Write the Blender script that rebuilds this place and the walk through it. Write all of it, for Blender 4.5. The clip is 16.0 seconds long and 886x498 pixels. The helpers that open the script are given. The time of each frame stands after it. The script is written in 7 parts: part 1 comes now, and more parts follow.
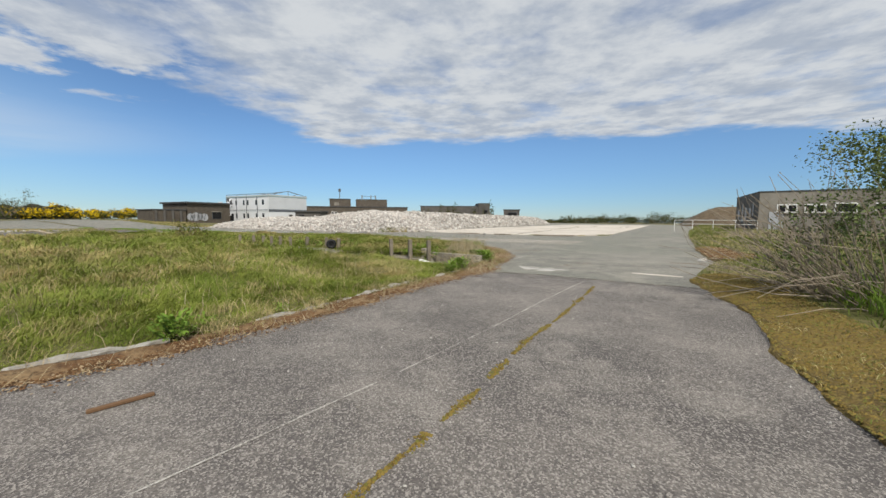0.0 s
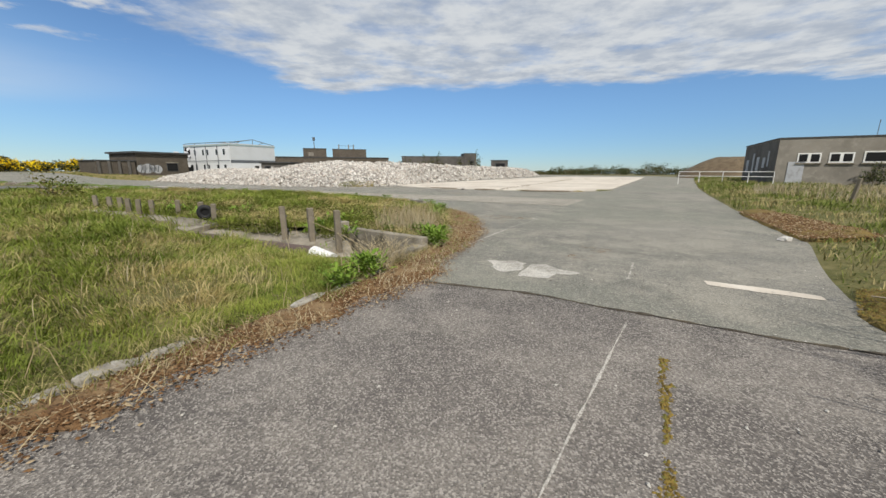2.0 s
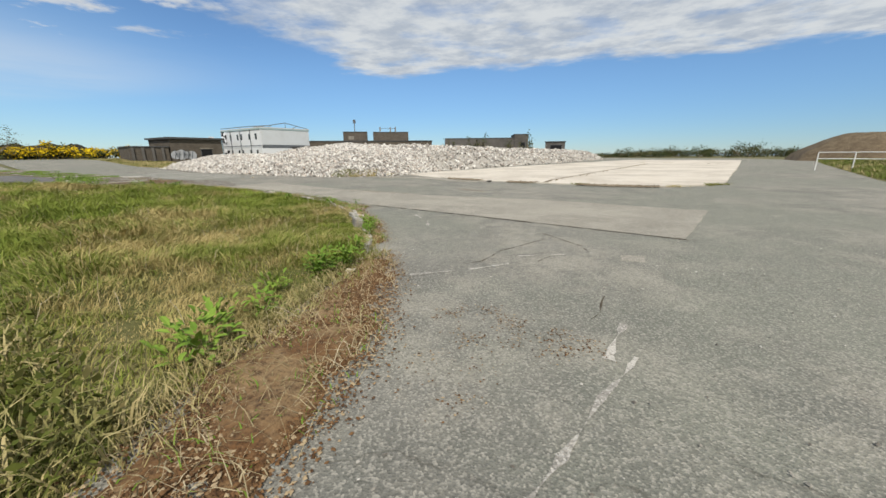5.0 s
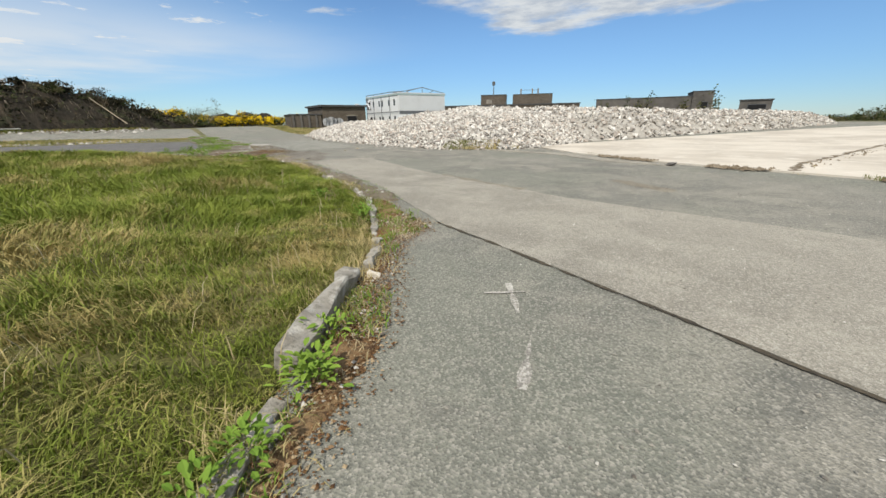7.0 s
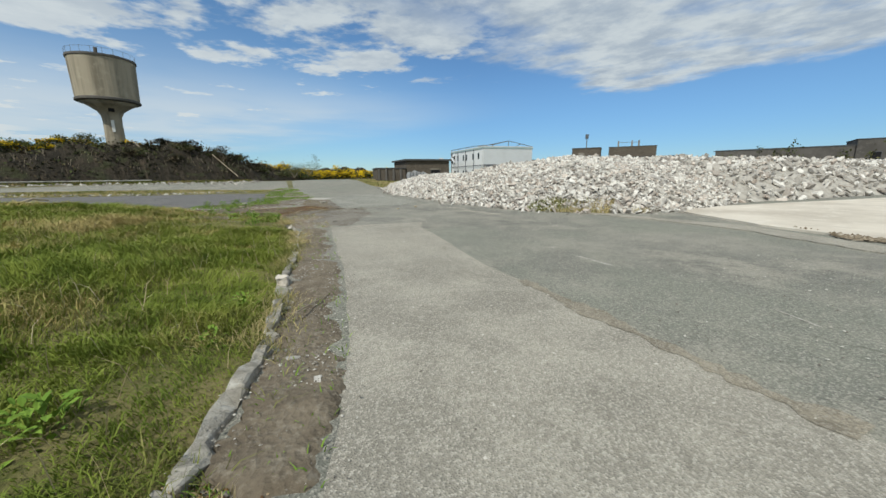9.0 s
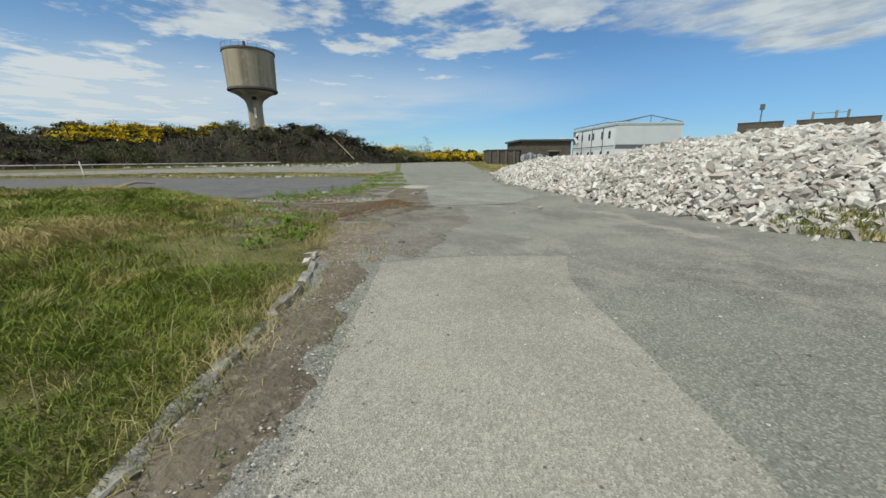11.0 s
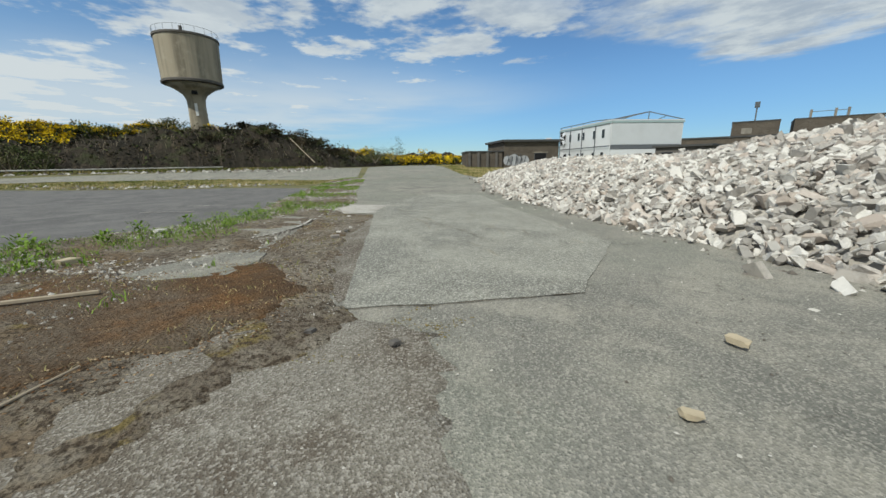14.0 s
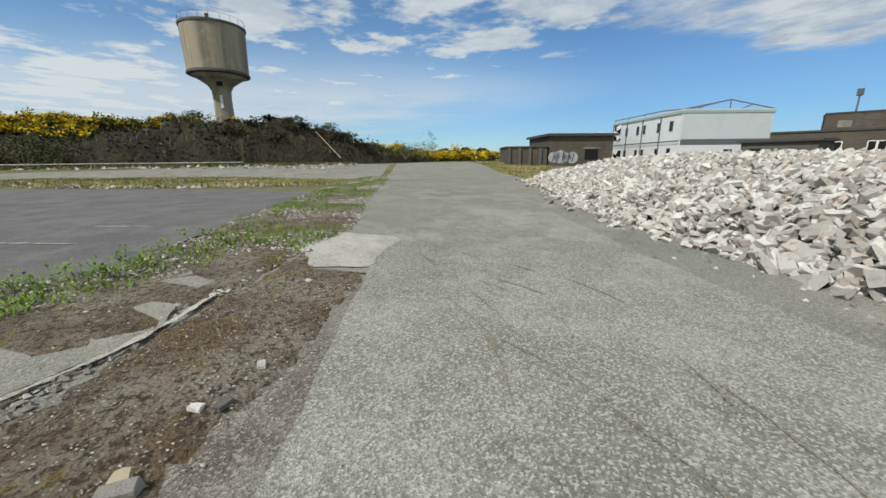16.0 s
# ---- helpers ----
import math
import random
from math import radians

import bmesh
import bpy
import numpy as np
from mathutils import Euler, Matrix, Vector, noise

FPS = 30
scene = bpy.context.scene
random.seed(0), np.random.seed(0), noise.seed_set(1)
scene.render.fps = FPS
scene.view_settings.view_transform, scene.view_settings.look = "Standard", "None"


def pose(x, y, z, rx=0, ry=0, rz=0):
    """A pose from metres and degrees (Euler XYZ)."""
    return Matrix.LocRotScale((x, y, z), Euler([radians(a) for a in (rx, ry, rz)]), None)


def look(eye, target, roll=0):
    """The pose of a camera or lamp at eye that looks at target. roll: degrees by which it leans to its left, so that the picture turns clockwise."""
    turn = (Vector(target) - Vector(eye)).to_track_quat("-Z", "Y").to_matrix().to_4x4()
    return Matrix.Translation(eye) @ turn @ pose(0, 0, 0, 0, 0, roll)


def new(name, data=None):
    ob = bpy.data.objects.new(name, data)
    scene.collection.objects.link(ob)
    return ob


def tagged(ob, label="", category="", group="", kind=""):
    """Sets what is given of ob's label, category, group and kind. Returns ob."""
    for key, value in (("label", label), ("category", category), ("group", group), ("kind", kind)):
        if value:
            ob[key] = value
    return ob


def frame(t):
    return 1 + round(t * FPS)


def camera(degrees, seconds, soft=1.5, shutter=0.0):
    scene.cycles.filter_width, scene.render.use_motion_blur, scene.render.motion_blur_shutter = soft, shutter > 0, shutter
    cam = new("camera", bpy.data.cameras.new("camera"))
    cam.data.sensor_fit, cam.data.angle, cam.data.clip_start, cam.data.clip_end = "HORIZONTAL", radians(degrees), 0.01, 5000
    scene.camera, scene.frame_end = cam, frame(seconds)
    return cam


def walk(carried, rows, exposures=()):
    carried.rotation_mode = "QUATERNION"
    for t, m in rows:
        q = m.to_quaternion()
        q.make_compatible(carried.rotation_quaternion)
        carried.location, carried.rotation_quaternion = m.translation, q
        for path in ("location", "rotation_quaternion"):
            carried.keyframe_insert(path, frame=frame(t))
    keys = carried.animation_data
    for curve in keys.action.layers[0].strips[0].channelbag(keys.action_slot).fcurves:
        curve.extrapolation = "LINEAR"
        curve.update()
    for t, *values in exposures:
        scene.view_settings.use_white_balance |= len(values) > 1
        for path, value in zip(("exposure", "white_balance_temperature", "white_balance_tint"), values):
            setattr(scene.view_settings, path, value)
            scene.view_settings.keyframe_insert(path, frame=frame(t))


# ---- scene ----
cam = camera(101.0, 16.0)

PATH = [
    (0, (2.775, -0.778, 1.219), (2.577, 1.205, 1.053), 0.2),
    (0.5, (2.888, 0.291, 1.179), (2.77, 2.266, 0.885), -0.1),
    (1, (3.111, 1.325, 1.186), (2.968, 3.288, 0.831), -0.0),
    (1.5, (3.325, 2.426, 1.235), (3.175, 4.379, 0.829), 0.0),
    (2, (3.502, 3.626, 1.256), (3.369, 5.576, 0.833), 0.1),
    (2.5, (3.721, 4.797, 1.268), (3.644, 6.751, 0.846), 0.1),
    (3, (3.889, 6.021, 1.242), (3.881, 7.979, 0.835), 0.1),
    (3.2, (3.945, 6.522, 1.239), (3.936, 8.48, 0.828), 0.0),
    (5.3, (4.665, 11.86, 1.246), (4.11, 13.706, 0.712), -0.8),
    (5.5, (4.645, 12.347, 1.257), (3.989, 14.153, 0.701), -1.1),
    (6, (4.394, 13.547, 1.24), (3.557, 15.257, 0.629), -1.1),
    (6.5, (4.012, 14.761, 1.235), (3.083, 16.411, 0.592), -1.2),
    (7, (3.49, 15.931, 1.25), (2.449, 17.505, 0.587), -1.0),
    (7.5, (2.903, 17.125, 1.233), (1.657, 18.534, 0.552), -1.0),
    (8, (2.298, 18.277, 1.222), (0.954, 19.592, 0.541), -0.7),
    (8.5, (1.637, 19.275, 1.165), (0.245, 20.648, 0.743), -1.1),
    (9, (0.742, 20.157, 1.158), (-0.678, 21.511, 0.767), -0.8),
    (9.5, (-0.173, 20.927, 1.188), (-1.713, 22.138, 0.787), -0.8),
    (10, (-1.178, 21.651, 1.209), (-2.825, 22.703, 0.785), -0.7),
    (10.2, (-1.569, 21.931, 1.194), (-3.263, 22.903, 0.765), -0.6),
    (12.3, (-5.738, 24.407, 1.21), (-7.487, 25.247, 0.725), -0.7),
    (12.5, (-6.1, 24.658, 1.188), (-7.837, 25.549, 0.753), -1.0),
    (13, (-7.043, 25.265, 1.168), (-8.759, 26.187, 0.716), -1.0),
    (13.5, (-8.089, 25.871, 1.206), (-9.786, 26.824, 0.744), -0.9),
    (14, (-9.199, 26.357, 1.198), (-10.88, 27.338, 0.739), -1.0),
    (14.5, (-10.243, 26.881, 1.181), (-11.932, 27.844, 0.713), -0.9),
    (15, (-11.372, 27.374, 1.193), (-13.076, 28.307, 0.718), -0.8),
    (15.5, (-12.478, 27.946, 1.208), (-14.203, 28.819, 0.695), -0.9),
    (16, (-13.679, 28.451, 1.257), (-15.433, 29.285, 0.78), -0.6),
]
walk(cam, [(t, look(eye, target, roll)) for t, eye, target, roll in PATH],
     [(0, -0.02, 6650, 10), (3, 0.02, 6700, 10), (5.5, 0.05, 6700, 9), (7.5, 0.12, 6700, 9), (8.5, -0.02, 6450, 5), (10, -0.14, 6400, 4), (12.5, -0.12, 6400, 3), (16, -0.08, 6450, 5)])

# ---- world and sun ----
SUN_AZ, SUN_EL = radians(160), radians(50)      # clockwise from +y
w = bpy.data.worlds.new("world")
scene.world = w
w.use_nodes = True
wt = w.node_tree
for n in list(wt.nodes):
    wt.nodes.remove(n)


def wn(kind, operation="", data_type="", smooth=False, use_clamp=False):
    n = wt.nodes.new(kind)
    if operation:
        n.operation, n.use_clamp = operation, use_clamp
    if data_type:
        n.data_type = data_type
    if smooth:
        n.interpolation_type = "SMOOTHSTEP"
    return n


def wmath(op, a, b=None, clamp=False):
    n = wn("ShaderNodeMath", operation=op, use_clamp=clamp)
    for i, v in enumerate((a, b)):
        if v is None:
            continue
        if isinstance(v, (int, float)):
            n.inputs[i].default_value = v
        else:
            wt.links.new(v, n.inputs[i])
    return n.outputs[0]


def wramp(v, lo, hi):
    n = wn("ShaderNodeMapRange", smooth=True)
    wt.links.new(v, n.inputs["Value"])
    n.inputs["From Min"].default_value, n.inputs["From Max"].default_value = lo, hi
    return n.outputs[0]


sky = wn("ShaderNodeTexSky")
sky.sky_type, sky.sun_disc, sky.sun_elevation, sky.sun_rotation = "NISHITA", False, SUN_EL, SUN_AZ
sky.air_density, sky.dust_density, sky.ozone_density = 1.0, 0.0, 4.0
tc = wn("ShaderNodeTexCoord")
sep = wn("ShaderNodeSeparateXYZ")
wt.links.new(tc.outputs["Generated"], sep.inputs[0])
up = wmath("MAXIMUM", sep.outputs[2], 0.03)
px, py = wmath("DIVIDE", sep.outputs[0], up), wmath("DIVIDE", sep.outputs[1], up)
plan = wn("ShaderNodeCombineXYZ")
wt.links.new(px, plan.inputs[0]), wt.links.new(py, plan.inputs[1])


def wnoise(scale, detail, rough, off=0.0):
    m = wn("ShaderNodeMapping")
    m.inputs["Location"].default_value = (off, off * 0.7, off * 0.3)
    wt.links.new(plan.outputs[0], m.inputs[0])
    n = wn("ShaderNodeTexNoise")
    n.inputs["Scale"].default_value, n.inputs["Detail"].default_value, n.inputs["Roughness"].default_value = scale, detail, rough
    wt.links.new(m.outputs[0], n.inputs["Vector"])
    return n.outputs["Fac"]


# a broad bank of stratocumulus to the north, broken puffs at its western end, scattered cumulus and thin veil in the west
edge_n = wmath("MULTIPLY", wmath("SUBTRACT", wnoise(1.1, 7, 0.60, 3.1), 0.5), 1.9)
south_lip = wmath("MULTIPLY", wramp(py, 2.6, 1.4), 0.5)
inside = wmath("MINIMUM", wmath("SUBTRACT", wmath("ADD", px, 2.18), south_lip), wmath("SUBTRACT", wmath("SUBTRACT", 5.0, py), wmath("MULTIPLY", wramp(px, -0.5, 2.5), 0.45)))
bank = wramp(wmath("ADD", inside, edge_n), -0.10, 0.42)
bank_body = wramp(wnoise(2.1, 8, 0.58, 7.7), 0.30, 0.52)
bank = wmath("MULTIPLY", bank, wmath("ADD", 0.52, wmath("MULTIPLY", bank_body, 0.46)))
bank = wmath("MULTIPLY", bank, wramp(px, 14.0, 6.0))
puff_zone = wmath("MULTIPLY", wmath("MULTIPLY", wramp(px, -4.2, -2.9), wramp(px, -1.2, -2.0)), wmath("MULTIPLY", wramp(py, 2.9, 1.9), wramp(py, -2.6, -0.4)))
puffs = wramp(wmath("ADD", wnoise(1.55, 9, 0.60, 12.4), wmath("MULTIPLY", puff_zone, 0.19)), 0.565, 0.70)
south_west = wmath("MULTIPLY", wramp(px, -3.0, -5.2), wramp(py, 1.2, -1.6))
cumulus = wramp(wmath("ADD", wnoise(0.80, 9, 0.58, 5.2), wmath("MULTIPLY", south_west, 0.16)), 0.60, 0.71)
scat = wmath("MULTIPLY", wmath("MAXIMUM", puffs, cumulus), wmath("MULTIPLY", wramp(px, -1.3, -2.2), wramp(py, 3.6, 2.2)))
around = wmath("MULTIPLY", wramp(wnoise(0.62, 7, 0.60, 16.4), 0.50, 0.62), wramp(py, 0.4, -1.2))
veil = wmath("ADD", 0.20, wmath("MULTIPLY", wramp(wnoise(0.28, 5, 0.55, 21.0), 0.34, 0.62), 0.50))
veil = wmath("MULTIPLY", veil, wmath("MULTIPLY", wramp(px, -2.6, -7.0), wramp(py, 6.0, 2.5)))
cover = wmath("MAXIMUM", wmath("MAXIMUM", bank, around), wmath("MAXIMUM", wmath("MULTIPLY", scat, 0.95), veil), True)
cover = wmath("MULTIPLY", cover, wramp(sep.outputs[2], 0.015, 0.10))
tone = wramp(wnoise(2.6, 8, 0.62, 7.9), 0.34, 0.64)
ccol = wn("ShaderNodeMix", data_type="RGBA")
wt.links.new(tone, ccol.inputs["Factor"])
ccol.inputs["A"].default_value, ccol.inputs["B"].default_value = (4.2, 4.8, 5.7, 1), (6.5, 6.9, 7.3, 1)
west = wn("ShaderNodeMix", data_type="RGBA")
wt.links.new(wramp(px, -2.0, -4.6), west.inputs["Factor"]), wt.links.new(ccol.outputs["Result"], west.inputs["A"])
west.inputs["B"].default_value = (7.2, 7.5, 7.8, 1)
mixc = wn("ShaderNodeMix", data_type="RGBA")
tint = wn("ShaderNodeMix", data_type="RGBA")
tint.blend_type = "MULTIPLY"
tint.inputs["Factor"].default_value = 1.0
low_sky = wn("ShaderNodeMix", data_type="RGBA")
low_sky.inputs["A"].default_value, low_sky.inputs["B"].default_value = (0.52, 0.72, 1.00, 1), (0.78, 0.97, 1.14, 1)
wt.links.new(wramp(sep.outputs[2], 0.0, 0.22), low_sky.inputs["Factor"]), wt.links.new(low_sky.outputs["Result"], tint.inputs["B"])
pale = wn("ShaderNodeMix", data_type="RGBA")
pale.blend_type = "MULTIPLY"
pale.inputs["B"].default_value = (1.30, 1.22, 1.12, 1)
wt.links.new(wramp(sep.outputs[0], -0.62, -0.95), pale.inputs["Factor"])
wt.links.new(sky.outputs[0], pale.inputs["A"]), wt.links.new(pale.outputs["Result"], tint.inputs["A"])
wt.links.new(cover, mixc.inputs["Factor"]), wt.links.new(tint.outputs["Result"], mixc.inputs["A"]), wt.links.new(west.outputs["Result"], mixc.inputs["B"])
bg = wn("ShaderNodeBackground")
bg.inputs["Strength"].default_value = 0.10
wt.links.new(mixc.outputs["Result"], bg.inputs["Color"])
wo = wn("ShaderNodeOutputWorld")
wt.links.new(bg.outputs[0], wo.inputs[0])

sun = new("sun", bpy.data.lights.new("sun", "SUN"))
sun.data.energy, sun.data.angle, sun.data.color = 3.9, radians(0.6), (1.0, 0.955, 0.88)
sd = Vector((math.sin(SUN_AZ) * math.cos(SUN_EL), math.cos(SUN_AZ) * math.cos(SUN_EL), math.sin(SUN_EL)))
sun.matrix_world = look(sd * 50, (0, 0, 0))

# ---- materials ----


class Mat:
    """A small wrapper that builds one procedural material."""

    def __init__(self, name, local=False):
        self.m = bpy.data.materials.new(name)
        self.m.use_nodes = True
        self.t = self.m.node_tree
        self.b = self.t.nodes["Principled BSDF"]
        self.b.inputs["Specular IOR Level"].default_value = 0.25
        if local:
            self.vec = self.node("ShaderNodeTexCoord").outputs["Object"]
        else:
            self.vec = self.node("ShaderNodeNewGeometry").outputs["Position"]

    def node(self, kind, operation="", data_type="", blend="", feature="", smooth=False):
        n = self.t.nodes.new(kind)
        if operation:
            n.operation = operation
        if data_type:
            n.data_type = data_type
        if blend:
            n.blend_type = blend
        if feature:
            n.feature = feature
        if smooth:
            n.interpolation_type = "SMOOTHSTEP"
        return n

    def put(self, v, sock):
        if isinstance(v, (int, float)):
            sock.default_value = v
        elif isinstance(v, tuple):
            sock.default_value = (*v, 1.0)[:4]
        else:
            self.t.links.new(v, sock)

    def noise(self, scale, detail=4, rough=0.55, stretch=None):
        n = self.node("ShaderNodeTexNoise")
        n.inputs["Scale"].default_value, n.inputs["Detail"].default_value, n.inputs["Roughness"].default_value = scale, detail, rough
        v = self.vec
        if stretch:
            mp = self.node("ShaderNodeMapping")
            mp.inputs["Scale"].default_value = stretch
            self.t.links.new(v, mp.inputs[0])
            v = mp.outputs[0]
        self.t.links.new(v, n.inputs["Vector"])
        return n.outputs["Fac"]

    def voro(self, scale, feature="F1", out="Distance"):
        n = self.node("ShaderNodeTexVoronoi", feature=feature)
        n.inputs["Scale"].default_value = scale
        self.t.links.new(self.vec, n.inputs["Vector"])
        return n.outputs[out]

    def ramp(self, v, lo, hi, to0=0.0, to1=1.0):
        n = self.node("ShaderNodeMapRange", smooth=True)
        self.put(v, n.inputs["Value"])
        n.inputs["From Min"].default_value, n.inputs["From Max"].default_value = lo, hi
        n.inputs["To Min"].default_value, n.inputs["To Max"].default_value = to0, to1
        return n.outputs[0]

    def math(self, op, a, b):
        n = self.node("ShaderNodeMath", operation=op)
        self.put(a, n.inputs[0]), self.put(b, n.inputs[1])
        return n.outputs[0]

    def mix(self, f, a, b, mode="MIX"):
        n = self.node("ShaderNodeMix", data_type="RGBA", blend=mode)
        self.put(f, n.inputs["Factor"]), self.put(a, n.inputs["A"]), self.put(b, n.inputs["B"])
        return n.outputs["Result"]

    def island(self):
        return self.node("ShaderNodeNewGeometry").outputs["Random Per Island"]

    def obrand(self):
        return self.node("ShaderNodeObjectInfo").outputs["Random"]

    def done(self, col, rough=0.9, bump=None, strength=0.4, dist=0.02, metal=0.0):
        self.put(col, self.b.inputs["Base Color"])
        self.put(rough, self.b.inputs["Roughness"])
        self.b.inputs["Metallic"].default_value = metal
        if bump is not None:
            n = self.node("ShaderNodeBump")
            n.inputs["Strength"].default_value, n.inputs["Distance"].default_value = strength, dist
            self.put(bump, n.inputs["Height"])
            self.t.links.new(n.outputs[0], self.b.inputs["Normal"])
        return self.m


def asphalt(name, base, dark, light, speck, spread=(0.43, 0.62), green=None, grain=85.0, contrast=1.0, crack=0.0):
    """Worn bitumen: broad bleached and stained areas, then cm-sized and mm-sized aggregate, with fine cracks where it is old."""
    m = Mat(name)
    c = m.mix(m.ramp(m.noise(0.30, 6, 0.66), 0.36, 0.62), base, dark)
    c = m.mix(m.ramp(m.noise(0.95, 8, 0.70), *spread), c, light)
    if green:
        c = m.mix(m.ramp(m.noise(0.16, 5, 0.66), 0.42, 0.60, 0.0, 0.8), c, green)
    c = m.mix(m.ramp(m.noise(2.4, 8, 0.74, (1, 1.6, 1)), 0.53, 0.66, 0.0, 0.55), c, dark)
    c = m.mix(m.ramp(m.noise(1.7, 9, 0.76, (1.5, 1, 1)), 0.54, 0.68, 0.0, 0.50), c, tuple(min(v * 1.2, 0.6) for v in light))
    cell = m.voro(grain, "F1", "Color")
    s = m.node("ShaderNodeSeparateColor")
    m.t.links.new(cell, s.inputs[0])
    c = m.mix(m.ramp(s.outputs[0], 0.15, 0.95, 0.0, 0.50 * contrast), c, tuple(v * 0.55 for v in dark))
    c = m.mix(m.ramp(s.outputs[1], 0.58, 0.92, 0.0, 0.60 * contrast), c, speck)
    c = m.mix(m.ramp(m.noise(46.0, 4, 0.75), 0.54, 0.72, 0.0, 0.40 * contrast), c, speck)
    c = m.mix(m.ramp(m.noise(24.0, 5, 0.75), 0.58, 0.72, 0.0, 0.35 * contrast), c, tuple(v * 0.6 for v in dark))
    h = m.math("ADD", m.math("MULTIPLY", m.voro(grain), 0.8), m.noise(14, 7, 0.75))
    if crack:
        wob = m.node("ShaderNodeTexNoise")
        wob.inputs["Scale"].default_value, wob.inputs["Detail"].default_value = 2.6, 5
        m.t.links.new(m.vec, wob.inputs["Vector"])
        ad = m.node("ShaderNodeVectorMath", operation="MULTIPLY_ADD")
        m.t.links.new(wob.outputs["Color"], ad.inputs[0]), m.t.links.new(m.vec, ad.inputs[2])
        ad.inputs[1].default_value = (0.45, 0.45, 0.45)
        vo = m.node("ShaderNodeTexVoronoi", feature="DISTANCE_TO_EDGE")
        vo.inputs["Scale"].default_value = 0.55
        m.t.links.new(ad.outputs[0], vo.inputs["Vector"])
        line = m.math("MULTIPLY", m.ramp(vo.outputs["Distance"], 0.006, 0.001), m.ramp(m.noise(0.6, 5, 0.65), 0.50, 0.62, 0.0, crack))
        c = m.mix(line, c, (0.055, 0.050, 0.040))
    return m.done(c, 0.94, h, 0.7, 0.010)


M_old = asphalt("old_asphalt", (0.158, 0.141, 0.128), (0.095, 0.086, 0.080), (0.228, 0.206, 0.182), (0.45, 0.415, 0.37), grain=110.0)
M_tar = asphalt("worn_tarmac", (0.232, 0.222, 0.192), (0.150, 0.147, 0.129), (0.300, 0.282, 0.236), (0.42, 0.395, 0.34), green=(0.192, 0.200, 0.163), contrast=0.85, crack=0.45)
M_yard = asphalt("worn_yard_tarmac", (0.250, 0.244, 0.208), (0.165, 0.162, 0.140), (0.305, 0.296, 0.250), (0.50, 0.485, 0.43), contrast=1.1, crack=0.25)
M_apron = asphalt("pale_tarmac", (0.318, 0.294, 0.246), (0.245, 0.227, 0.190), (0.358, 0.332, 0.278), (0.52, 0.485, 0.42), contrast=0.9, grain=100.0)
M_park = asphalt("dark_tarmac", (0.135, 0.130, 0.127), (0.104, 0.100, 0.099), (0.168, 0.162, 0.154), (0.26, 0.25, 0.235), contrast=0.6)


def concrete(name, base, dark, light, local=False, s=1.0, var=0.35):
    m = Mat(name, local)
    c = m.mix(m.ramp(m.noise(0.8 * s, 6, 0.62), 0.38, 0.68), base, dark)
    c = m.mix(m.ramp(m.noise(5.0 * s, 5, 0.7), 0.5, 0.75, 0.0, 0.8), c, light)
    c = m.mix(m.ramp(m.noise(38.0, 2, 0.6), 0.58, 0.72, 0.0, 0.45), c, dark)
    if local:
        c = m.mix(m.ramp(m.obrand(), 0.0, 1.0, 0.0, var), c, dark)
    h = m.math("ADD", m.noise(14, 7, 0.72), m.math("MULTIPLY", m.noise(70, 3, 0.6), 0.3))
    return m.done(c, 0.9, h, 0.5, 0.012)


M_slab = concrete("bleached_concrete", (0.60, 0.545, 0.465), (0.43, 0.38, 0.315), (0.70, 0.655, 0.58), s=0.35)
M_fines = concrete("rubble_fines", (0.43, 0.40, 0.355), (0.27, 0.25, 0.22), (0.54, 0.51, 0.46), s=3.0)
M_conc = concrete("weathered_concrete", (0.285, 0.255, 0.205), (0.105, 0.093, 0.066), (0.38, 0.35, 0.295), s=2.2)
m = Mat("lichened_concrete", True)
c = m.mix(m.ramp(m.noise(2.2, 6, 0.66), 0.38, 0.62), (0.40, 0.375, 0.325), (0.215, 0.195, 0.160))
c = m.mix(m.ramp(m.noise(5.5, 6, 0.62), 0.50, 0.68, 0.0, 0.75), c, (0.56, 0.54, 0.49))
c = m.mix(m.ramp(m.noise(30.0, 4, 0.7), 0.55, 0.70, 0.0, 0.5), c, (0.12, 0.11, 0.085))
M_lichen = m.done(c, 0.93, m.math("ADD", m.noise(9, 7, 0.75), m.math("MULTIPLY", m.noise(60, 3, 0.6), 0.3)), 0.9, 0.03)
M_kerb = concrete("kerb_concrete", (0.47, 0.43, 0.365), (0.25, 0.22, 0.17), (0.60, 0.565, 0.50), local=True)
m = Mat("tower_concrete")
streak = m.noise(1.0, 5, 0.6, (0.75, 0.75, 0.05))
c = m.mix(m.ramp(streak, 0.40, 0.66), (0.345, 0.300, 0.225), (0.185, 0.160, 0.118))
c = m.mix(m.ramp(m.noise(0.9, 5, 0.65), 0.5, 0.75, 0.0, 0.5), c, (0.41, 0.37, 0.285))
M_tower = m.done(c, 0.92, m.noise(6, 6, 0.7), 0.4, 0.03)


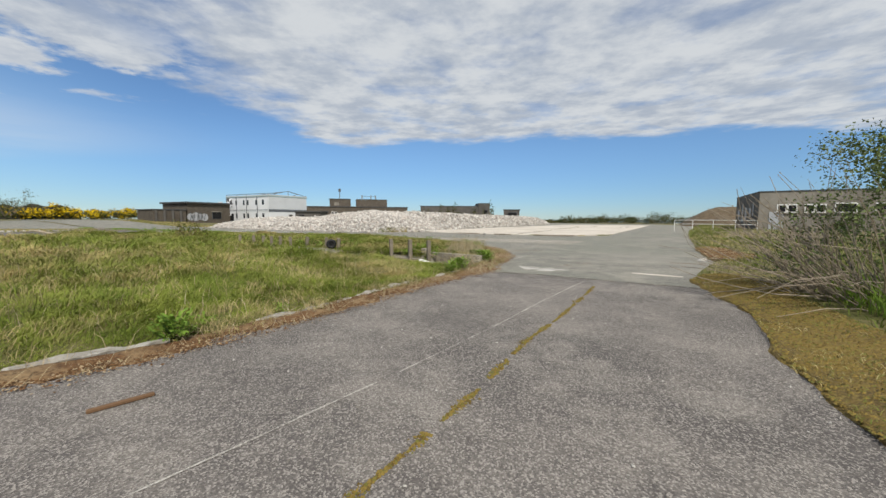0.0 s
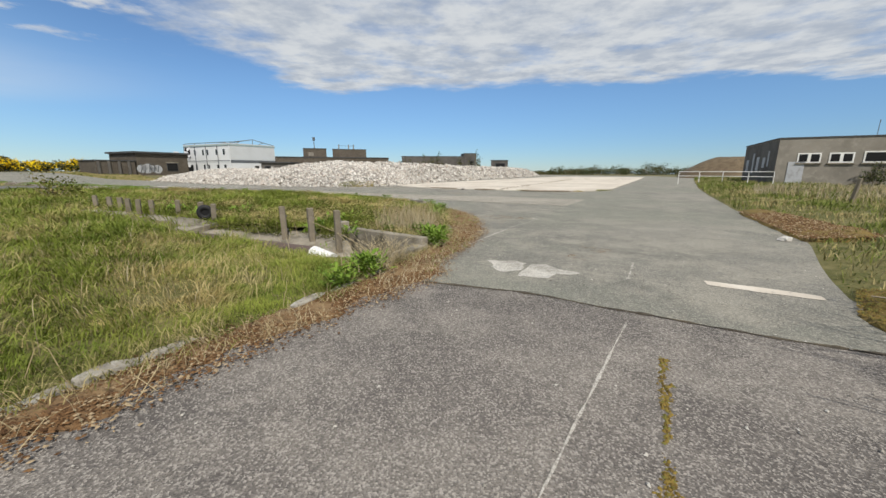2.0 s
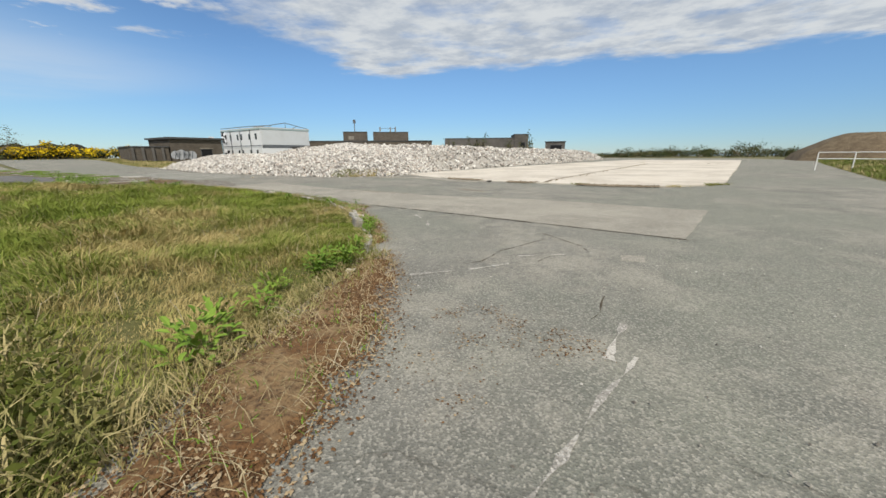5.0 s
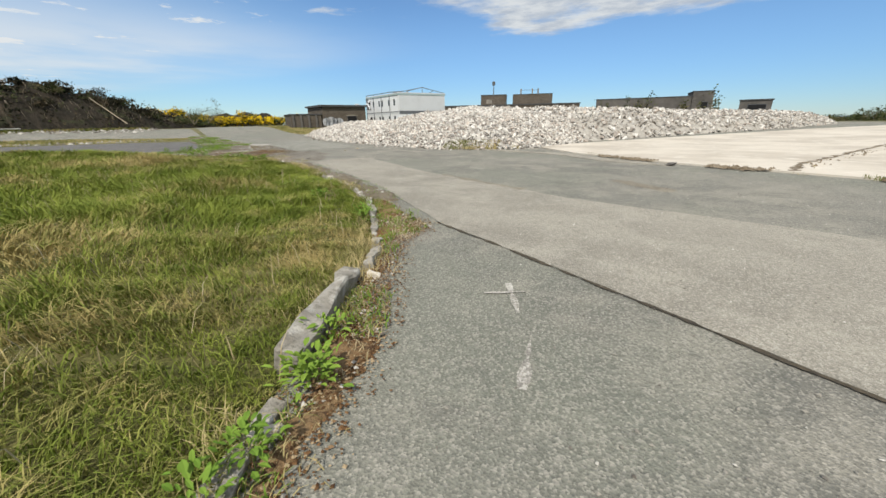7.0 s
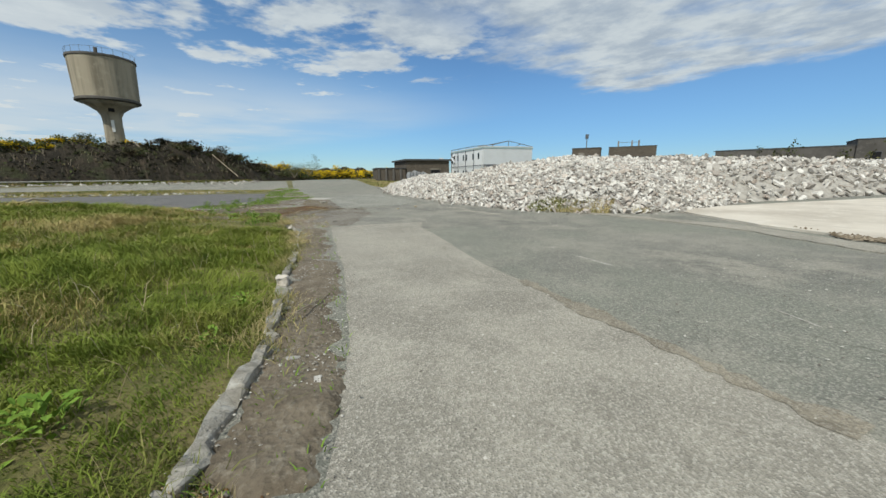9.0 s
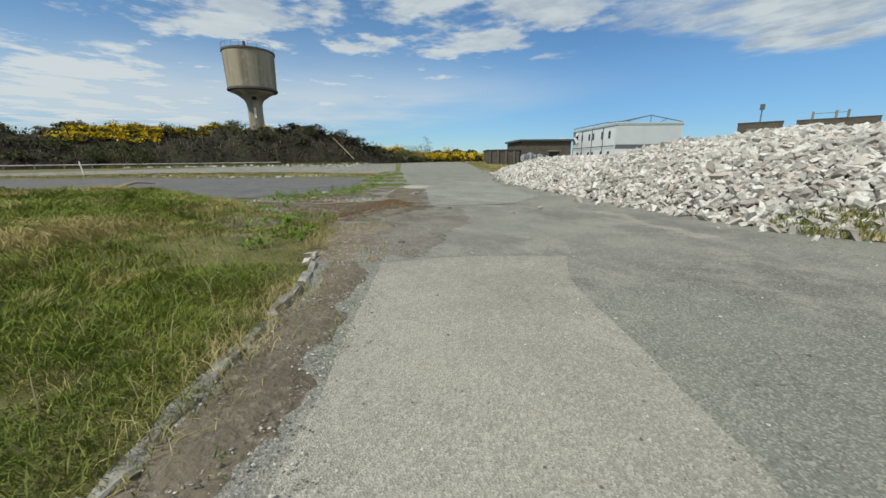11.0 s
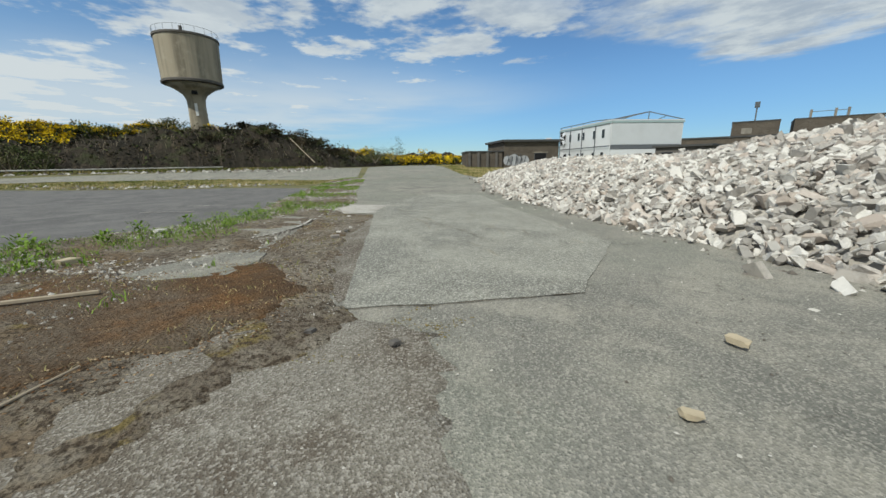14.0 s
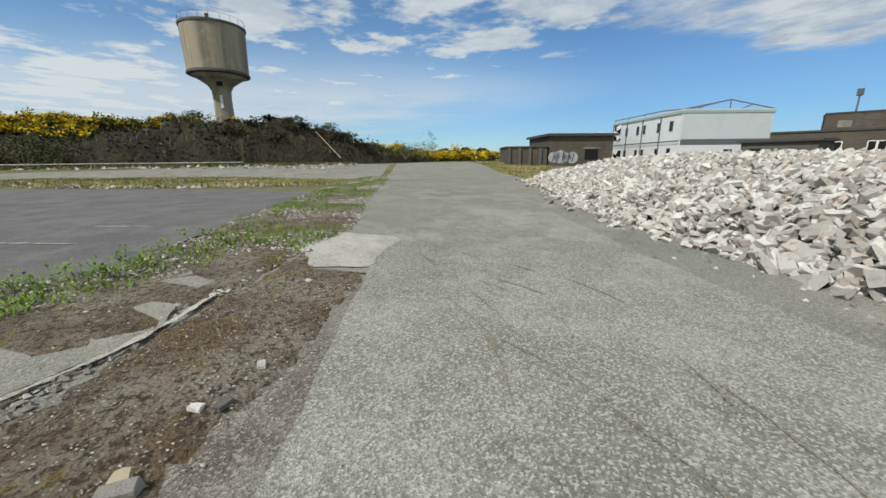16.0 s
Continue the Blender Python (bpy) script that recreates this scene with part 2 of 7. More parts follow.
def rubble_mat(name, island):
    m = Mat(name, not island)
    r = m.island() if island else m.obrand()
    c = m.mix(m.ramp(r, 0.0, 0.70), (0.380, 0.352, 0.315), (0.690, 0.660, 0.610))
    c = m.mix(m.ramp(m.math("FRACT", m.math("MULTIPLY", r, 13.0), 0.0), 0.80, 0.86, 0.0, 0.55), c, (0.50, 0.40, 0.33))
    c = m.mix(m.ramp(m.math("FRACT", m.math("MULTIPLY", r, 7.0), 0.0), 0.72, 0.80, 0.0, 0.6), c, (0.22, 0.20, 0.18))
    c = m.mix(m.ramp(m.noise(7.0, 5, 0.7), 0.48, 0.72, 0.0, 0.6), c, (0.22, 0.20, 0.175))
    h = m.math("ADD", m.noise(13, 7, 0.72), m.math("MULTIPLY", m.noise(90, 2, 0.6), 0.3))
    return m.done(c, 0.95, h, 0.9, 0.03)


M_rub, M_rubj = rubble_mat("broken_block", False), rubble_mat("broken_block_mass", True)


def blades_mat(name, greens, straw, patch=(0.45, 0.62), bias=0.0, broad=0.0):
    """Leaf colour: a little from blade to blade, more from tussock to tussock and over broad drifts."""
    m = Mat(name)
    r = m.island()
    c = m.mix(m.math("ADD", m.math("MULTIPLY", r, 0.45), m.ramp(m.noise(1.9, 4, 0.6), 0.36, 0.64, 0.0, 0.55)), greens[0], greens[1])
    dry = m.math("ADD", m.ramp(m.noise(0.42, 6, 0.68), patch[0], patch[1]), m.math("MULTIPLY", m.math("SUBTRACT", r, 0.5), 0.55 + bias))
    if broad:
        dry = m.math("ADD", dry, m.math("MULTIPLY", m.ramp(m.noise(0.11, 3, 0.5), 0.40, 0.62, -0.6, 1.0), broad))
    c = m.mix(m.ramp(dry, 0.2, 0.85), c, straw)
    c = m.mix(m.ramp(m.noise(1.1, 5, 0.66), 0.57, 0.70, 0.0, 0.75 if broad else 0.0), c, tuple(min(v * 1.25, 0.7) for v in straw))
    c = m.mix(m.ramp(m.noise(2.6, 4, 0.6), 0.48, 0.66, 0.0, 0.55), c, greens[0])
    out = m.done(c, 0.75)
    m.b.inputs["Specular IOR Level"].default_value = 0.12
    return out


M_grass = blades_mat("meadow_grass", ((0.110, 0.155, 0.024), (0.260, 0.300, 0.056)), (0.410, 0.330, 0.142), (0.44, 0.68), 0.1, 0.34)
M_rough = blades_mat("rough_grass", ((0.115, 0.140, 0.028), (0.215, 0.215, 0.058)), (0.420, 0.345, 0.170), (0.36, 0.58), 0.2)
M_verge = blades_mat("verge_grass", ((0.095, 0.135, 0.028), (0.215, 0.235, 0.058)), (0.400, 0.330, 0.165), (0.44, 0.64), 0.1, 0.3)
M_straw = blades_mat("dead_stalks", ((0.30, 0.24, 0.13), (0.42, 0.35, 0.22)), (0.46, 0.40, 0.28))
M_leaf = blades_mat("weed_leaf", ((0.105, 0.190, 0.026), (0.215, 0.310, 0.050)), (0.250, 0.300, 0.075), (0.6, 0.8))
M_dull = blades_mat("shrub_leaf", ((0.042, 0.055, 0.018), (0.085, 0.100, 0.038)), (0.125, 0.110, 0.055), (0.42, 0.66))
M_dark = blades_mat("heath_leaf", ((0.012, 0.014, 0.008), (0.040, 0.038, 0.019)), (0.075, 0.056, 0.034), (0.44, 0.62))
M_bram = blades_mat("bramble_leaf", ((0.060, 0.075, 0.014), (0.150, 0.160, 0.036)), (0.280, 0.215, 0.095), (0.46, 0.66))
M_gorse = blades_mat("gorse_flower", ((0.62, 0.42, 0.010), (0.80, 0.58, 0.020)), (0.40, 0.30, 0.020), (0.55, 0.75))


def earth(name, a, b, c3, s=1.0):
    m = Mat(name)
    c = m.mix(m.ramp(m.noise(0.9 * s, 6, 0.65), 0.36, 0.64), a, b)
    c = m.mix(m.ramp(m.noise(7.0 * s, 6, 0.7), 0.48, 0.68), c, c3)
    h = m.math("ADD", m.noise(11, 7, 0.75), m.math("MULTIPLY", m.voro(26), 0.5))
    return m.done(c, 0.97, h, 0.9, 0.03)


M_turf = earth("turf_soil", (0.100, 0.100, 0.030), (0.190, 0.165, 0.070), (0.075, 0.085, 0.020))
M_land = earth("heath_ground", (0.120, 0.120, 0.050), (0.190, 0.165, 0.085), (0.080, 0.085, 0.032), 0.3)
M_soil = earth("brown_soil", (0.120, 0.088, 0.055), (0.180, 0.138, 0.088), (0.068, 0.049, 0.032), 1.6)
M_gritty = earth("grey_brown_grit", (0.185, 0.153, 0.112), (0.130, 0.104, 0.074), (0.240, 0.208, 0.160), 2.2)
M_litter = earth("rust_litter", (0.150, 0.076, 0.032), (0.265, 0.180, 0.095), (0.075, 0.042, 0.022), 2.6)
m = Mat("mossy_soil")
c = m.mix(m.ramp(m.noise(1.4, 6, 0.65), 0.42, 0.58), (0.150, 0.122, 0.090), (0.235, 0.205, 0.160))
c = m.mix(m.ramp(m.noise(0.8, 5, 0.6), 0.48, 0.62, 0.0, 0.6), c, (0.135, 0.082, 0.034))
c = m.mix(m.ramp(m.noise(2.3, 5, 0.6), 0.56, 0.64, 0.0, 0.7), c, (0.175, 0.130, 0.030))
c = m.mix(m.ramp(m.noise(16.0, 6, 0.75), 0.47, 0.60), c, (0.060, 0.043, 0.027))
c = m.mix(m.ramp(m.noise(30.0, 4, 0.7), 0.62, 0.72, 0.0, 0.5), c, (0.32, 0.29, 0.245))
M_csoil = m.done(c, 0.97, m.math("ADD", m.noise(18, 7, 0.75), m.math("MULTIPLY", m.voro(38), 0.6)), 1.0, 0.03)
m = Mat("bank_earth")
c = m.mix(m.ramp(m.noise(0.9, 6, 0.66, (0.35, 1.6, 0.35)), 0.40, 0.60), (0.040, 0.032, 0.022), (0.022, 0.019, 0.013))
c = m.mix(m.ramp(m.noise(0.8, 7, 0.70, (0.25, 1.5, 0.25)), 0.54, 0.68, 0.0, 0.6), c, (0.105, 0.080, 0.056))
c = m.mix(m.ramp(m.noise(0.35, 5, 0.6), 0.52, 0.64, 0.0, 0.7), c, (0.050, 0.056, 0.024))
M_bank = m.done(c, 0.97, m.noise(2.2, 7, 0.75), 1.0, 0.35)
M_dirt = earth("gravelly_dirt", (0.240, 0.195, 0.140), (0.150, 0.115, 0.075), (0.330, 0.285, 0.220), 1.4)
M_moss = earth("ochre_moss", (0.190, 0.130, 0.036), (0.125, 0.088, 0.034), (0.235, 0.180, 0.055), 3.0)


def chips_mat(name, a, b, c3):
    m = Mat(name)
    r = m.island()
    c = m.mix(m.ramp(r, 0.0, 0.6), a, b)
    c = m.mix(m.ramp(r, 0.72, 0.8), c, c3)
    return m.done(c, 0.9)


M_chip = chips_mat("leaf_chips", (0.075, 0.038, 0.017), (0.165, 0.090, 0.040), (0.34, 0.26, 0.16))
M_grit = chips_mat("loose_grit", (0.12, 0.105, 0.09), (0.28, 0.26, 0.225), (0.48, 0.455, 0.41))
M_mossy = chips_mat("moss_tufts", (0.105, 0.072, 0.020), (0.225, 0.160, 0.040), (0.150, 0.140, 0.035))


def plain(name, col, rough=0.6, metal=0.0, dirt=None, s=1.2, amount=0.5, local=False):
    m = Mat(name, local)
    dirt = dirt or tuple(v * 0.6 for v in col)
    c = m.mix(m.ramp(m.noise(s, 6, 0.65), 0.45, 0.75, 0.0, amount), col, dirt)
    c = m.mix(m.ramp(m.noise(s * 14, 4, 0.6), 0.5, 0.8, 0.0, amount * 0.6), c, dirt)
    return m.done(c, rough, m.noise(s * 30, 4, 0.6), 0.2, 0.005, metal)


M_white = plain("white_cladding", (0.74, 0.75, 0.76), 0.45, dirt=(0.52, 0.52, 0.50), s=0.5, amount=0.35)
M_grey = plain("grey_cladding", (0.60, 0.62, 0.63), 0.45, dirt=(0.47, 0.48, 0.48), s=0.4, amount=0.4)
M_eaves = plain("eaves_paint", (0.36, 0.46, 0.46), 0.5, dirt=(0.26, 0.33, 0.33), s=0.8)
M_trim = plain("dark_trim", (0.10, 0.11, 0.12), 0.5)
M_void = plain("dark_interior", (0.014, 0.014, 0.015), 0.9)
M_steel = plain("dull_steel", (0.22, 0.23, 0.24), 0.5, 0.6)
M_frame = plain("white_frame", (0.76, 0.75, 0.72), 0.5, dirt=(0.5, 0.47, 0.42))
M_render = concrete("grey_brown_render", (0.275, 0.250, 0.212), (0.190, 0.172, 0.144), (0.34, 0.315, 0.27), s=0.4)
M_render2 = concrete("dark_render", (0.125, 0.115, 0.105), (0.080, 0.074, 0.066), (0.17, 0.155, 0.14), s=0.4)
M_felt = plain("roof_felt", (0.075, 0.075, 0.075), 0.9)
M_post = concrete("post_concrete", (0.24, 0.205, 0.155), (0.135, 0.115, 0.085), (0.33, 0.29, 0.23), local=True, s=2.0)
M_wood = plain("bleached_wood", (0.36, 0.30, 0.22), 0.85, s=5.0, local=True)
M_brown = plain("rotten_wood", (0.165, 0.095, 0.050), 0.85, s=5.0, local=True)
M_twig = plain("grey_twig", (0.30, 0.25, 0.185), 0.9, s=6.0)
M_rubber = plain("black_rubber", (0.020, 0.020, 0.021), 0.6)
M_pipe = plain("corroded_pipe", (0.115, 0.085, 0.075), 0.8, s=4.0)
M_plast = plain("white_plastic", (0.72, 0.72, 0.70), 0.4, dirt=(0.5, 0.48, 0.43), s=4.0)
M_line = concrete("worn_white_paint", (0.52, 0.50, 0.46), (0.30, 0.29, 0.265), (0.62, 0.60, 0.56), s=3.0)
M_crack = asphalt("faded_paint", (0.39, 0.365, 0.32), (0.25, 0.235, 0.21), (0.50, 0.47, 0.42), (0.60, 0.57, 0.52))
M_flake = asphalt("flaked_paint", (0.46, 0.435, 0.385), (0.25, 0.235, 0.205), (0.56, 0.535, 0.48), (0.66, 0.63, 0.57), (0.42, 0.60))
M_stain = asphalt("stained_tarmac", (0.235, 0.205, 0.155), (0.150, 0.130, 0.100), (0.300, 0.265, 0.205), (0.40, 0.37, 0.31), contrast=0.8)
m = Mat("rusty_moss")
c = m.mix(m.ramp(m.noise(1.3, 6, 0.66), 0.40, 0.62), (0.150, 0.076, 0.028), (0.092, 0.054, 0.026))
c = m.mix(m.ramp(m.noise(0.7, 5, 0.62), 0.40, 0.58, 0.0, 0.9), c, (0.130, 0.104, 0.074))
c = m.mix(m.ramp(m.noise(12.0, 6, 0.75), 0.46, 0.62, 0.0, 0.8), c, (0.060, 0.036, 0.018))
c = m.mix(m.ramp(m.noise(26.0, 4, 0.7), 0.60, 0.72, 0.0, 0.6), c, (0.34, 0.25, 0.14))
M_rust = m.done(c, 0.97, m.math("ADD", m.noise(18, 7, 0.75), m.math("MULTIPLY", m.voro(38), 0.6)), 1.0, 0.03)
M_silt = asphalt("gravelly_silt", (0.165, 0.144, 0.114), (0.098, 0.078, 0.058), (0.215, 0.198, 0.166), (0.38, 0.355, 0.31), (0.42, 0.60), contrast=1.0)
M_seam = earth("joint_dirt", (0.070, 0.058, 0.044), (0.110, 0.090, 0.062), (0.045, 0.038, 0.030), 2.0)
M_sand = plain("sandstone", (0.44, 0.37, 0.26), 0.9, s=5.0, local=True)
M_graf = plain("pale_spray_paint", (0.42, 0.43, 0.45), 0.8, dirt=(0.20, 0.19, 0.175), s=2.2, amount=0.9)


def brickwork(name, a, b, mortar):
    m = Mat(name)
    n = m.node("ShaderNodeTexBrick")
    tc2 = m.node("ShaderNodeTexCoord")
    sp = m.node("ShaderNodeSeparateXYZ")
    m.t.links.new(tc2.outputs["Object"], sp.inputs[0])
    cb = m.node("ShaderNodeCombineXYZ")
    m.put(m.math("ADD", sp.outputs[0], sp.outputs[1]), cb.inputs[0])
    m.t.links.new(sp.outputs[2], cb.inputs[1])
    m.t.links.new(cb.outputs[0], n.inputs["Vector"])
    for k, v in (("Scale", 1.0), ("Brick Width", 0.45), ("Row Height", 0.15), ("Mortar Size", 0.014)):
        n.inputs[k].default_value = v
    m.put(a, n.inputs["Color1"]), m.put(b, n.inputs["Color2"]), m.put(mortar, n.inputs["Mortar"])
    c = m.mix(m.ramp(m.noise(0.5, 5, 0.6), 0.4, 0.7, 0.0, 0.6), n.outputs["Color"], b)
    return m.done(c, 0.92, m.noise(20, 5, 0.7), 0.4, 0.01)


M_brick = brickwork("grey_brown_brick", (0.120, 0.098, 0.076), (0.080, 0.066, 0.052), (0.15, 0.135, 0.112))
m = Mat("sea_water")
M_sea = m.done(m.mix(m.ramp(m.noise(0.01, 4, 0.6), 0.4, 0.7), (0.050, 0.120, 0.190), (0.075, 0.150, 0.215)), 0.35, m.noise(0.4, 4, 0.6), 0.3, 0.3)
m = Mat("window_glass")
M_glass = m.done((0.03, 0.035, 0.04), 0.08)

# ---- building helpers ----
rng = np.random.default_rng(7)


def fbm(x, y, s, seed=0):
    """Cheap smooth variation in about -1..1 for arrays of places."""
    x, y = np.asarray(x, float) * s, np.asarray(y, float) * s
    k = seed * 1.7
    return (np.sin(x * 1.0 + 2.1 * np.sin(y * 0.7 + k) + k) + 0.6 * np.sin(y * 1.9 + 1.7 * np.sin(x * 1.3 - k) + 2 * k)
            + 0.35 * np.sin(x * 3.7 - y * 2.9 + 3 * k + np.sin(y * 4.1))) / 1.95


def inside_poly(x, y, poly):
    p = np.asarray(poly, float)
    x, y = np.asarray(x, float), np.asarray(y, float)
    hit = np.zeros(x.shape, bool)
    for (x0, y0), (x1, y1) in zip(p, np.roll(p, -1, 0)):
        if y0 == y1:
            continue
        hit ^= ((y0 > y) != (y1 > y)) & (x < (x1 - x0) * (y - y0) / (y1 - y0) + x0)
    return hit


def near_line(x, y, line, closed=False):
    """Distance to a polyline and the nearest place on it."""
    p = np.asarray(line, float)
    q = np.roll(p, -1, 0) if closed else p[1:]
    best = np.full(np.shape(x), 1e9)
    bx, by = np.zeros(np.shape(x)), np.zeros(np.shape(x))
    for (x0, y0), (x1, y1) in zip(p, q):
        dx, dy = x1 - x0, y1 - y0
        u = np.clip(((x - x0) * dx + (y - y0) * dy) / (dx * dx + dy * dy + 1e-9), 0, 1)
        cx, cy = x0 + u * dx, y0 + u * dy
        d = np.hypot(x - cx, y - cy)
        near = d < best
        best, bx, by = np.where(near, d, best), np.where(near, cx, bx), np.where(near, cy, by)
    return best, bx, by


def mesh_np(name, verts, faces, material, smooth=False):
    """A mesh object from arrays; faces is one array of triangles or quads, or a list of both."""
    me = bpy.data.meshes.new(name)
    verts = np.asarray(verts, np.float32)
    groups = faces if isinstance(faces, list) else [faces]
    groups = [np.asarray(f, np.int32) for f in groups if len(f)]
    loops = np.concatenate([f.ravel() for f in groups])
    totals = np.concatenate([np.full(len(f), f.shape[1], np.int32) for f in groups])
    starts = np.concatenate([[0], np.cumsum(totals)[:-1]]).astype(np.int32)
    me.vertices.add(len(verts)), me.loops.add(len(loops)), me.polygons.add(len(totals))
    me.vertices.foreach_set("co", verts.ravel())
    me.loops.foreach_set("vertex_index", loops)
    me.polygons.foreach_set("loop_start", starts), me.polygons.foreach_set("loop_total", totals)
    me.polygons.foreach_set("use_smooth", np.full(len(totals), smooth))
    me.materials.append(material)
    me.update(calc_edges=True)
    me.validate()
    return new(name, me)


def obj(name, bm, material, parent=None, label="", smooth=False, m=None):
    me = bpy.data.meshes.new(name)
    bmesh.ops.recalc_face_normals(bm, faces=bm.faces)
    for f in bm.faces:
        f.smooth = smooth
    bm.to_mesh(me)
    bm.free()
    me.materials.append(material)
    ob = new(name, me)
    if parent:
        ob.parent = parent
    if m is not None:
        ob.matrix_basis = m
    return tagged(ob, label)


def part(name, bm, material, parent, label="", smooth=False, m=None):
    return obj(name, bm, material, parent, label, smooth, m)


def thing(name, m, label, category, group="", kind=""):
    ob = new(name)
    ob.empty_display_size = 0.2
    ob.matrix_basis = m
    return tagged(ob, label, category, group, kind)


def box(bm, x0, y0, z0, x1, y1, z1, bevel=0.0):
    r = bmesh.ops.create_cube(bm, size=1.0)
    vs = r["verts"]
    bmesh.ops.transform(bm, matrix=Matrix.Translation(((x0 + x1) / 2, (y0 + y1) / 2, (z0 + z1) / 2)) @ Matrix.Diagonal((x1 - x0, y1 - y0, z1 - z0, 1)), verts=vs)
    if bevel:
        bmesh.ops.bevel(bm, geom=list({e for v in vs for e in v.link_edges}), offset=bevel, segments=1, affect="EDGES")
    return bm


def boxed(x0, y0, z0, x1, y1, z1, bevel=0.0):
    return box(bmesh.new(), x0, y0, z0, x1, y1, z1, bevel)


def rod(bm, a, b, r0, r1=None, seg=8):
    """A tapered round bar from a to b."""
    a, b = Vector(a), Vector(b)
    d = b - a
    r = bmesh.ops.create_cone(bm, cap_ends=True, segments=seg, radius1=r0, radius2=r0 if r1 is None else r1, depth=d.length)
    bmesh.ops.transform(bm, matrix=Matrix.Translation((a + b) / 2) @ d.to_track_quat("Z", "Y").to_matrix().to_4x4(), verts=r["verts"])
    return bm


def rodded(a, b, r0, r1=None, seg=8):
    return rod(bmesh.new(), a, b, r0, r1, seg)


def jagged(poly, amp, step=0.35, seed=0):
    """The outline with points every step, moved in and out irregularly."""
    out = []
    p = [Vector(q) for q in poly]
    for a, b in zip(p, p[1:] + p[:1]):
        n = max(1, int((b - a).length / step))
        side = Vector((-(b - a).y, (b - a).x)).normalized()
        for i in range(n):
            q = a.lerp(b, i / n)
            s = noise.noise((q.x * 1.3 + seed, q.y * 1.3, seed * 0.7)) + 0.6 * noise.noise((q.x * 4.1, q.y * 4.1 + seed, 3.0))
            out.append(q + side * (s * amp if i else s * amp * 0.3))
    return out


def flat(name, poly, z, material, label, category, amp=0.0, step=0.35, thick=0.0, seed=0, kind="structure"):
    """A level patch of paving with an irregular outline."""
    pts = jagged(poly, amp, step, seed) if amp else [Vector(q) for q in poly]
    bm = bmesh.new()
    f = bm.faces.new([bm.verts.new((q.x, q.y, z)) for q in pts])
    f.normal_update()
    if f.normal.z < 0:
        f.normal_flip()
    if thick:
        r = bmesh.ops.extrude_face_region(bm, geom=[f])
        bmesh.ops.translate(bm, vec=(0, 0, -thick), verts=[v for v in r["geom"] if isinstance(v, bmesh.types.BMVert)])
    bmesh.ops.triangulate(bm, faces=bm.faces)
    me = bpy.data.meshes.new(name)
    if thick:
        bmesh.ops.recalc_face_normals(bm, faces=bm.faces)
    bm.to_mesh(me)
    bm.free()
    me.materials.append(material)
    return tagged(new(name, me), label, category, kind=kind)


def strip(name, pts, width, z, mat, label, category, amp=0.02, seed=0):
    """A narrow ribbon along a line, its width waxing and waning, never folding."""
    a = [Vector(q) for q in pts]
    c = []
    for p, q in zip(a, a[1:]):
        n = max(2, int((q - p).length / 0.06))
        c += [p.lerp(q, i / n) for i in range(n)]
    c.append(a[-1])
    bm = bmesh.new()
    last = None
    for k, q in enumerate(c):
        d = (c[min(k + 3, len(c) - 1)] - c[max(k - 3, 0)]).normalized()
        side = Vector((-d.y, d.x))
        w = width / 2 * min(max(0.85 + 1.5 * noise.noise((q.x * 5 + seed, q.y * 5, seed)) + 0.9 * noise.noise((q.x * 14, q.y * 14, seed)), 0.06), 2.0)
        q = q + side * amp * 0.5 * noise.noise((q.x * 2.2, q.y * 2.2, seed + 5.0))
        pair = [bm.verts.new((*(q - side * w), z)), bm.verts.new((*(q + side * w), z))]
        if last:
            bm.faces.new((last[0], pair[0], pair[1], last[1]))
        last = pair
    return tagged(obj(name, bm, mat), label, category, kind="structure")


def sheet(name, poly, step, zfun, material, holes=(), edge=None, jag=0.0):
    """A gently uneven sheet that fills an outline, its border drawn in to the outline."""
    p = np.array([q[:] for q in jagged(poly, jag, max(step, 0.2))]) if jag else np.asarray(poly, float)
    x0, y0 = p.min(0) - step
    nx, ny = (np.ptp(p, 0) / step).astype(int) + 4
    gx, gy = np.meshgrid(x0 + np.arange(nx) * step, y0 + np.arange(ny) * step, indexing="ij")
    gx = gx + 0.25 * step * fbm(gx, gy, 5.3 / step, 1)
    gy = gy + 0.25 * step * fbm(gx, gy, 4.7 / step, 2)
    inn = inside_poly(gx, gy, p)
    for h in holes:
        hole = inside_poly(gx, gy, h)
        _, hx, hy = near_line(gx, gy, h, True)
        inn &= ~hole
    _, cx, cy = near_line(gx, gy, p, True)
    vx, vy = np.where(inn, gx, cx), np.where(inn, gy, cy)
    for h in holes:
        hole = inside_poly(gx, gy, h)
        _, hx, hy = near_line(gx, gy, h, True)
        vx, vy = np.where(hole, hx, vx), np.where(hole, hy, vy)
    ids = np.arange(nx * ny).reshape(nx, ny)
    q = np.stack([ids[:-1, :-1], ids[1:, :-1], ids[1:, 1:], ids[:-1, 1:]], -1).reshape(-1, 4)
    q = q[inn.ravel()[q].any(1)]
    used = np.unique(q)
    back = np.full(nx * ny, -1)
    back[used] = np.arange(len(used))
    X, Y = vx.ravel()[used], vy.ravel()[used]
    Z = zfun(X, Y)
    if edge is not None:
        Z = np.where(inn.ravel()[used], Z, edge)
    return mesh_np(name, np.stack([X, Y, Z], 1), back[q], material, True)


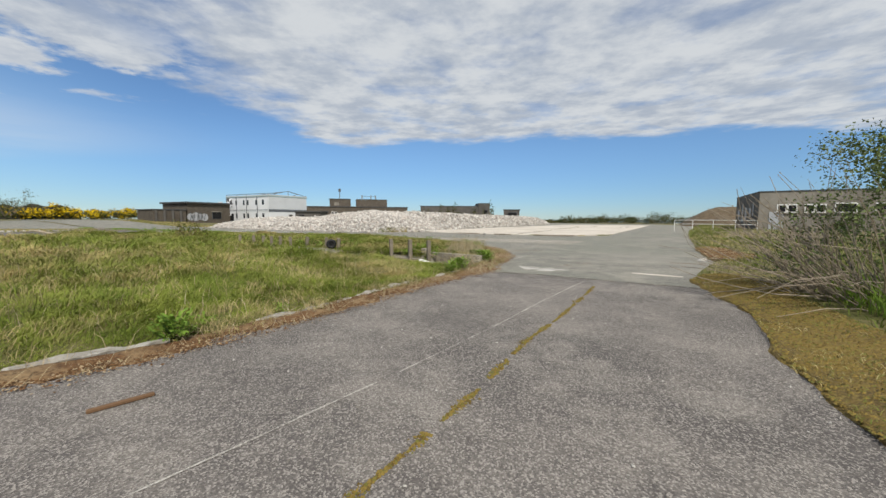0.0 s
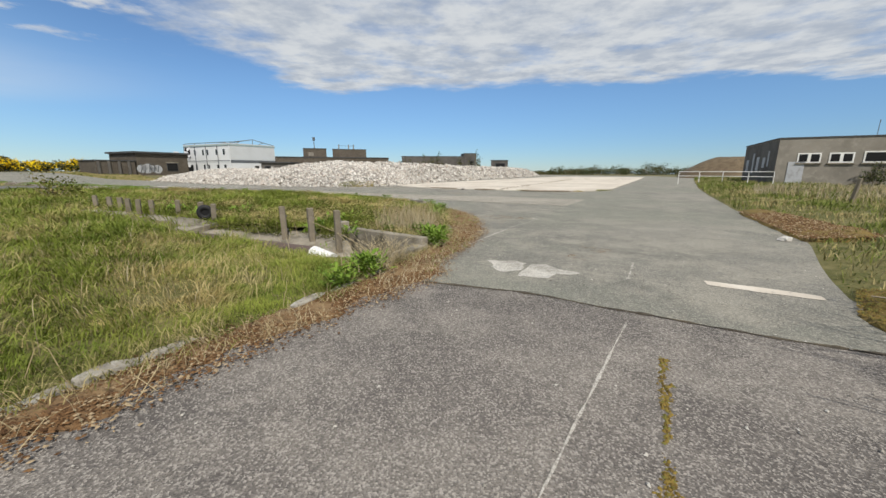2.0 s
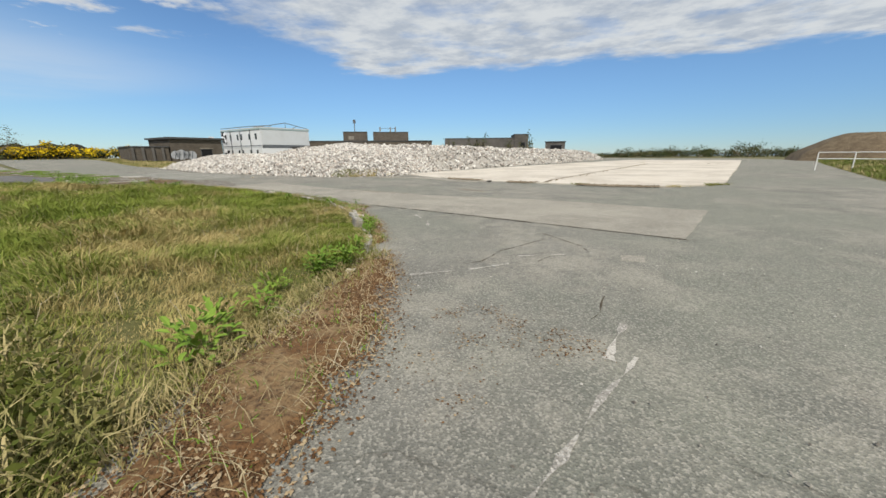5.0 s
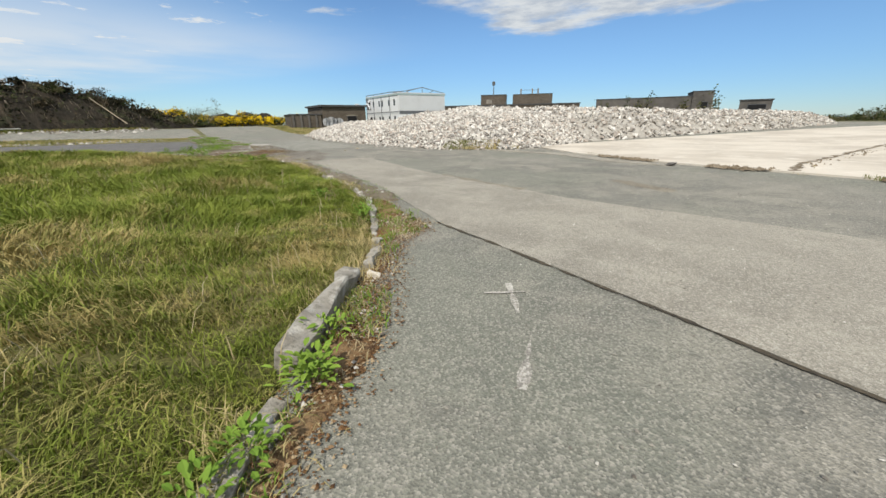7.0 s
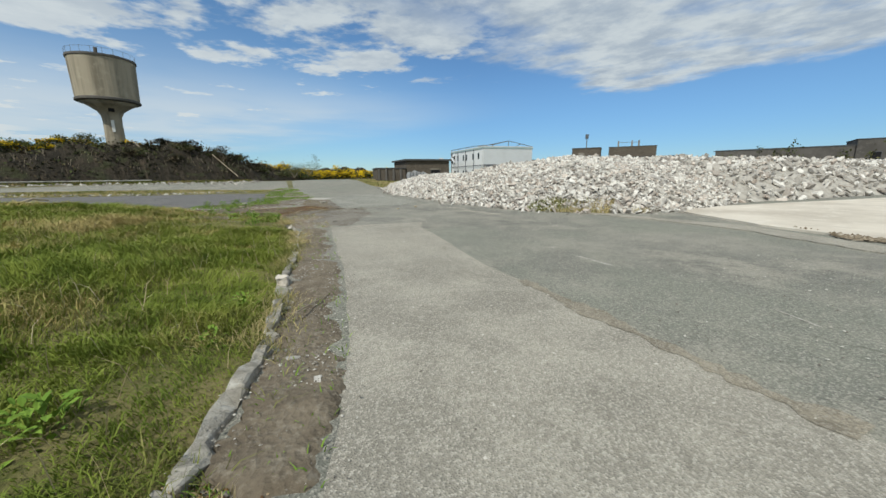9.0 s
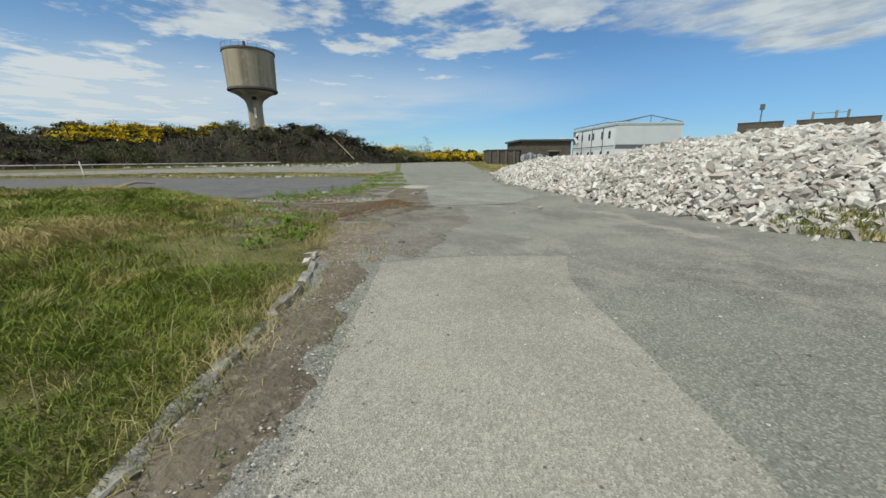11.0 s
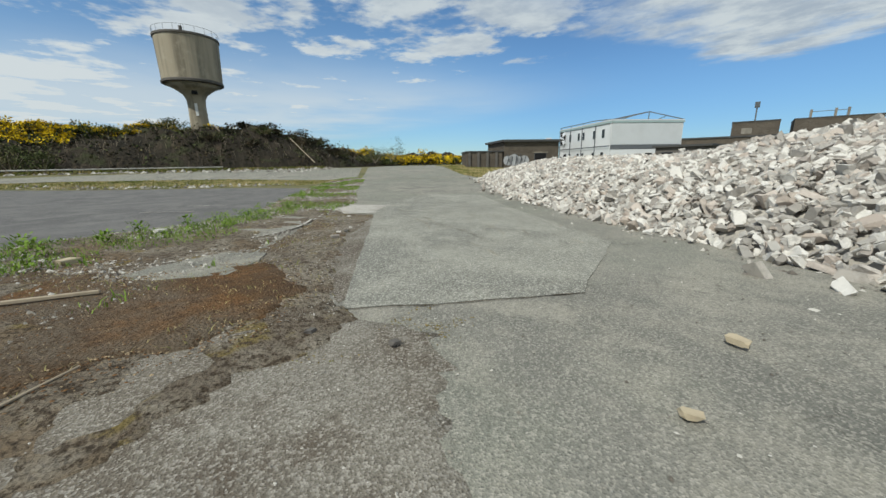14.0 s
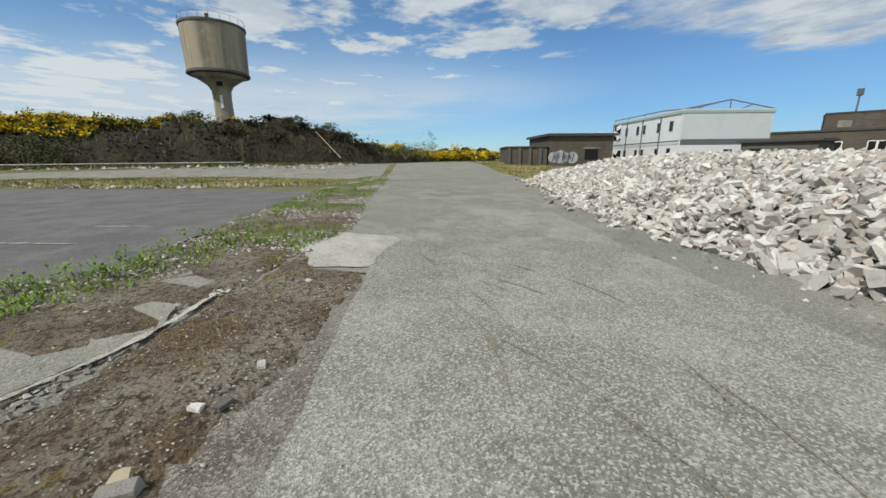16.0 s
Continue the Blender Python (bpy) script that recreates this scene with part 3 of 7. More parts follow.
def blades(name, x, y, z, height, width, material, label, category, lean=0.35, parent=None, flow=0.0):
    """Many grass blades in one mesh of kind stuff: a bent, tapered strip for each place."""
    n = len(x)
    a, b = rng.uniform(0, 2 * np.pi, n), rng.uniform(0, 2 * np.pi, n)
    if flow:
        b = np.where(rng.random(n) < flow, 2.6 * fbm(x, y, 1.5, 51) + 1.5 * fbm(x, y, 0.45, 52) + rng.normal(0, 0.45, n), b)
    h = height * rng.uniform(0.55, 1.3, n)
    wd = width * rng.uniform(0.7, 1.3, n)
    ux, uy = np.cos(a) * wd / 2, np.sin(a) * wd / 2
    ln = lean * h * rng.uniform(0.3, 1.7, n)
    lx, ly = np.cos(b) * ln, np.sin(b) * ln
    zz = np.asarray(z) * np.ones(n) - 0.01
    v = np.empty((n, 5, 3), np.float32)
    v[:, 0] = np.stack([x - ux, y - uy, zz], 1)
    v[:, 1] = np.stack([x + ux, y + uy, zz], 1)
    v[:, 2] = np.stack([x + ux * 0.8 + lx * 0.35, y + uy * 0.8 + ly * 0.35, zz + h * 0.58], 1)
    v[:, 3] = np.stack([x - ux * 0.8 + lx * 0.35, y - uy * 0.8 + ly * 0.35, zz + h * 0.58], 1)
    v[:, 4] = np.stack([x + lx, y + ly, zz + h * np.where(ln > h * 0.45, 0.82, 0.97)], 1)
    k = np.arange(n)[:, None] * 5
    ob = mesh_np(name, v.reshape(-1, 3), [k + np.array([[0, 1, 2, 3]]), k + np.array([[3, 2, 4]])], material)
    if parent:
        ob.parent = parent
        return tagged(ob, label, kind="stuff")
    return tagged(ob, label, category, kind="stuff")


def chips(name, x, y, z, size, material, label, category, flatness=0.35, parent=None, kind="stuff"):
    """Loose leaf chips or grit: a little tilted four-sided wedge for each place, joined."""
    n = len(x)
    a, s = rng.uniform(0, 2 * np.pi, n), size * rng.uniform(0.4, 1.5, n)
    base = np.array([[1, 0, 0], [0.1, 0.7, 0], [-0.9, 0.1, 0], [0, -0.65, 0], [0.1, 0.05, 1]], np.float32)
    v = base[None] * np.stack([s, s, s * flatness * rng.uniform(0.4, 1.6, n)], 1)[:, None, :]
    v = v + rng.normal(0, 0.12, v.shape) * s[:, None, None] * np.array([1, 1, flatness])
    c, d = np.cos(a)[:, None], np.sin(a)[:, None]
    X, Y = v[..., 0] * c - v[..., 1] * d + np.asarray(x)[:, None], v[..., 0] * d + v[..., 1] * c + np.asarray(y)[:, None]
    Z = v[..., 2] + np.asarray(z * np.ones(n))[:, None] - 0.002
    k = np.arange(n)[:, None, None] * 5
    f = (k + np.array([[0, 1, 4], [1, 2, 4], [2, 3, 4], [3, 0, 4]])[None]).reshape(-1, 3)
    ob = mesh_np(name, np.stack([X, Y, Z], -1).reshape(-1, 3), f, material)
    if parent:
        ob.parent = parent
        return tagged(ob, label, kind=kind)
    return tagged(ob, label, category, kind=kind)


def scatter(poly, count, seed=0):
    p = np.asarray(poly, float)
    r = np.random.default_rng(seed + 11)
    lo, hi = p.min(0), p.max(0)
    out = np.empty((0, 2))
    while len(out) < count:
        q = r.uniform(lo, hi, (count * 2, 2))
        out = np.concatenate([out, q[inside_poly(q[:, 0], q[:, 1], p)]])
    return out[:count, 0], out[:count, 1]


def leaves(name, pts, size, material, parent=None, label="", category="", kind="stuff", up=0.3):
    """A crown of small folded leaves or sprigs round the given places."""
    n = len(pts)
    d = rng.normal(0, 1, (n, 3))
    d[:, 2] = d[:, 2] * 0.7 + up
    d /= np.linalg.norm(d, axis=1)[:, None]
    s = np.cross(d, rng.normal(0, 1, (n, 3)))
    s /= np.linalg.norm(s, axis=1)[:, None] + 1e-9
    l = (size * rng.uniform(0.5, 1.5, n))[:, None]
    v = np.stack([pts, pts + d * l * 0.5 + s * l * 0.28, pts + d * l, pts + d * l * 0.5 - s * l * 0.28], 1)
    k = np.arange(n)[:, None] * 4
    ob = mesh_np(name, v.reshape(-1, 3), [k + np.array([[0, 1, 2, 3]])], material)
    if parent:
        ob.parent = parent
        return tagged(ob, label)
    return tagged(ob, label, category, kind=kind)


# ---- plan ----
KERB_A = [(-3.2, -1.6), (-0.9, 1.6), (-0.2, 2.4), (0.6, 3.9), (1.2, 5.4), (1.9, 6.7), (2.35, 7.7), (2.45, 8.15)]
KERB_B = [(2.8, 9.5), (3.1, 10.5), (3.1, 11.6), (2.95, 12.6), (2.85, 14.0), (2.8, 15.0), (2.68, 15.4), (2.48, 15.95), (2.08, 16.65), (1.92, 16.85),
          (1.3, 17.88), (1.0, 18.48), (0.62, 18.86), (0.1, 19.4), (-0.77, 20.2), (-1.9, 20.95), (-3.4, 21.6), (-4.7, 22.25), (-6.9, 23.22), (-7.9, 23.5)]
PIT = [(2.38, 8.3), (2.75, 9.35), (1.15, 10.45), (0.9, 10.2), (0.0, 10.5), (-1.6, 10.9), (-2.2, 10.0), (1.5, 8.45)]
FIELD = KERB_A + PIT[:1] + PIT[1:2] + KERB_B + [(-10.3, 24.0), (-12.0, 23.2), (-15.0, 22.4), (-21.5, 18.9), (-27, 12.5), (-27, -14), (-12, -16)]
VERGE = [(3.4, -8), (4.4, -1.0), (4.9, 1.2), (5.4, 2.6), (6.2, 4.1), (6.7, 5.8), (7.25, 7.5), (8.2, 8.8), (9.5, 10.5), (10.3, 12.3),
         (12.3, 16.6), (15.6, 23.2), (19.9, 31.4), (32, 53), (42, 70), (60, 66), (60, -8)]


def land_z(x, y):
    """The lie of the land: level, rising a little towards the bank in the west."""
    x, y = np.asarray(x, float), np.asarray(y, float)
    r = np.clip((-38 - x) / 20, 0, 1)
    far = np.clip((np.hypot(x + 5, y - 30) - 150) / 60, 0, 1)
    pit = inside_poly(x, y, [(2.6, 8.1), (3.0, 9.4), (1.2, 10.6), (0.4, 9.6), (-0.4, 9.5), (1.5, 8.2)])
    return -0.03 + 0.75 * r * r * (3 - 2 * r) - 26 * far * far * (3 - 2 * far) - 1.15 * pit


def field_z(x, y):
    d, _, _ = near_line(x, y, KERB_A + KERB_B + FIELD[-7:-2])
    lift = -0.01 + 0.06 * np.clip(d / 0.3, 0, 1) + 0.10 * np.clip(d / 2.5, 0, 1)
    return lift + np.clip(d, 0, 1) * (0.055 * fbm(x, y, 1.1, 3) + 0.03 * fbm(x, y, 3.1, 4))


# ---- ground, sea, roads ----
gxs = np.concatenate([[-4000, -1500, -600, -300], np.arange(-240, -80, 8.0), np.arange(-80, -20, 2.0), np.arange(-20, 4, 0.3), np.arange(4, 24, 2.0), np.arange(24, 240, 8.0), [300, 600, 1500, 4000]])
gys = np.concatenate([[-4000, -1500, -600, -300, -150, -80], np.arange(-40, 4, 2.0), np.arange(4, 14, 0.3), np.arange(14, 80, 2.0), np.arange(80, 260, 8.0), [300, 600, 1500, 4000]])
gx, gy = np.meshgrid(gxs, gys, indexing="ij")
gi = np.arange(gx.size).reshape(gx.shape)
gq = np.stack([gi[:-1, :-1], gi[1:, :-1], gi[1:, 1:], gi[:-1, 1:]], -1).reshape(-1, 4)
gz = land_z(gx, gy)
ground = mesh_np("ground", np.stack([gx.ravel(), gy.ravel(), gz.ravel()], 1), gq, M_land, True)
tagged(ground, "rough green-brown coastal heath ground", "ground", kind="structure")
bm = bmesh.new()
bmesh.ops.create_circle(bm, cap_ends=True, segments=64, radius=4600)
tagged(obj("water", bm, M_sea, m=pose(0, 0, -14)), "calm blue sea beyond the heath", "sea", kind="structure")

old_road = flat("road_old", [(-3.2, -1.5), (-0.8, 1.55), (-0.1, 2.4), (0.65, 3.9), (1.3, 5.4), (2.0, 6.7), (2.4, 7.8), (4.0, 7.38), (4.9, 6.9), (5.8, 6.4), (6.9, 5.95), (7.5, 5.6),
                             (7.0, 4.0), (6.2, 2.4), (5.6, 1.0), (5.2, -1), (4.2, -9), (-4, -12), (-8, -8)], 0.0, M_old,
                "dark purplish-grey worn asphalt road", "road", 0.05, 0.4)
tarmac = flat("road", [(2.4, 7.8), (4.0, 7.38), (4.9, 6.9), (5.8, 6.4), (6.9, 5.95), (7.5, 5.6), (8.2, 7.2), (9.2, 8.6), (10.5, 10.1), (11.3, 12.0), (13.3, 16.2), (16.6, 22.8), (21, 31), (33, 52.6), (43, 69.6),
                       (44, 90), (20, 110), (-20, 75), (-24, 46), (-33, 43.6), (-36, 45), (-36, 34.8), (-25.5, 31.2), (-20.5, 29.6),
                       (-16.5, 26.4), (-15.0, 24.5), (-13.0, 22.8), (-9.8, 22.8), (-8.0, 23.4), (-6.9, 23.25), (-4.7, 22.15), (-3.4, 21.55), (-1.9, 20.85), (-0.8, 20.15), (0.1, 19.35), (0.8, 18.55), (1.3, 17.85),
                       (2.15, 16.4), (2.4, 15.2), (2.5, 13.9), (2.7, 12.5), (2.95, 11.0), (2.8, 9.7), (2.6, 8.6)], 0.0, M_tar,
              "worn grey-green tarmac road and yard", "road", 0.06, 0.5, seed=3)
flat("road_bed", [(2.3, 8.0), (4.1, 7.7), (5.0, 7.2), (5.9, 6.7), (7.6, 6.1), (7.5, 5.4), (5.7, 6.1), (4.8, 6.6), (3.9, 7.05), (2.3, 7.5)], -0.004, M_tar, "worn tarmac under the joint of the two roads", "road")
APRON = [(0.9, 19.75), (2.3, 19.15), (3.4, 18.65), (4.9, 17.95), (7.0, 16.95), (8.6, 20.05), (5.0, 21.5), (1.9, 22.1), (0.4, 22.75), (-2.3, 23.8), (-5.8, 25.7), (-6.45, 26.3), (-6.85, 25.6), (-7.15, 24.9),
         (-7.3, 24.15), (-6.0, 23.55), (-4.4, 22.8), (-3.0, 22.15), (-1.5, 21.35), (-0.2, 20.5)]
flat("pavement_apron", APRON, 0.006, M_apron, "pale resurfaced tarmac strip", "pavement", 0.035, 0.3, seed=5)
YARD = [(-12.14, 27.07), (-11.79, 27.8), (-11.3, 29.1), (-12.5, 31.2), (-16.6, 32.8), (-20.5, 34.6), (-22.0, 33.2), (-20.0, 30.3), (-17.7, 29.4)]
flat("pavement_yard", YARD, 0.009, M_yard, "pale worn concrete yard surface", "pavement", 0.05, 0.4, seed=8)
flat("pavement_patch", [(-19.6, 28.9), (-20.2, 29.6), (-19.3, 30.3), (-17.9, 29.45), (-18.3, 28.8)], 0.014, M_crack, "pale concrete patch beside the brown soil", "pavement", 0.15, 0.12, seed=9)
SLAB = [(3.1, 28.2), (5.8, 27.0), (7.9, 26.1), (9.8, 25.9), (12.2, 27.3), (24, 50.6), (34.9, 72.6), (22, 78), (12, 62), (4, 47), (-1.5, 36), (-2.4, 33), (-0.2, 30.5)]
flat("slab", SLAB, 0.045, M_slab, "bleached cream concrete floor slab left from a demolished building", "slab", 0.07, 0.4, thick=0.08, seed=12)
FOOT_SLAB = [(-5.2, 31.0), (-3.9, 31.3), (-2.2, 30.8), (-0.2, 30.2), (1.4, 28.8), (3.0, 28.1), (3.0, 27.6), (1.2, 28.2), (-0.4, 29.5), (-2.3, 30.4), (-4.0, 30.7)]
flat("pavement_apron_edge", FOOT_SLAB, 0.02, M_apron, "crumbling pale concrete margin before the slab", "pavement", 0.16, 0.2, thick=0.04, seed=14)
strip("joint_slab", [(5.5, 27.3), (5.95, 29.0), (9.5, 37.2), (17.6, 55.1)], 0.14, 0.049, M_dirt, "soil-filled joint across the floor slab", "joint", 0.2, 22)
PARK = [(-19.2, 26.6), (-24.5, 28.3), (-30.0, 30.2), (-33, 27.5), (-37, 21), (-42, 14), (-44, 4), (-22, 6), (-17.5, 23.5)]
lift = lambda x, y: land_z(x, y) + 0.02
tagged(sheet("pavement_park", PARK, 0.7, lift, M_park), "smooth dark grey tarmac car park", "pavement", kind="structure")
tagged(sheet("road_west", [(-35.9, 34.8), (-44.5, 38.2), (-62, 45), (-76, 54), (-73, 62), (-64, 57), (-35.9, 45)], 1.0, lambda x, y: np.maximum(lift(x, y) + 0.02, 0), M_tar), "worn grey tarmac road leading to the heath", "road", kind="structure")
tagged(sheet("pavement_lane", [(-38, 35.2), (-45, 37.8), (-58, 42.5), (-57, 31), (-53, 16), (-50, 2), (-46, 2), (-47, 16), (-44, 27)], 1.0, lambda x, y: lift(x, y) + 0.01, M_tar), "grey tarmac lane at the foot of the bank", "road", kind="structure")
strip("joint_old", [(3.0, 7.63), (4.0, 7.37), (4.9, 6.9), (5.8, 6.41), (6.9, 5.96)], 0.045, 0.004, M_seam, "dirt-filled joint between two road surfaces", "joint", 0.05, 18)
strip("joint_apron", [(0.9, 19.73), (2.3, 19.13), (3.4, 18.63), (4.9, 17.93), (7.0, 16.93)], 0.035, 0.010, M_seam, "dirt-filled edge joint of the pale tarmac", "joint", 0.05, 19)
strip("joint_yard", [(1.0, 22.5), (0.4, 22.7), (-0.6, 23.12), (-1.5, 23.5)], 0.13, 0.010, M_stain, "brown stained edge of the pale tarmac", "joint", 0.08, 20)

# field, verges, soil
field = sheet("field", FIELD, 0.3, field_z, M_turf, [PIT])
tagged(field, "tussocky meadow ground of soil and grass roots", "field", kind="structure")


def verge_z(x, y):
    d, _, _ = near_line(x, y, VERGE[:15])
    return -0.012 + 0.045 * np.clip(d / 0.5, 0, 1) + 0.10 * np.clip(d / 2, 0, 1) + 0.05 * np.clip(d, 0, 1) * fbm(x, y, 0.9, 5)


tagged(sheet("verge", VERGE, 0.7, verge_z, M_turf), "grassy verge beside the road", "verge", kind="structure")
SOIL = [(-12.1, 27.0), (-13.2, 27.3), (-14.6, 27.8), (-15.4, 28.05), (-15.9, 28.5), (-17.7, 29.4), (-18.3, 28.85), (-19.3, 28.95), (-17.0, 27.65), (-15.6, 26.95), (-14.3, 26.2), (-12.9, 25.5), (-12.0, 26.2)]
RUST = [(-9.8, 23.8), (-10.3, 24.15), (-11.2, 24.5), (-11.6, 25.0), (-12.05, 25.5), (-12.0, 26.1), (-12.5, 26.6), (-13.2, 26.75), (-13.9, 26.7), (-14.2, 26.6), (-14.0, 25.6),
        (-14.4, 25.2), (-15.3, 24.2), (-14.6, 23.8), (-13.3, 23.6), (-11.9, 23.4), (-10.8, 23.45)]
SCRUB = [(-10.3, 24.1), (-12.0, 23.2), (-15.0, 22.4), (-17.6, 23.2), (-19.2, 26.6), (-24.5, 28.4), (-30.3, 30.4), (-38, 33.5), (-46, 37.5), (-44, 38.3), (-25.5, 31.4), (-20.6, 29.9), (-19.3, 28.95),
         (-17.0, 27.65), (-15.6, 26.95), (-14.2, 26.1), (-12.4, 24.8)]
bump = lambda x, y: 0.012 + 0.018 * (fbm(x, y, 3.3, 6) + 1) * 0.5
tagged(sheet("scrub_strip", SCRUB, 0.3, lambda x, y: -0.005 + 0.035 * (fbm(x, y, 1.7, 7) + 1), M_csoil, edge=-0.02, jag=0.2), "stony soil strip beside the car park", "soil", kind="structure")
DIRT = [(-7.3, 23.6), (-8.2, 23.5), (-9.3, 23.7), (-10.7, 23.9), (-11.4, 24.2), (-11.5, 24.7), (-10.4, 25.2), (-9.3, 24.9), (-8.3, 24.6), (-7.4, 24.25)]
tagged(sheet("dirt_patch", DIRT, 0.12, lambda x, y: 0.6 * bump(x, y) - 0.003 + 0.013 * fbm(x, y, 2.6, 37) + 0.010 * fbm(x, y, 7.0, 38), M_dirt, edge=-0.012, jag=0.25), "pale gravelly dirt spreading over tarmac", "soil", kind="structure")
SILT = [(-7.2, 24.6), (-7.7, 25.0), (-8.6, 25.9), (-9.1, 26.6), (-9.7, 26.8), (-10.3, 27.1), (-11.3, 27.55), (-11.9, 27.2), (-12.4, 26.6), (-12.2, 25.6), (-11.4, 25.1), (-10.4, 24.6), (-9.0, 24.1), (-7.8, 24.1)]
tagged(sheet("silt_patch", SILT, 0.14, lambda x, y: 0.5 * bump(x, y) + 0.006 * fbm(x, y, 1.6, 31) + 0.005 * fbm(x, y, 6.0, 32) - 0.006 + 0.008 * np.clip(near_line(x, y, SILT, True)[0] / 0.5, 0, 1), M_silt, edge=-0.012, jag=0.2), "brown silt washed over the tarmac", "soil", kind="structure")
tagged(sheet("soil_patch", SOIL, 0.15, lambda x, y: bump(x, y) - 0.006 + 0.010 * fbm(x, y, 5.0, 36), M_csoil, edge=-0.008, jag=0.09), "bare brown soil and gravel spread over concrete", "soil", kind="structure")
tagged(sheet("rust_patch", RUST, 0.15, lambda x, y: 0.012 + bump(x, y), M_rust, edge=-0.010, jag=0.38), "rust-brown dead moss over tarmac", "moss", kind="structure")
flat("pavement_old_slab", [(-14.0, 25.48), (-13.77, 26.24), (-14.2, 26.6), (-14.7, 26.72), (-15.04, 26.2), (-14.67, 25.5), (-14.4, 25.2)], 0.032, M_tar, "smooth grey concrete slab among moss", "slab", 0.07, 0.15, thick=0.05, seed=40)
flat("pavement_edge_slab", [(-15.8, 26.25), (-16.25, 27.0), (-16.6, 27.36), (-17.0, 27.62), (-17.7, 27.62), (-18.6, 28.35), (-19.0, 28.4), (-18.95, 27.9), (-18.0, 27.05), (-17.3, 26.5), (-16.6, 26.1)], 0.034, M_tar, "smooth grey concrete strip among weeds", "slab", 0.05, 0.15, thick=0.05, seed=41)
SOIL_B = [(-10.7, 24.35), (-11.3, 24.5), (-11.7, 25.05), (-12.15, 25.5), (-12.1, 26.1), (-12.6, 26.75), (-12.2, 27.1), (-11.75, 26.9), (-11.3, 26.2), (-10.7, 25.5), (-10.2, 24.8)]
tagged(sheet("soil_patch", SOIL_B, 0.12, lambda x, y: bump(x, y) - 0.004 + 0.012 * fbm(x, y, 3.2, 62), M_csoil, edge=-0.012, jag=0.28), "brown mossy soil thinning out over tarmac", "soil", kind="structure")
flat("silt_band", [(-12.3, 27.08), (-12.5, 27.35), (-13.5, 27.85), (-15.0, 28.5), (-15.9, 28.85), (-17.5, 29.55), (-17.3, 29.0), (-15.9, 28.3), (-15.3, 27.8), (-13.2, 27.1)], 0.005, M_silt, "grey-brown silt along the yard's edge", "soil", 0.05, 0.12, seed=63)
LIT_A = [(a[0] + dx, a[1] + dy) for a, dx, dy in zip(KERB_A, (0.0,) * 8, (0,) * 8)] + [(2.85, 8.55), (3.25, 8.1), (3.12, 7.6), (2.42, 6.55), (1.68, 5.15), (1.0, 3.7), (0.1, 2.05), (-0.5, 1.3), (-2.9, -1.7)]
LIT_B = [(2.5, 8.15), (2.9, 9.5), (3.2, 10.5), (3.15, 11.6), (2.9, 12.6), (2.85, 14.0), (2.75, 15.3), (2.95, 15.5), (3.4, 14.6), (3.75, 13.4), (3.8, 12.2), (3.85, 11.2), (3.6, 9.8), (3.2, 8.6), (3.05, 7.75)]
LIT_C = [(2.55, 15.85), (2.15, 16.65), (1.95, 16.95), (1.35, 17.92), (1.0, 18.55), (0.1, 19.45), (-0.8, 20.25), (-0.6, 20.42), (0.4, 19.75), (0.9, 19.6), (1.1, 18.75), (1.55, 18.1), (2.05, 17.45), (2.7, 16.0)]
LIT_D = [(-0.8, 20.25), (-1.9, 20.98), (-3.4, 21.7), (-4.7, 22.3), (-6.9, 23.4), (-7.7, 23.6), (-7.4, 24.1), (-6.2, 23.7), (-4.4, 22.85), (-3.0, 22.2), (-1.5, 21.4), (-0.4, 20.6)]
for poly, mt, lab in ((LIT_A, M_litter, "rusty dead leaf litter along the kerb"), (LIT_B, M_litter, "rust-brown dead moss and litter at the road edge"),
                      (LIT_C, M_litter, "dead moss and broken stone at the road edge"), (LIT_D, M_gritty, "dark brown silt along the kerb")):
    rim = poly[8:-1] if poly is LIT_A else poly[7:-1] if poly is LIT_B else poly[8:-1] if poly is LIT_C else poly[6:-1]
    tagged(sheet("litter_strip", poly, 0.08, lambda x, y: -0.022 + 0.045 * np.clip(near_line(x, y, rim)[0] / 0.3, 0, 1) + 0.020 * fbm(x, y, 4.6, 6) + 0.012 * fbm(x, y, 11.0, 26), mt, edge=-0.03, jag=0.10), lab, "litter", kind="structure")
BARE = [(-8.3, 23.55), (-9.6, 23.75), (-11.0, 23.75), (-12.2, 23.3), (-14.8, 22.4), (-14.2, 20.9), (-11.6, 21.6), (-9.6, 22.6), (-8.6, 22.9)]
tagged(sheet("bare_patch", BARE, 0.18, lambda x, y: field_z(x, y) + 0.004 + 0.022 * fbm(x, y, 2.4, 53), M_csoil, edge=-0.02, jag=0.35), "bare stony soil at the meadow's corner", "soil", kind="structure")
V_MOSS = [(4.9, 1.2), (5.4, 2.6), (6.2, 4.1), (6.7, 5.8), (6.95, 6.9), (7.6, 7.6), (8.2, 7.4), (7.7, 5.5), (7.0, 3.8), (6.4, 2.2), (5.9, 0.6), (5.0, -1), (4.4, -1)]
tagged(sheet("verge_moss", V_MOSS, 0.13, lambda x, y: np.maximum(verge_z(x, y), 0) + 0.01 + bump(x, y), M_moss, edge=-0.004, jag=0.12), "ochre moss spreading over the road edge", "moss", kind="structure")
V_SOIL = [(9.5, 10.5), (10.3, 12.3), (11.6, 15.2), (12.3, 15.3), (11.7, 12.9), (11.0, 11.0), (10.3, 9.9)]
tagged(sheet("verge_soil", V_SOIL, 0.25, lambda x, y: verge_z(x, y) + 0.05 + 0.03 * (fbm(x, y, 1.1, 8) + 1), M_moss, edge=-0.01, jag=0.1), "rusty bare soil on the verge", "soil", kind="structure")

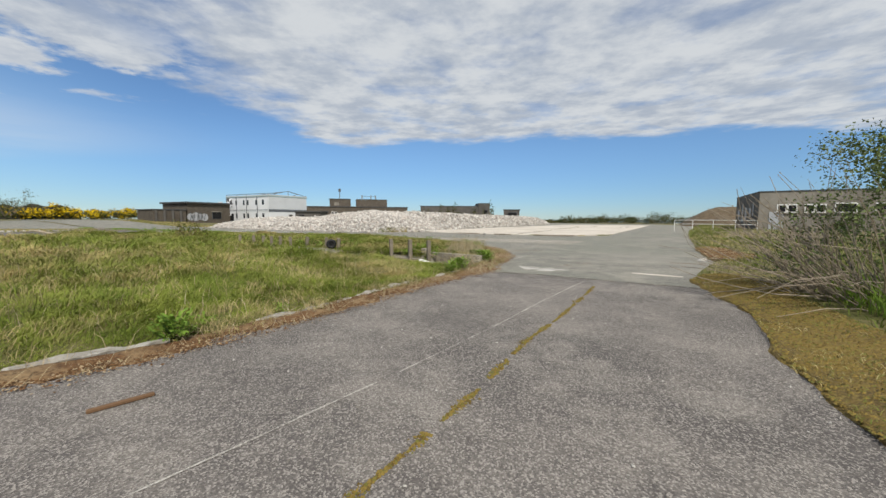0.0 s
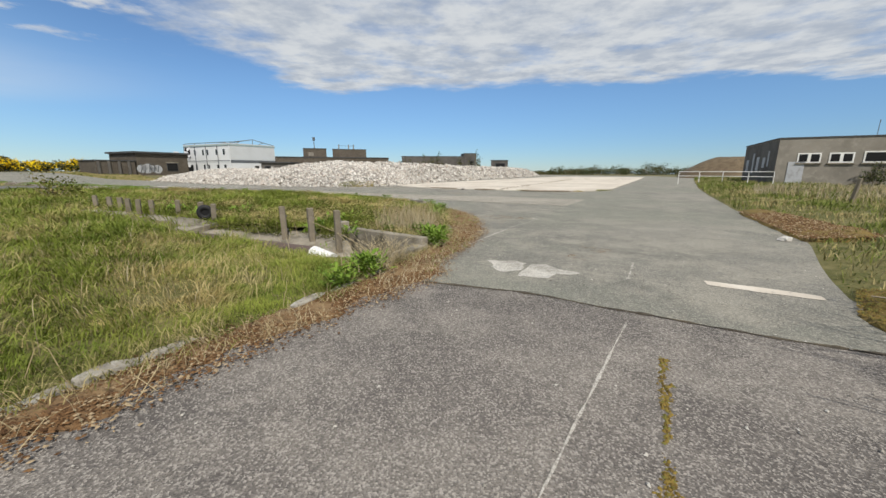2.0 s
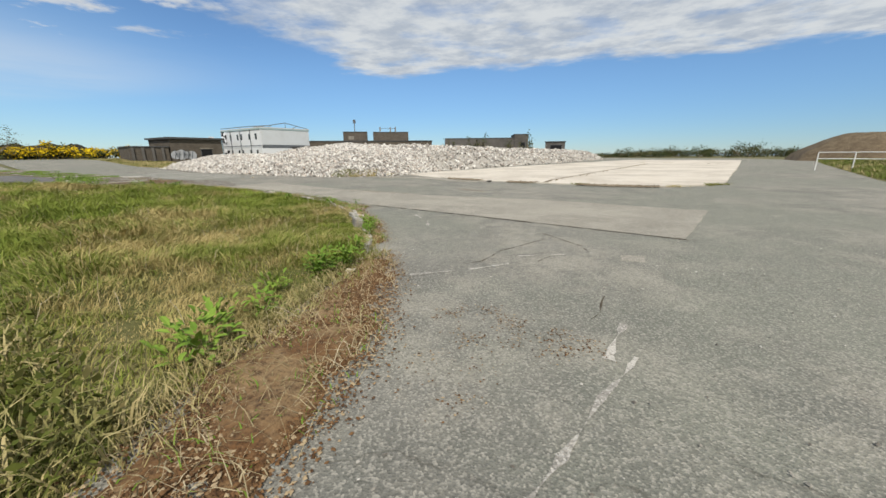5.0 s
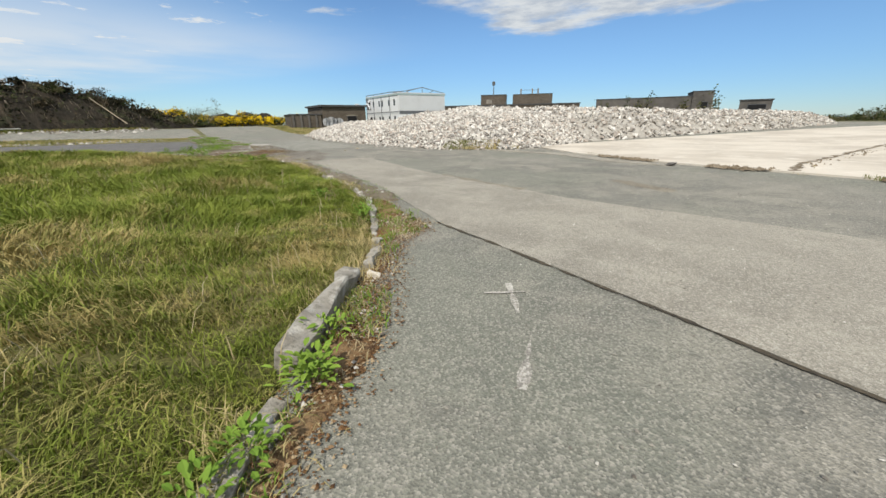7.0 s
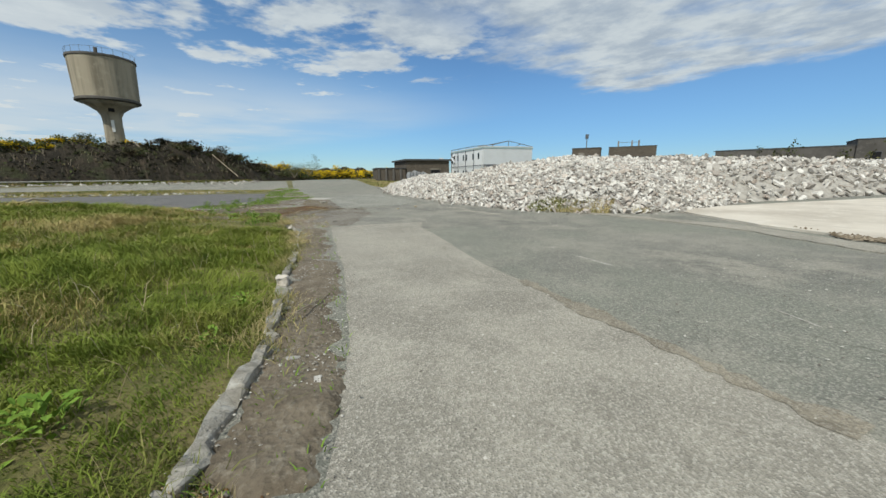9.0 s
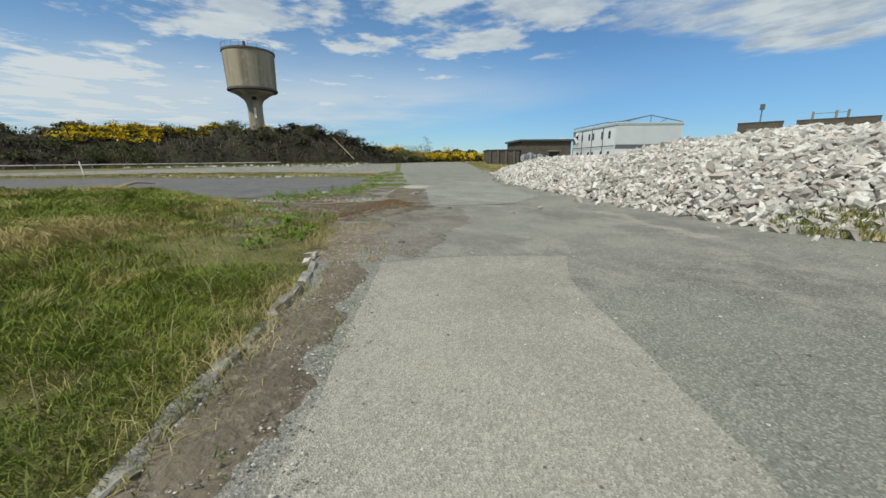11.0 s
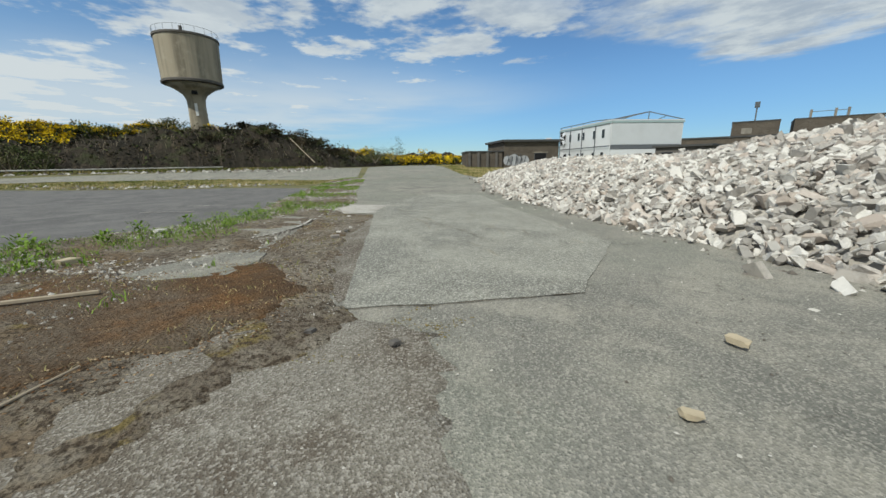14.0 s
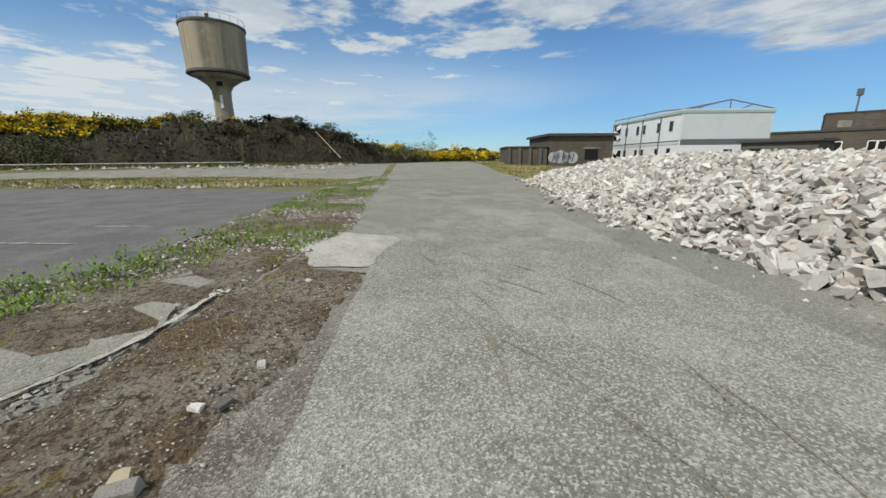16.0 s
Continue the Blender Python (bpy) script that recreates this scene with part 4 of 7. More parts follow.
# ---- rubble heap ----
HEAP = [(-31, 42.3), (-25.5, 38.95), (-21.2, 36.15), (-16.8, 33.9), (-12, 32.3), (-8.6, 31.2), (-5.7, 30.6), (-3.4, 31.5), (-2.2, 34), (-1.6, 38), (2.0, 46), (6, 55), (12, 68), (19, 86),
        (14, 88), (4, 72), (-4, 58), (-11, 50), (-19, 47.5), (-27, 46)]


def heap_z(x, y):
    d, _, _ = near_line(x, y, HEAP, True)
    d = np.where(inside_poly(x, y, HEAP), d, -d)
    top = np.interp(x, (-31, -26, -22, -17, -14, -11, -6, 0, 6, 20), (0.55, 1.05, 1.28, 1.26, 1.45, 1.75, 2.05, 1.95, 1.9, 2.3))
    top = top * (1 + 0.10 * fbm(x, y, 0.55, 9)) + 0.12 * fbm(x, y, 1.3, 10)
    return np.where(d < 0, -0.3, top * (1 - np.exp(-np.clip(d, 0, None) * 0.95 / np.maximum(top, 0.2))))


def chunk(r, lx, ly, lz):
    """A broken block: a box sheared and tapered, its corners and edges knocked off."""
    bm = boxed(-lx / 2, -ly / 2, -lz / 2, lx / 2, ly / 2, lz / 2)
    sh, tp = r.uniform(-0.25, 0.25), r.uniform(0.7, 1.0)
    for v in bm.verts:
        if v.co.x > 0:
            v.co.y, v.co.z = v.co.y * tp + sh * ly, v.co.z * r.uniform(0.65, 1.0)
        v.co += Vector((r.uniform(-1, 1) * lx, r.uniform(-1, 1) * ly, r.uniform(-1, 1) * lz)) * 0.14
    vs = r.sample(list(bm.verts), 3)
    bmesh.ops.bevel(bm, geom=vs, offset=min(lx, ly, lz) * r.uniform(0.4, 0.9), segments=1, affect="VERTICES")
    bmesh.ops.bevel(bm, geom=[e for e in bm.edges if r.random() < 0.25], offset=min(lx, ly, lz) * 0.10, segments=1, affect="EDGES")
    bmesh.ops.triangulate(bm, faces=bm.faces)
    bmesh.ops.recalc_face_normals(bm, faces=bm.faces)
    return bm


rr = random.Random(5)
CHUNKS = []
for k in range(14):
    bm = chunk(rr, *((0.42, 0.21, 0.13) if k % 3 == 0 else (0.34, 0.24, 0.10) if k % 3 == 1 else (0.26, 0.20, 0.15)))
    me = bpy.data.meshes.new("rubble_piece")
    bm.to_mesh(me)
    me.materials.append(M_rub)
    CHUNKS.append((me, np.array([v.co[:] for v in bm.verts]), np.array([[v.index for v in f.verts] for f in bm.faces])))
    bm.free()

heap = thing("rubble_heap", pose(0, 0, 0), "long heap of broken pale grey concrete blocks", "rubble heap")
core = sheet("rubble_core", HEAP, 0.35, lambda x, y: heap_z(x, y) - 0.10, M_fines)
core.parent = heap
NEAR = [(-19, 35.1), (-16.8, 34.0), (-12, 32.4), (-8.6, 31.35), (-8.8, 32.4), (-13, 33.9), (-18.5, 36)]


def heap_places(poly, count, seed):
    x, y = scatter(poly, count, seed)
    r = np.random.default_rng(seed)
    z = heap_z(x, y)
    return x, y, z, r.uniform(0, 2 * np.pi, (count, 3)), np.clip(r.lognormal(-0.93, 0.36, count), 0.2, 0.75)


x, y, z, rot, sc = heap_places(NEAR, 300, 21)
for i in range(300):
    if z[i] < 0:
        z[i] = 0.03
    o = new("rubble_piece", CHUNKS[i % 14][0])
    o.parent = heap
    s = sc[i] * (1.25 if i % 19 == 0 else 1.0)
    o.matrix_basis = Matrix.LocRotScale((x[i], y[i], z[i] + 0.02), Euler((rot[i, 0] * 0.2 - 0.6, rot[i, 1] * 0.2 - 0.6, rot[i, 2])), (s, s, s))


def joined_chunks(name, x, y, z, rot, sc, parent, label):
    vs, fs, base = [], [], 0
    for k, (_, cv, cf) in enumerate(CHUNKS):
        pick = np.arange(len(x)) % len(CHUNKS) == k
        n = pick.sum()
        a, b, c = (rot[pick, 0] - np.pi) * 0.36, (rot[pick, 1] - np.pi) * 0.36, rot[pick, 2]
        v = np.repeat(cv[None], n, 0) * sc[pick][:, None, None]
        ca, sa, cb, sb, cc, s3 = (f(q)[:, None] for q in (a, b, c) for f in (np.cos, np.sin))
        v = np.stack([v[..., 0], v[..., 1] * ca - v[..., 2] * sa, v[..., 1] * sa + v[..., 2] * ca], -1)
        v = np.stack([v[..., 0] * cb + v[..., 2] * sb, v[..., 1], -v[..., 0] * sb + v[..., 2] * cb], -1)
        v = np.stack([v[..., 0] * cc - v[..., 1] * s3, v[..., 0] * s3 + v[..., 1] * cc, v[..., 2]], -1)
        v += np.stack([x[pick], y[pick], z[pick]], 1)[:, None]
        vs.append(v.reshape(-1, 3))
        fs.append((cf[None] + base + np.arange(n)[:, None, None] * len(cv)).reshape(-1, 3))
        base += n * len(cv)
    ob = mesh_np(name, np.concatenate(vs), np.concatenate(fs), M_rubj)
    ob.parent = parent
    return tagged(ob, label, kind="stuff")


FRONT = [(-31, 42.3), (-25.5, 38.95), (-21.2, 36.15), (-16.8, 33.9), (-12, 32.3), (-8.6, 31.2), (-5.7, 30.6), (-3.4, 31.5), (-2.2, 34), (-1.6, 38), (-3.5, 40), (-8, 38.5), (-14, 39), (-20, 41), (-28, 44.5)]
x, y, z, rot, sc = heap_places(FRONT, 30000, 33)
keep = ~inside_poly(x, y, NEAR) | (np.random.default_rng(1).random(len(x)) < 0.75)
joined_chunks("rubble_mass", x[keep], y[keep], z[keep] + 0.02, rot[keep], sc[keep] * np.where(np.arange(len(x)) % 31 == 0, 1.45, 1.0)[keep], heap, "packed broken blocks")
x, y, z, rot, sc = heap_places(HEAP, 7000, 34)
keep = ~inside_poly(x, y, FRONT)
joined_chunks("rubble_mass", x[keep], y[keep], z[keep] + 0.03, rot[keep], sc[keep] * 1.5, heap, "packed broken blocks")
# strays at the foot of the heap
fx, fy = [], []
foot = np.array(HEAP[:9], float)
r2 = np.random.default_rng(9)
for a, b in zip(foot[:-1], foot[1:]):
    n = int(np.hypot(*(b - a)) * 16)
    u = r2.random(n)[:, None]
    side = np.array([(b - a)[1], -(b - a)[0]]) / np.hypot(*(b - a))
    p = a + (b - a) * u + side * (r2.exponential(0.15, n)[:, None] - 0.1)
    fx.append(p[:, 0]), fy.append(p[:, 1])
fx, fy = np.concatenate(fx), np.concatenate(fy)
joined_chunks("rubble_scatter", fx, fy, np.full(len(fx), 0.035), r2.uniform(0, 2 * np.pi, (len(fx), 3)), r2.uniform(0.25, 0.75, len(fx)), heap, "small broken blocks at the foot")
cx, cy = np.concatenate([fx, fx + r2.normal(0, 0.4, len(fx))]), np.concatenate([fy - 0.1, fy + r2.normal(-0.2, 0.35, len(fx))])
chips("grit", cx, cy, 0.004, 0.035, M_grit, "crumbled grit along the foot of the heap", "grit", 0.6)

# ---- kerbs ----
kerb = thing("kerb", pose(0, 0, 0), "old weathered concrete kerb edging the meadow", "kerb", kind="structure")


def stone_mesh(length, wd, ht, seed, rough=0.017):
    r = random.Random(seed)
    bm = boxed(-length / 2, -wd / 2, -ht, length / 2, wd / 2, 0.0)
    bmesh.ops.subdivide_edges(bm, edges=[e for e in bm.edges if abs(e.verts[0].co.x - e.verts[1].co.x) > 0.1], cuts=6)
    bmesh.ops.subdivide_edges(bm, edges=[e for e in bm.edges if abs(e.verts[0].co.z - e.verts[1].co.z) > 0.1], cuts=1)
    for v in bm.verts:
        chip = 1.9 if v.co.z > -0.05 and r.random() < 0.3 else 0.8
        v.co += Vector((r.uniform(-1, 1), r.uniform(-1, 1), r.uniform(-1.3, 0.6))) * rough * chip
    bmesh.ops.bevel(bm, geom=[e for e in bm.edges if e.is_manifold and e.calc_face_angle(0) > 0.9], offset=0.012, segments=1, affect="EDGES")
    bmesh.ops.triangulate(bm, faces=bm.faces)
    me = bpy.data.meshes.new("kerb_stone")
    bmesh.ops.recalc_face_normals(bm, faces=bm.faces)
    bm.to_mesh(me)
    bm.free()
    me.materials.append(M_lichen)
    return me


KSTONES = [stone_mesh(0.9, 0.085, 0.22, s, 0.022) for s in range(5)]
rk = random.Random(3)


def lay(line, top, gap=0.0, skip=()):
    p = [Vector(q) for q in line]
    for a, b in zip(p, p[1:]):
        L = (b - a).length
        n = max(1, round(L / 0.9))
        ang = math.atan2(b.y - a.y, b.x - a.x)
        for i in range(n):
            q = a.lerp(b, (i + 0.5) / n)
            if rk.random() < 0.07 or any(math.hypot(q.x - sx, q.y - sy) < sr for sx, sy, sr in skip):
                continue
            o = new("kerb_stone", rk.choice(KSTONES))
            o.parent = kerb
            o.matrix_basis = Matrix.LocRotScale((q.x, q.y, top + rk.uniform(-0.03, 0.014)), Euler((rk.uniform(-0.05, 0.05), rk.uniform(-0.015, 0.015), ang + rk.uniform(-0.03, 0.03))), (L / n / 0.9 * 0.985, 1, 1))


lay(KERB_A, 0.052, skip=((-0.2, 2.4, 0.5), (1.55, 6.1, 0.4)))
lay(KERB_B, 0.064, skip=((2.9, 12.0, 2.5), (1.6, 17.35, 0.75), (1.15, 18.2, 0.55), (0.7, 18.75, 0.3), (2.9, 14.4, 0.5)))
# a heavier length that has tipped outwards, and shorter broken lengths beyond it
for x, y, ln, wd, ht, top, ang, tip, k in ((1.62, 17.34, 1.22, 0.125, 0.30, 0.155, 121, 9, 31), (1.14, 18.27, 0.46, 0.10, 0.24, 0.085, 123, -5, 32), (0.83, 18.66, 0.28, 0.09, 0.2, 0.055, 128, 8, 33)):
    o = new("kerb_stone", stone_mesh(ln, wd, ht, k, 0.020))
    o.parent = kerb
    o.matrix_basis = pose(x, y, top, tip, 1.5, ang)

# broken kerb lumps where the edging has collapsed
for i, (x, y, s, hgt, a) in enumerate(((2.2, 16.5, 0.2, 0.07, 75), (2.42, 16.1, 0.22, 0.08, 80), (2.55, 15.8, 0.18, 0.06, 70), (1.42, 17.98, 0.16, 0.07, 20), (1.2, 18.0, 0.14, 0.05, 55), (-3.3, 21.56, 0.36, 0.12, 155),
                                       (-7.95, 23.45, 0.34, 0.1, 160), (-7.7, 23.36, 0.26, 0.09, 165), (2.84, 14.6, 0.16, 0.05, 20), (2.78, 15.05, 0.14, 0.05, 80))):
    s, hgt = s * 0.66, hgt * 0.66
    bm = chunk(random.Random(60 + i), s, s * 0.5, hgt * 1.7)
    bmesh.ops.subdivide_edges(bm, edges=bm.edges, cuts=2, use_grid_fill=True)
    for v in bm.verts:
        v.co *= 1 + 0.42 * noise.noise(v.co * 7 + Vector((i, 0, 0))) + 0.2 * noise.noise(v.co * 24 + Vector((0, i, 0)))
    tagged(obj("kerb_lump", bm, M_slab, m=pose(x, y, hgt * 0.40, rk.uniform(-9, 9), rk.uniform(-9, 9), a)), "broken pale lump of old concrete kerb", "stone", "broken kerb lumps")

# ---- culvert chamber with pipe ----
culvert = thing("culvert", pose(0, 0, 0), "open concrete drainage chamber sunk beside the road", "culvert")


def wall_along(a, b, z0, z1, t, name="chamber_wall", mat=M_conc):
    a, b = Vector((*a, 0)), Vector((*b, 0))
    d = b - a
    bm = boxed(0, -t / 2, z0, d.length, t / 2, z1, 0.012)
    part(name, bm, mat, culvert, m=Matrix.Translation(a) @ pose(0, 0, 0, 0, 0, math.degrees(math.atan2(d.y, d.x))))


wall_along((2.25, 8.1), (2.78, 9.45), -1.1, 0.085, 0.17)
wall_along((2.82, 9.36), (1.12, 10.42), -1.1, 0.20, 0.16, "headwall")
wall_along((1.18, 10.45), (1.05, 10.28), -1.1, 0.30, 0.2)
wall_along((-1.9, 9.75), (1.5, 8.42), -1.1, 0.06, 0.14)
wall_along((1.45, 8.50), (2.25, 8.16), -1.1, 0.05, 0.16)
bm = bmesh.new()
q = [bm.verts.new(c) for c in ((-2.6, 11.5, 0.12), (-0.2, 10.85, 0.12), (1.1, 10.55, 0.12), (1.38, 9.85, 0.06), (1.72, 9.35, -0.30), (1.25, 9.02, -0.28), (-0.6, 9.72, -0.10), (-2.6, 10.45, 0.0))]
f = bm.faces.new(q)
r = bmesh.ops.extrude_face_region(bm, geom=[f])
bmesh.ops.translate(bm, vec=(0, 0, -0.5), verts=[v for v in r["geom"] if isinstance(v, bmesh.types.BMVert)])
bmesh.ops.triangulate(bm, faces=bm.faces)
bmesh.ops.recalc_face_normals(bm, faces=bm.faces)
part("sloped_floor", bm, M_conc, culvert)
part("chamber_floor", boxed(-1.9, 8.1, -1.12, 2.8, 10.6, -0.95), M_render2, culvert)
wall_along((-1.85, 9.85), (-5.0, 11.42), -0.6, 0.075, 0.15, "channel_coping", M_kerb)
wall_along((-5.0, 11.42), (-9.5, 13.4), -0.6, 0.07, 0.15, "channel_coping", M_kerb)
bm = bmesh.new()
q = [bm.verts.new(c) for c in ((-9.3, 13.55, 0.10), (-5.0, 11.6, 0.10), (-1.9, 10.1, 0.10), (-1.7, 10.9, 0.17), (-2.6, 11.35, 0.19), (-4.4, 12.1, 0.19), (-8.9, 14.1, 0.19))]
f = bm.faces.new(q)
r = bmesh.ops.extrude_face_region(bm, geom=[f])
bmesh.ops.translate(bm, vec=(0, 0, -0.5), verts=[v for v in r["geom"] if isinstance(v, bmesh.types.BMVert)])
bmesh.ops.triangulate(bm, faces=bm.faces)
bmesh.ops.recalc_face_normals(bm, faces=bm.faces)
part("channel_bed", bm, M_conc, culvert)
pipe = thing("drain_pipe", pose(0, 0, 0), "corroded drain pipe with a white plastic end lying along the chamber", "pipe")
part("tube", rodded((-2.4, 10.16, 0.06), (1.25, 8.82, 0.02), 0.11, seg=16), M_pipe, pipe, smooth=False)
part("end_cap", rodded((1.20, 8.84, 0.02), (1.56, 8.66, -0.03), 0.12, 0.10, 16), M_plast, pipe, "dirty white plastic end")
for a, b, rad in (((0.75, 9.85, 0.36), (1.45, 9.45, 0.20), 0.007), ((1.45, 9.45, 0.20), (2.2, 8.75, 0.02), 0.008), ((1.2, 9.6, 0.30), (1.95, 8.9, -0.05), 0.006), ((2.05, 8.95, -0.1), (2.35, 9.05, 0.10), 0.006)):
    tagged(obj("fallen_stem", rodded(a, b, rad, rad * 0.6, 6), M_straw), "bleached dead stem fallen across the chamber", "stem", "fallen stems")

# fence posts along the ditch
POSTS = [(1.34, 9.53), (0.74, 9.86), (0.12, 10.1), (-2.0, 11.15), (-2.62, 11.6), (-3.55, 12.05), (-4.1, 11.95), (-4.6, 12.1), (-5.05, 12.3), (-5.55, 12.6), (-6.1, 12.85), (-7.0, 13.3)]


def fence_post(x, y, h, tilt, turn):
    p = thing("fence_post", pose(x, y, -0.08, tilt, tilt * 0.5, turn), "short weathered concrete fence post", "post", "posts along the ditch")
    bm = boxed(-0.05, -0.055, -0.5, 0.05, 0.055, h, 0.012)
    part("shaft", bm, M_post, p)
    for z in (0.25, 0.5):
        part("staple", rodded((0.048, 0, z), (0.075, 0, z), 0.008, seg=6), M_steel, p)


for i, (x, y) in enumerate(POSTS):
    fence_post(x, y, 0.68 if i < 3 else 0.62, rk.uniform(-5, 5), 30 + rk.uniform(-8, 8))
tyre = thing("tyre", pose(-2.30, 11.32, 0.33, 90, 0, 25), "old black rubber tyre standing in the weeds", "tyre")
bm = bmesh.new()
rings = []
for i in range(24):
    a = 2 * math.pi * i / 24
    rings.append([bm.verts.new((math.cos(a) * (0.115 + 0.055 * math.cos(b)), math.sin(a) * (0.115 + 0.055 * math.cos(b)), 0.055 * math.sin(b))) for b in [2 * math.pi * j / 10 for j in range(10)]])
for i in range(24):
    for j in range(10):
        bm.faces.new((rings[i][j], rings[(i + 1) % 24][j], rings[(i + 1) % 24][(j + 1) % 10], rings[i][(j + 1) % 10]))
part("casing", bm, M_rubber, tyre, smooth=True)
part("hollow", rodded((0, 0, -0.02), (0, 0, 0.02), 0.10, seg=20), M_void, tyre, "dark hollow of the tyre")

# ---- water tower ----
tower = thing("water_tower", pose(-76.25, 24.3, 0.8), "tall stained concrete water tower with a flared tank", "water tower")


def lathe(profile, seg=48):
    bm = bmesh.new()
    ring = [[bm.verts.new((r * math.cos(2 * math.pi * i / seg), r * math.sin(2 * math.pi * i / seg), z)) for i in range(seg)] for r, z in profile]
    for a, b in zip(ring, ring[1:]):
        for i in range(seg):
            bm.faces.new((a[i], a[(i + 1) % seg], b[(i + 1) % seg], b[i]))
    bm.faces.new(ring[-1])
    bm.faces.new(list(reversed(ring[0])))
    return bm


part("stem", lathe([(1.45, -1), (1.22, 5.0), (1.14, 9.0), (1.20, 9.9), (1.55, 10.6), (2.5, 11.3), (3.55, 11.85)]), M_tower, tower, smooth=True)
part("tank", lathe([(3.4, 11.86), (3.62, 11.9), (3.72, 12.2), (3.88, 17.7), (3.86, 17.85)]), M_tower, tower, smooth=False)
part("rim", lathe([(3.87, 17.66), (4.0, 17.68), (4.0, 17.94), (3.85, 17.96)]), M_render2, tower)
part("base_ring", lathe([(3.60, 11.78), (3.84, 11.9), (3.84, 12.15), (3.70, 12.28)]), M_render2, tower)
part("roof", lathe([(3.85, 17.86), (2.0, 18.2), (0.3, 18.4)]), M_render2, tower)
part("vent_pipe", rodded((0.2, -0.5, 18.0), (0.2, -0.5, 19.5), 0.22, seg=12), M_render2, tower)
part("hatch", boxed(0.9, 1.0, 17.9, 1.4, 1.5, 18.6, 0.03), M_render2, tower)
for k in range(20):
    a = 2 * math.pi * k / 20
    part("rail_post", rodded((3.9 * math.cos(a), 3.9 * math.sin(a), 17.9), (3.9 * math.cos(a), 3.9 * math.sin(a), 18.75), 0.022, seg=5), M_steel, tower)
bm = bmesh.new()
for k in range(40):
    a, b = 2 * math.pi * k / 40, 2 * math.pi * (k + 1) / 40
    rod(bm, (3.9 * math.cos(a), 3.9 * math.sin(a), 18.72), (3.9 * math.cos(b), 3.9 * math.sin(b), 18.72), 0.02, seg=5)
part("guard_rail", bm, M_steel, tower)
part("slit_window", boxed(1.0, -0.25, 7.6, 1.26, 0.10, 9.3), M_frame, tower, "pale slit window in the stem")
part("opening", boxed(1.3, -0.35, 10.45, 1.95, 0.35, 11.0), M_void, tower, "dark opening under the tank")

# ---- white modular building ----
wbm = Matrix(((-12.2 / 13.34, 5.4 / 13.34 * -1, 0, -36.84), (5.4 / 13.34, -12.2 / 13.34, 0, 64.8), (0, 0, 1, 0), (0, 0, 0, 1)))
# x runs along the windowed side, y points out of it (towards the road)
white = thing("office_block", wbm, "two-storey white stacked cabin block with a stripped roof frame", "building")
L, D, H = 13.5, 8.8, 5.5
part("lower_storey", boxed(0, -D, 0, L, 0, 2.72), M_white, white)
part("upper_storey", boxed(0, -D, 2.82, L, 0, H), M_white, white)
part("floor_band", boxed(-0.03, -D - 0.03, 2.72, L + 0.03, 0.03, 2.82), M_trim, white, "dark joint between storeys")
part("roof_deck", boxed(-0.06, -D - 0.06, H, L + 0.06, 0.06, H + 0.14), M_grey, white)
part("gable_panel", boxed(-0.05, -D + 0.1, 2.9, -0.004, -0.1, H - 0.06), M_grey, white, "pale grey gable panel")
for i in range(5):
    part("corner_post", boxed(i * L / 4 - 0.06, 0.004, 0, i * L / 4 + 0.06, 0.07, H), M_trim if i else M_white, white)
for z0 in (3.75, 1.15):
    for i, (a, wd) in enumerate(((1.3, 0.55), (3.35, 0.55), (6.1, 0.45), (7.4, 0.5), (9.9, 0.5))):
        wdw = part("window", boxed(a, 0.004, z0, a + wd, 0.05, z0 + 0.95), M_trim, white)
        part("pane", boxed(a + 0.05, 0.052, z0 + 0.05, a + wd - 0.05, 0.06, z0 + 0.90), M_glass, wdw)
part("lower_gable_panel", boxed(-0.05, -D + 0.1, 0.1, -0.004, -0.1, 2.35), M_white, white)
part("gable_band", boxed(-0.07, -D - 0.02, 2.38, -0.004, 0.0, 2.86), M_steel, white, "grey band between the storeys")
part("front_band", boxed(0.1, 0.004, 2.45, L - 0.1, 0.03, 2.70), M_grey, white, "grey band between the storeys")
part("eaves_band", boxed(-0.1, -D - 0.08, H - 0.22, L + 0.1, 0.10, H - 0.02), M_eaves, white, "pale blue-green eaves fascia")
for sx, sz, ln, tilt in ((12.0, 4.9, 0.9, 22), (12.7, 4.2, 1.1, -14), (11.9, 3.7, 0.7, 35), (12.4, 2.0, 0.9, -25)):
    part("torn_panel", boxed(-ln / 2, 0, -0.28, ln / 2, 0.03, 0.28), M_white, white, "torn cladding panel hanging loose", m=pose(sx, 0.12, sz, 8, tilt, 6))
part("torn_opening", boxed(11.7, 0.004, 3.4, 13.2, 0.06, 5.2), M_void, white, "torn open corner of cladding")
part("torn_opening", boxed(11.2, 0.004, 0.6, 13.0, 0.06, 2.1), M_void, white, "torn open corner of cladding")
gw = part("gable_window", boxed(-0.06, -5.3, 0.9, -0.004, -4.3, 2.0), M_frame, white)
part("pane", boxed(-0.07, -5.22, 0.98, -0.062, -4.38, 1.92), M_void, gw)
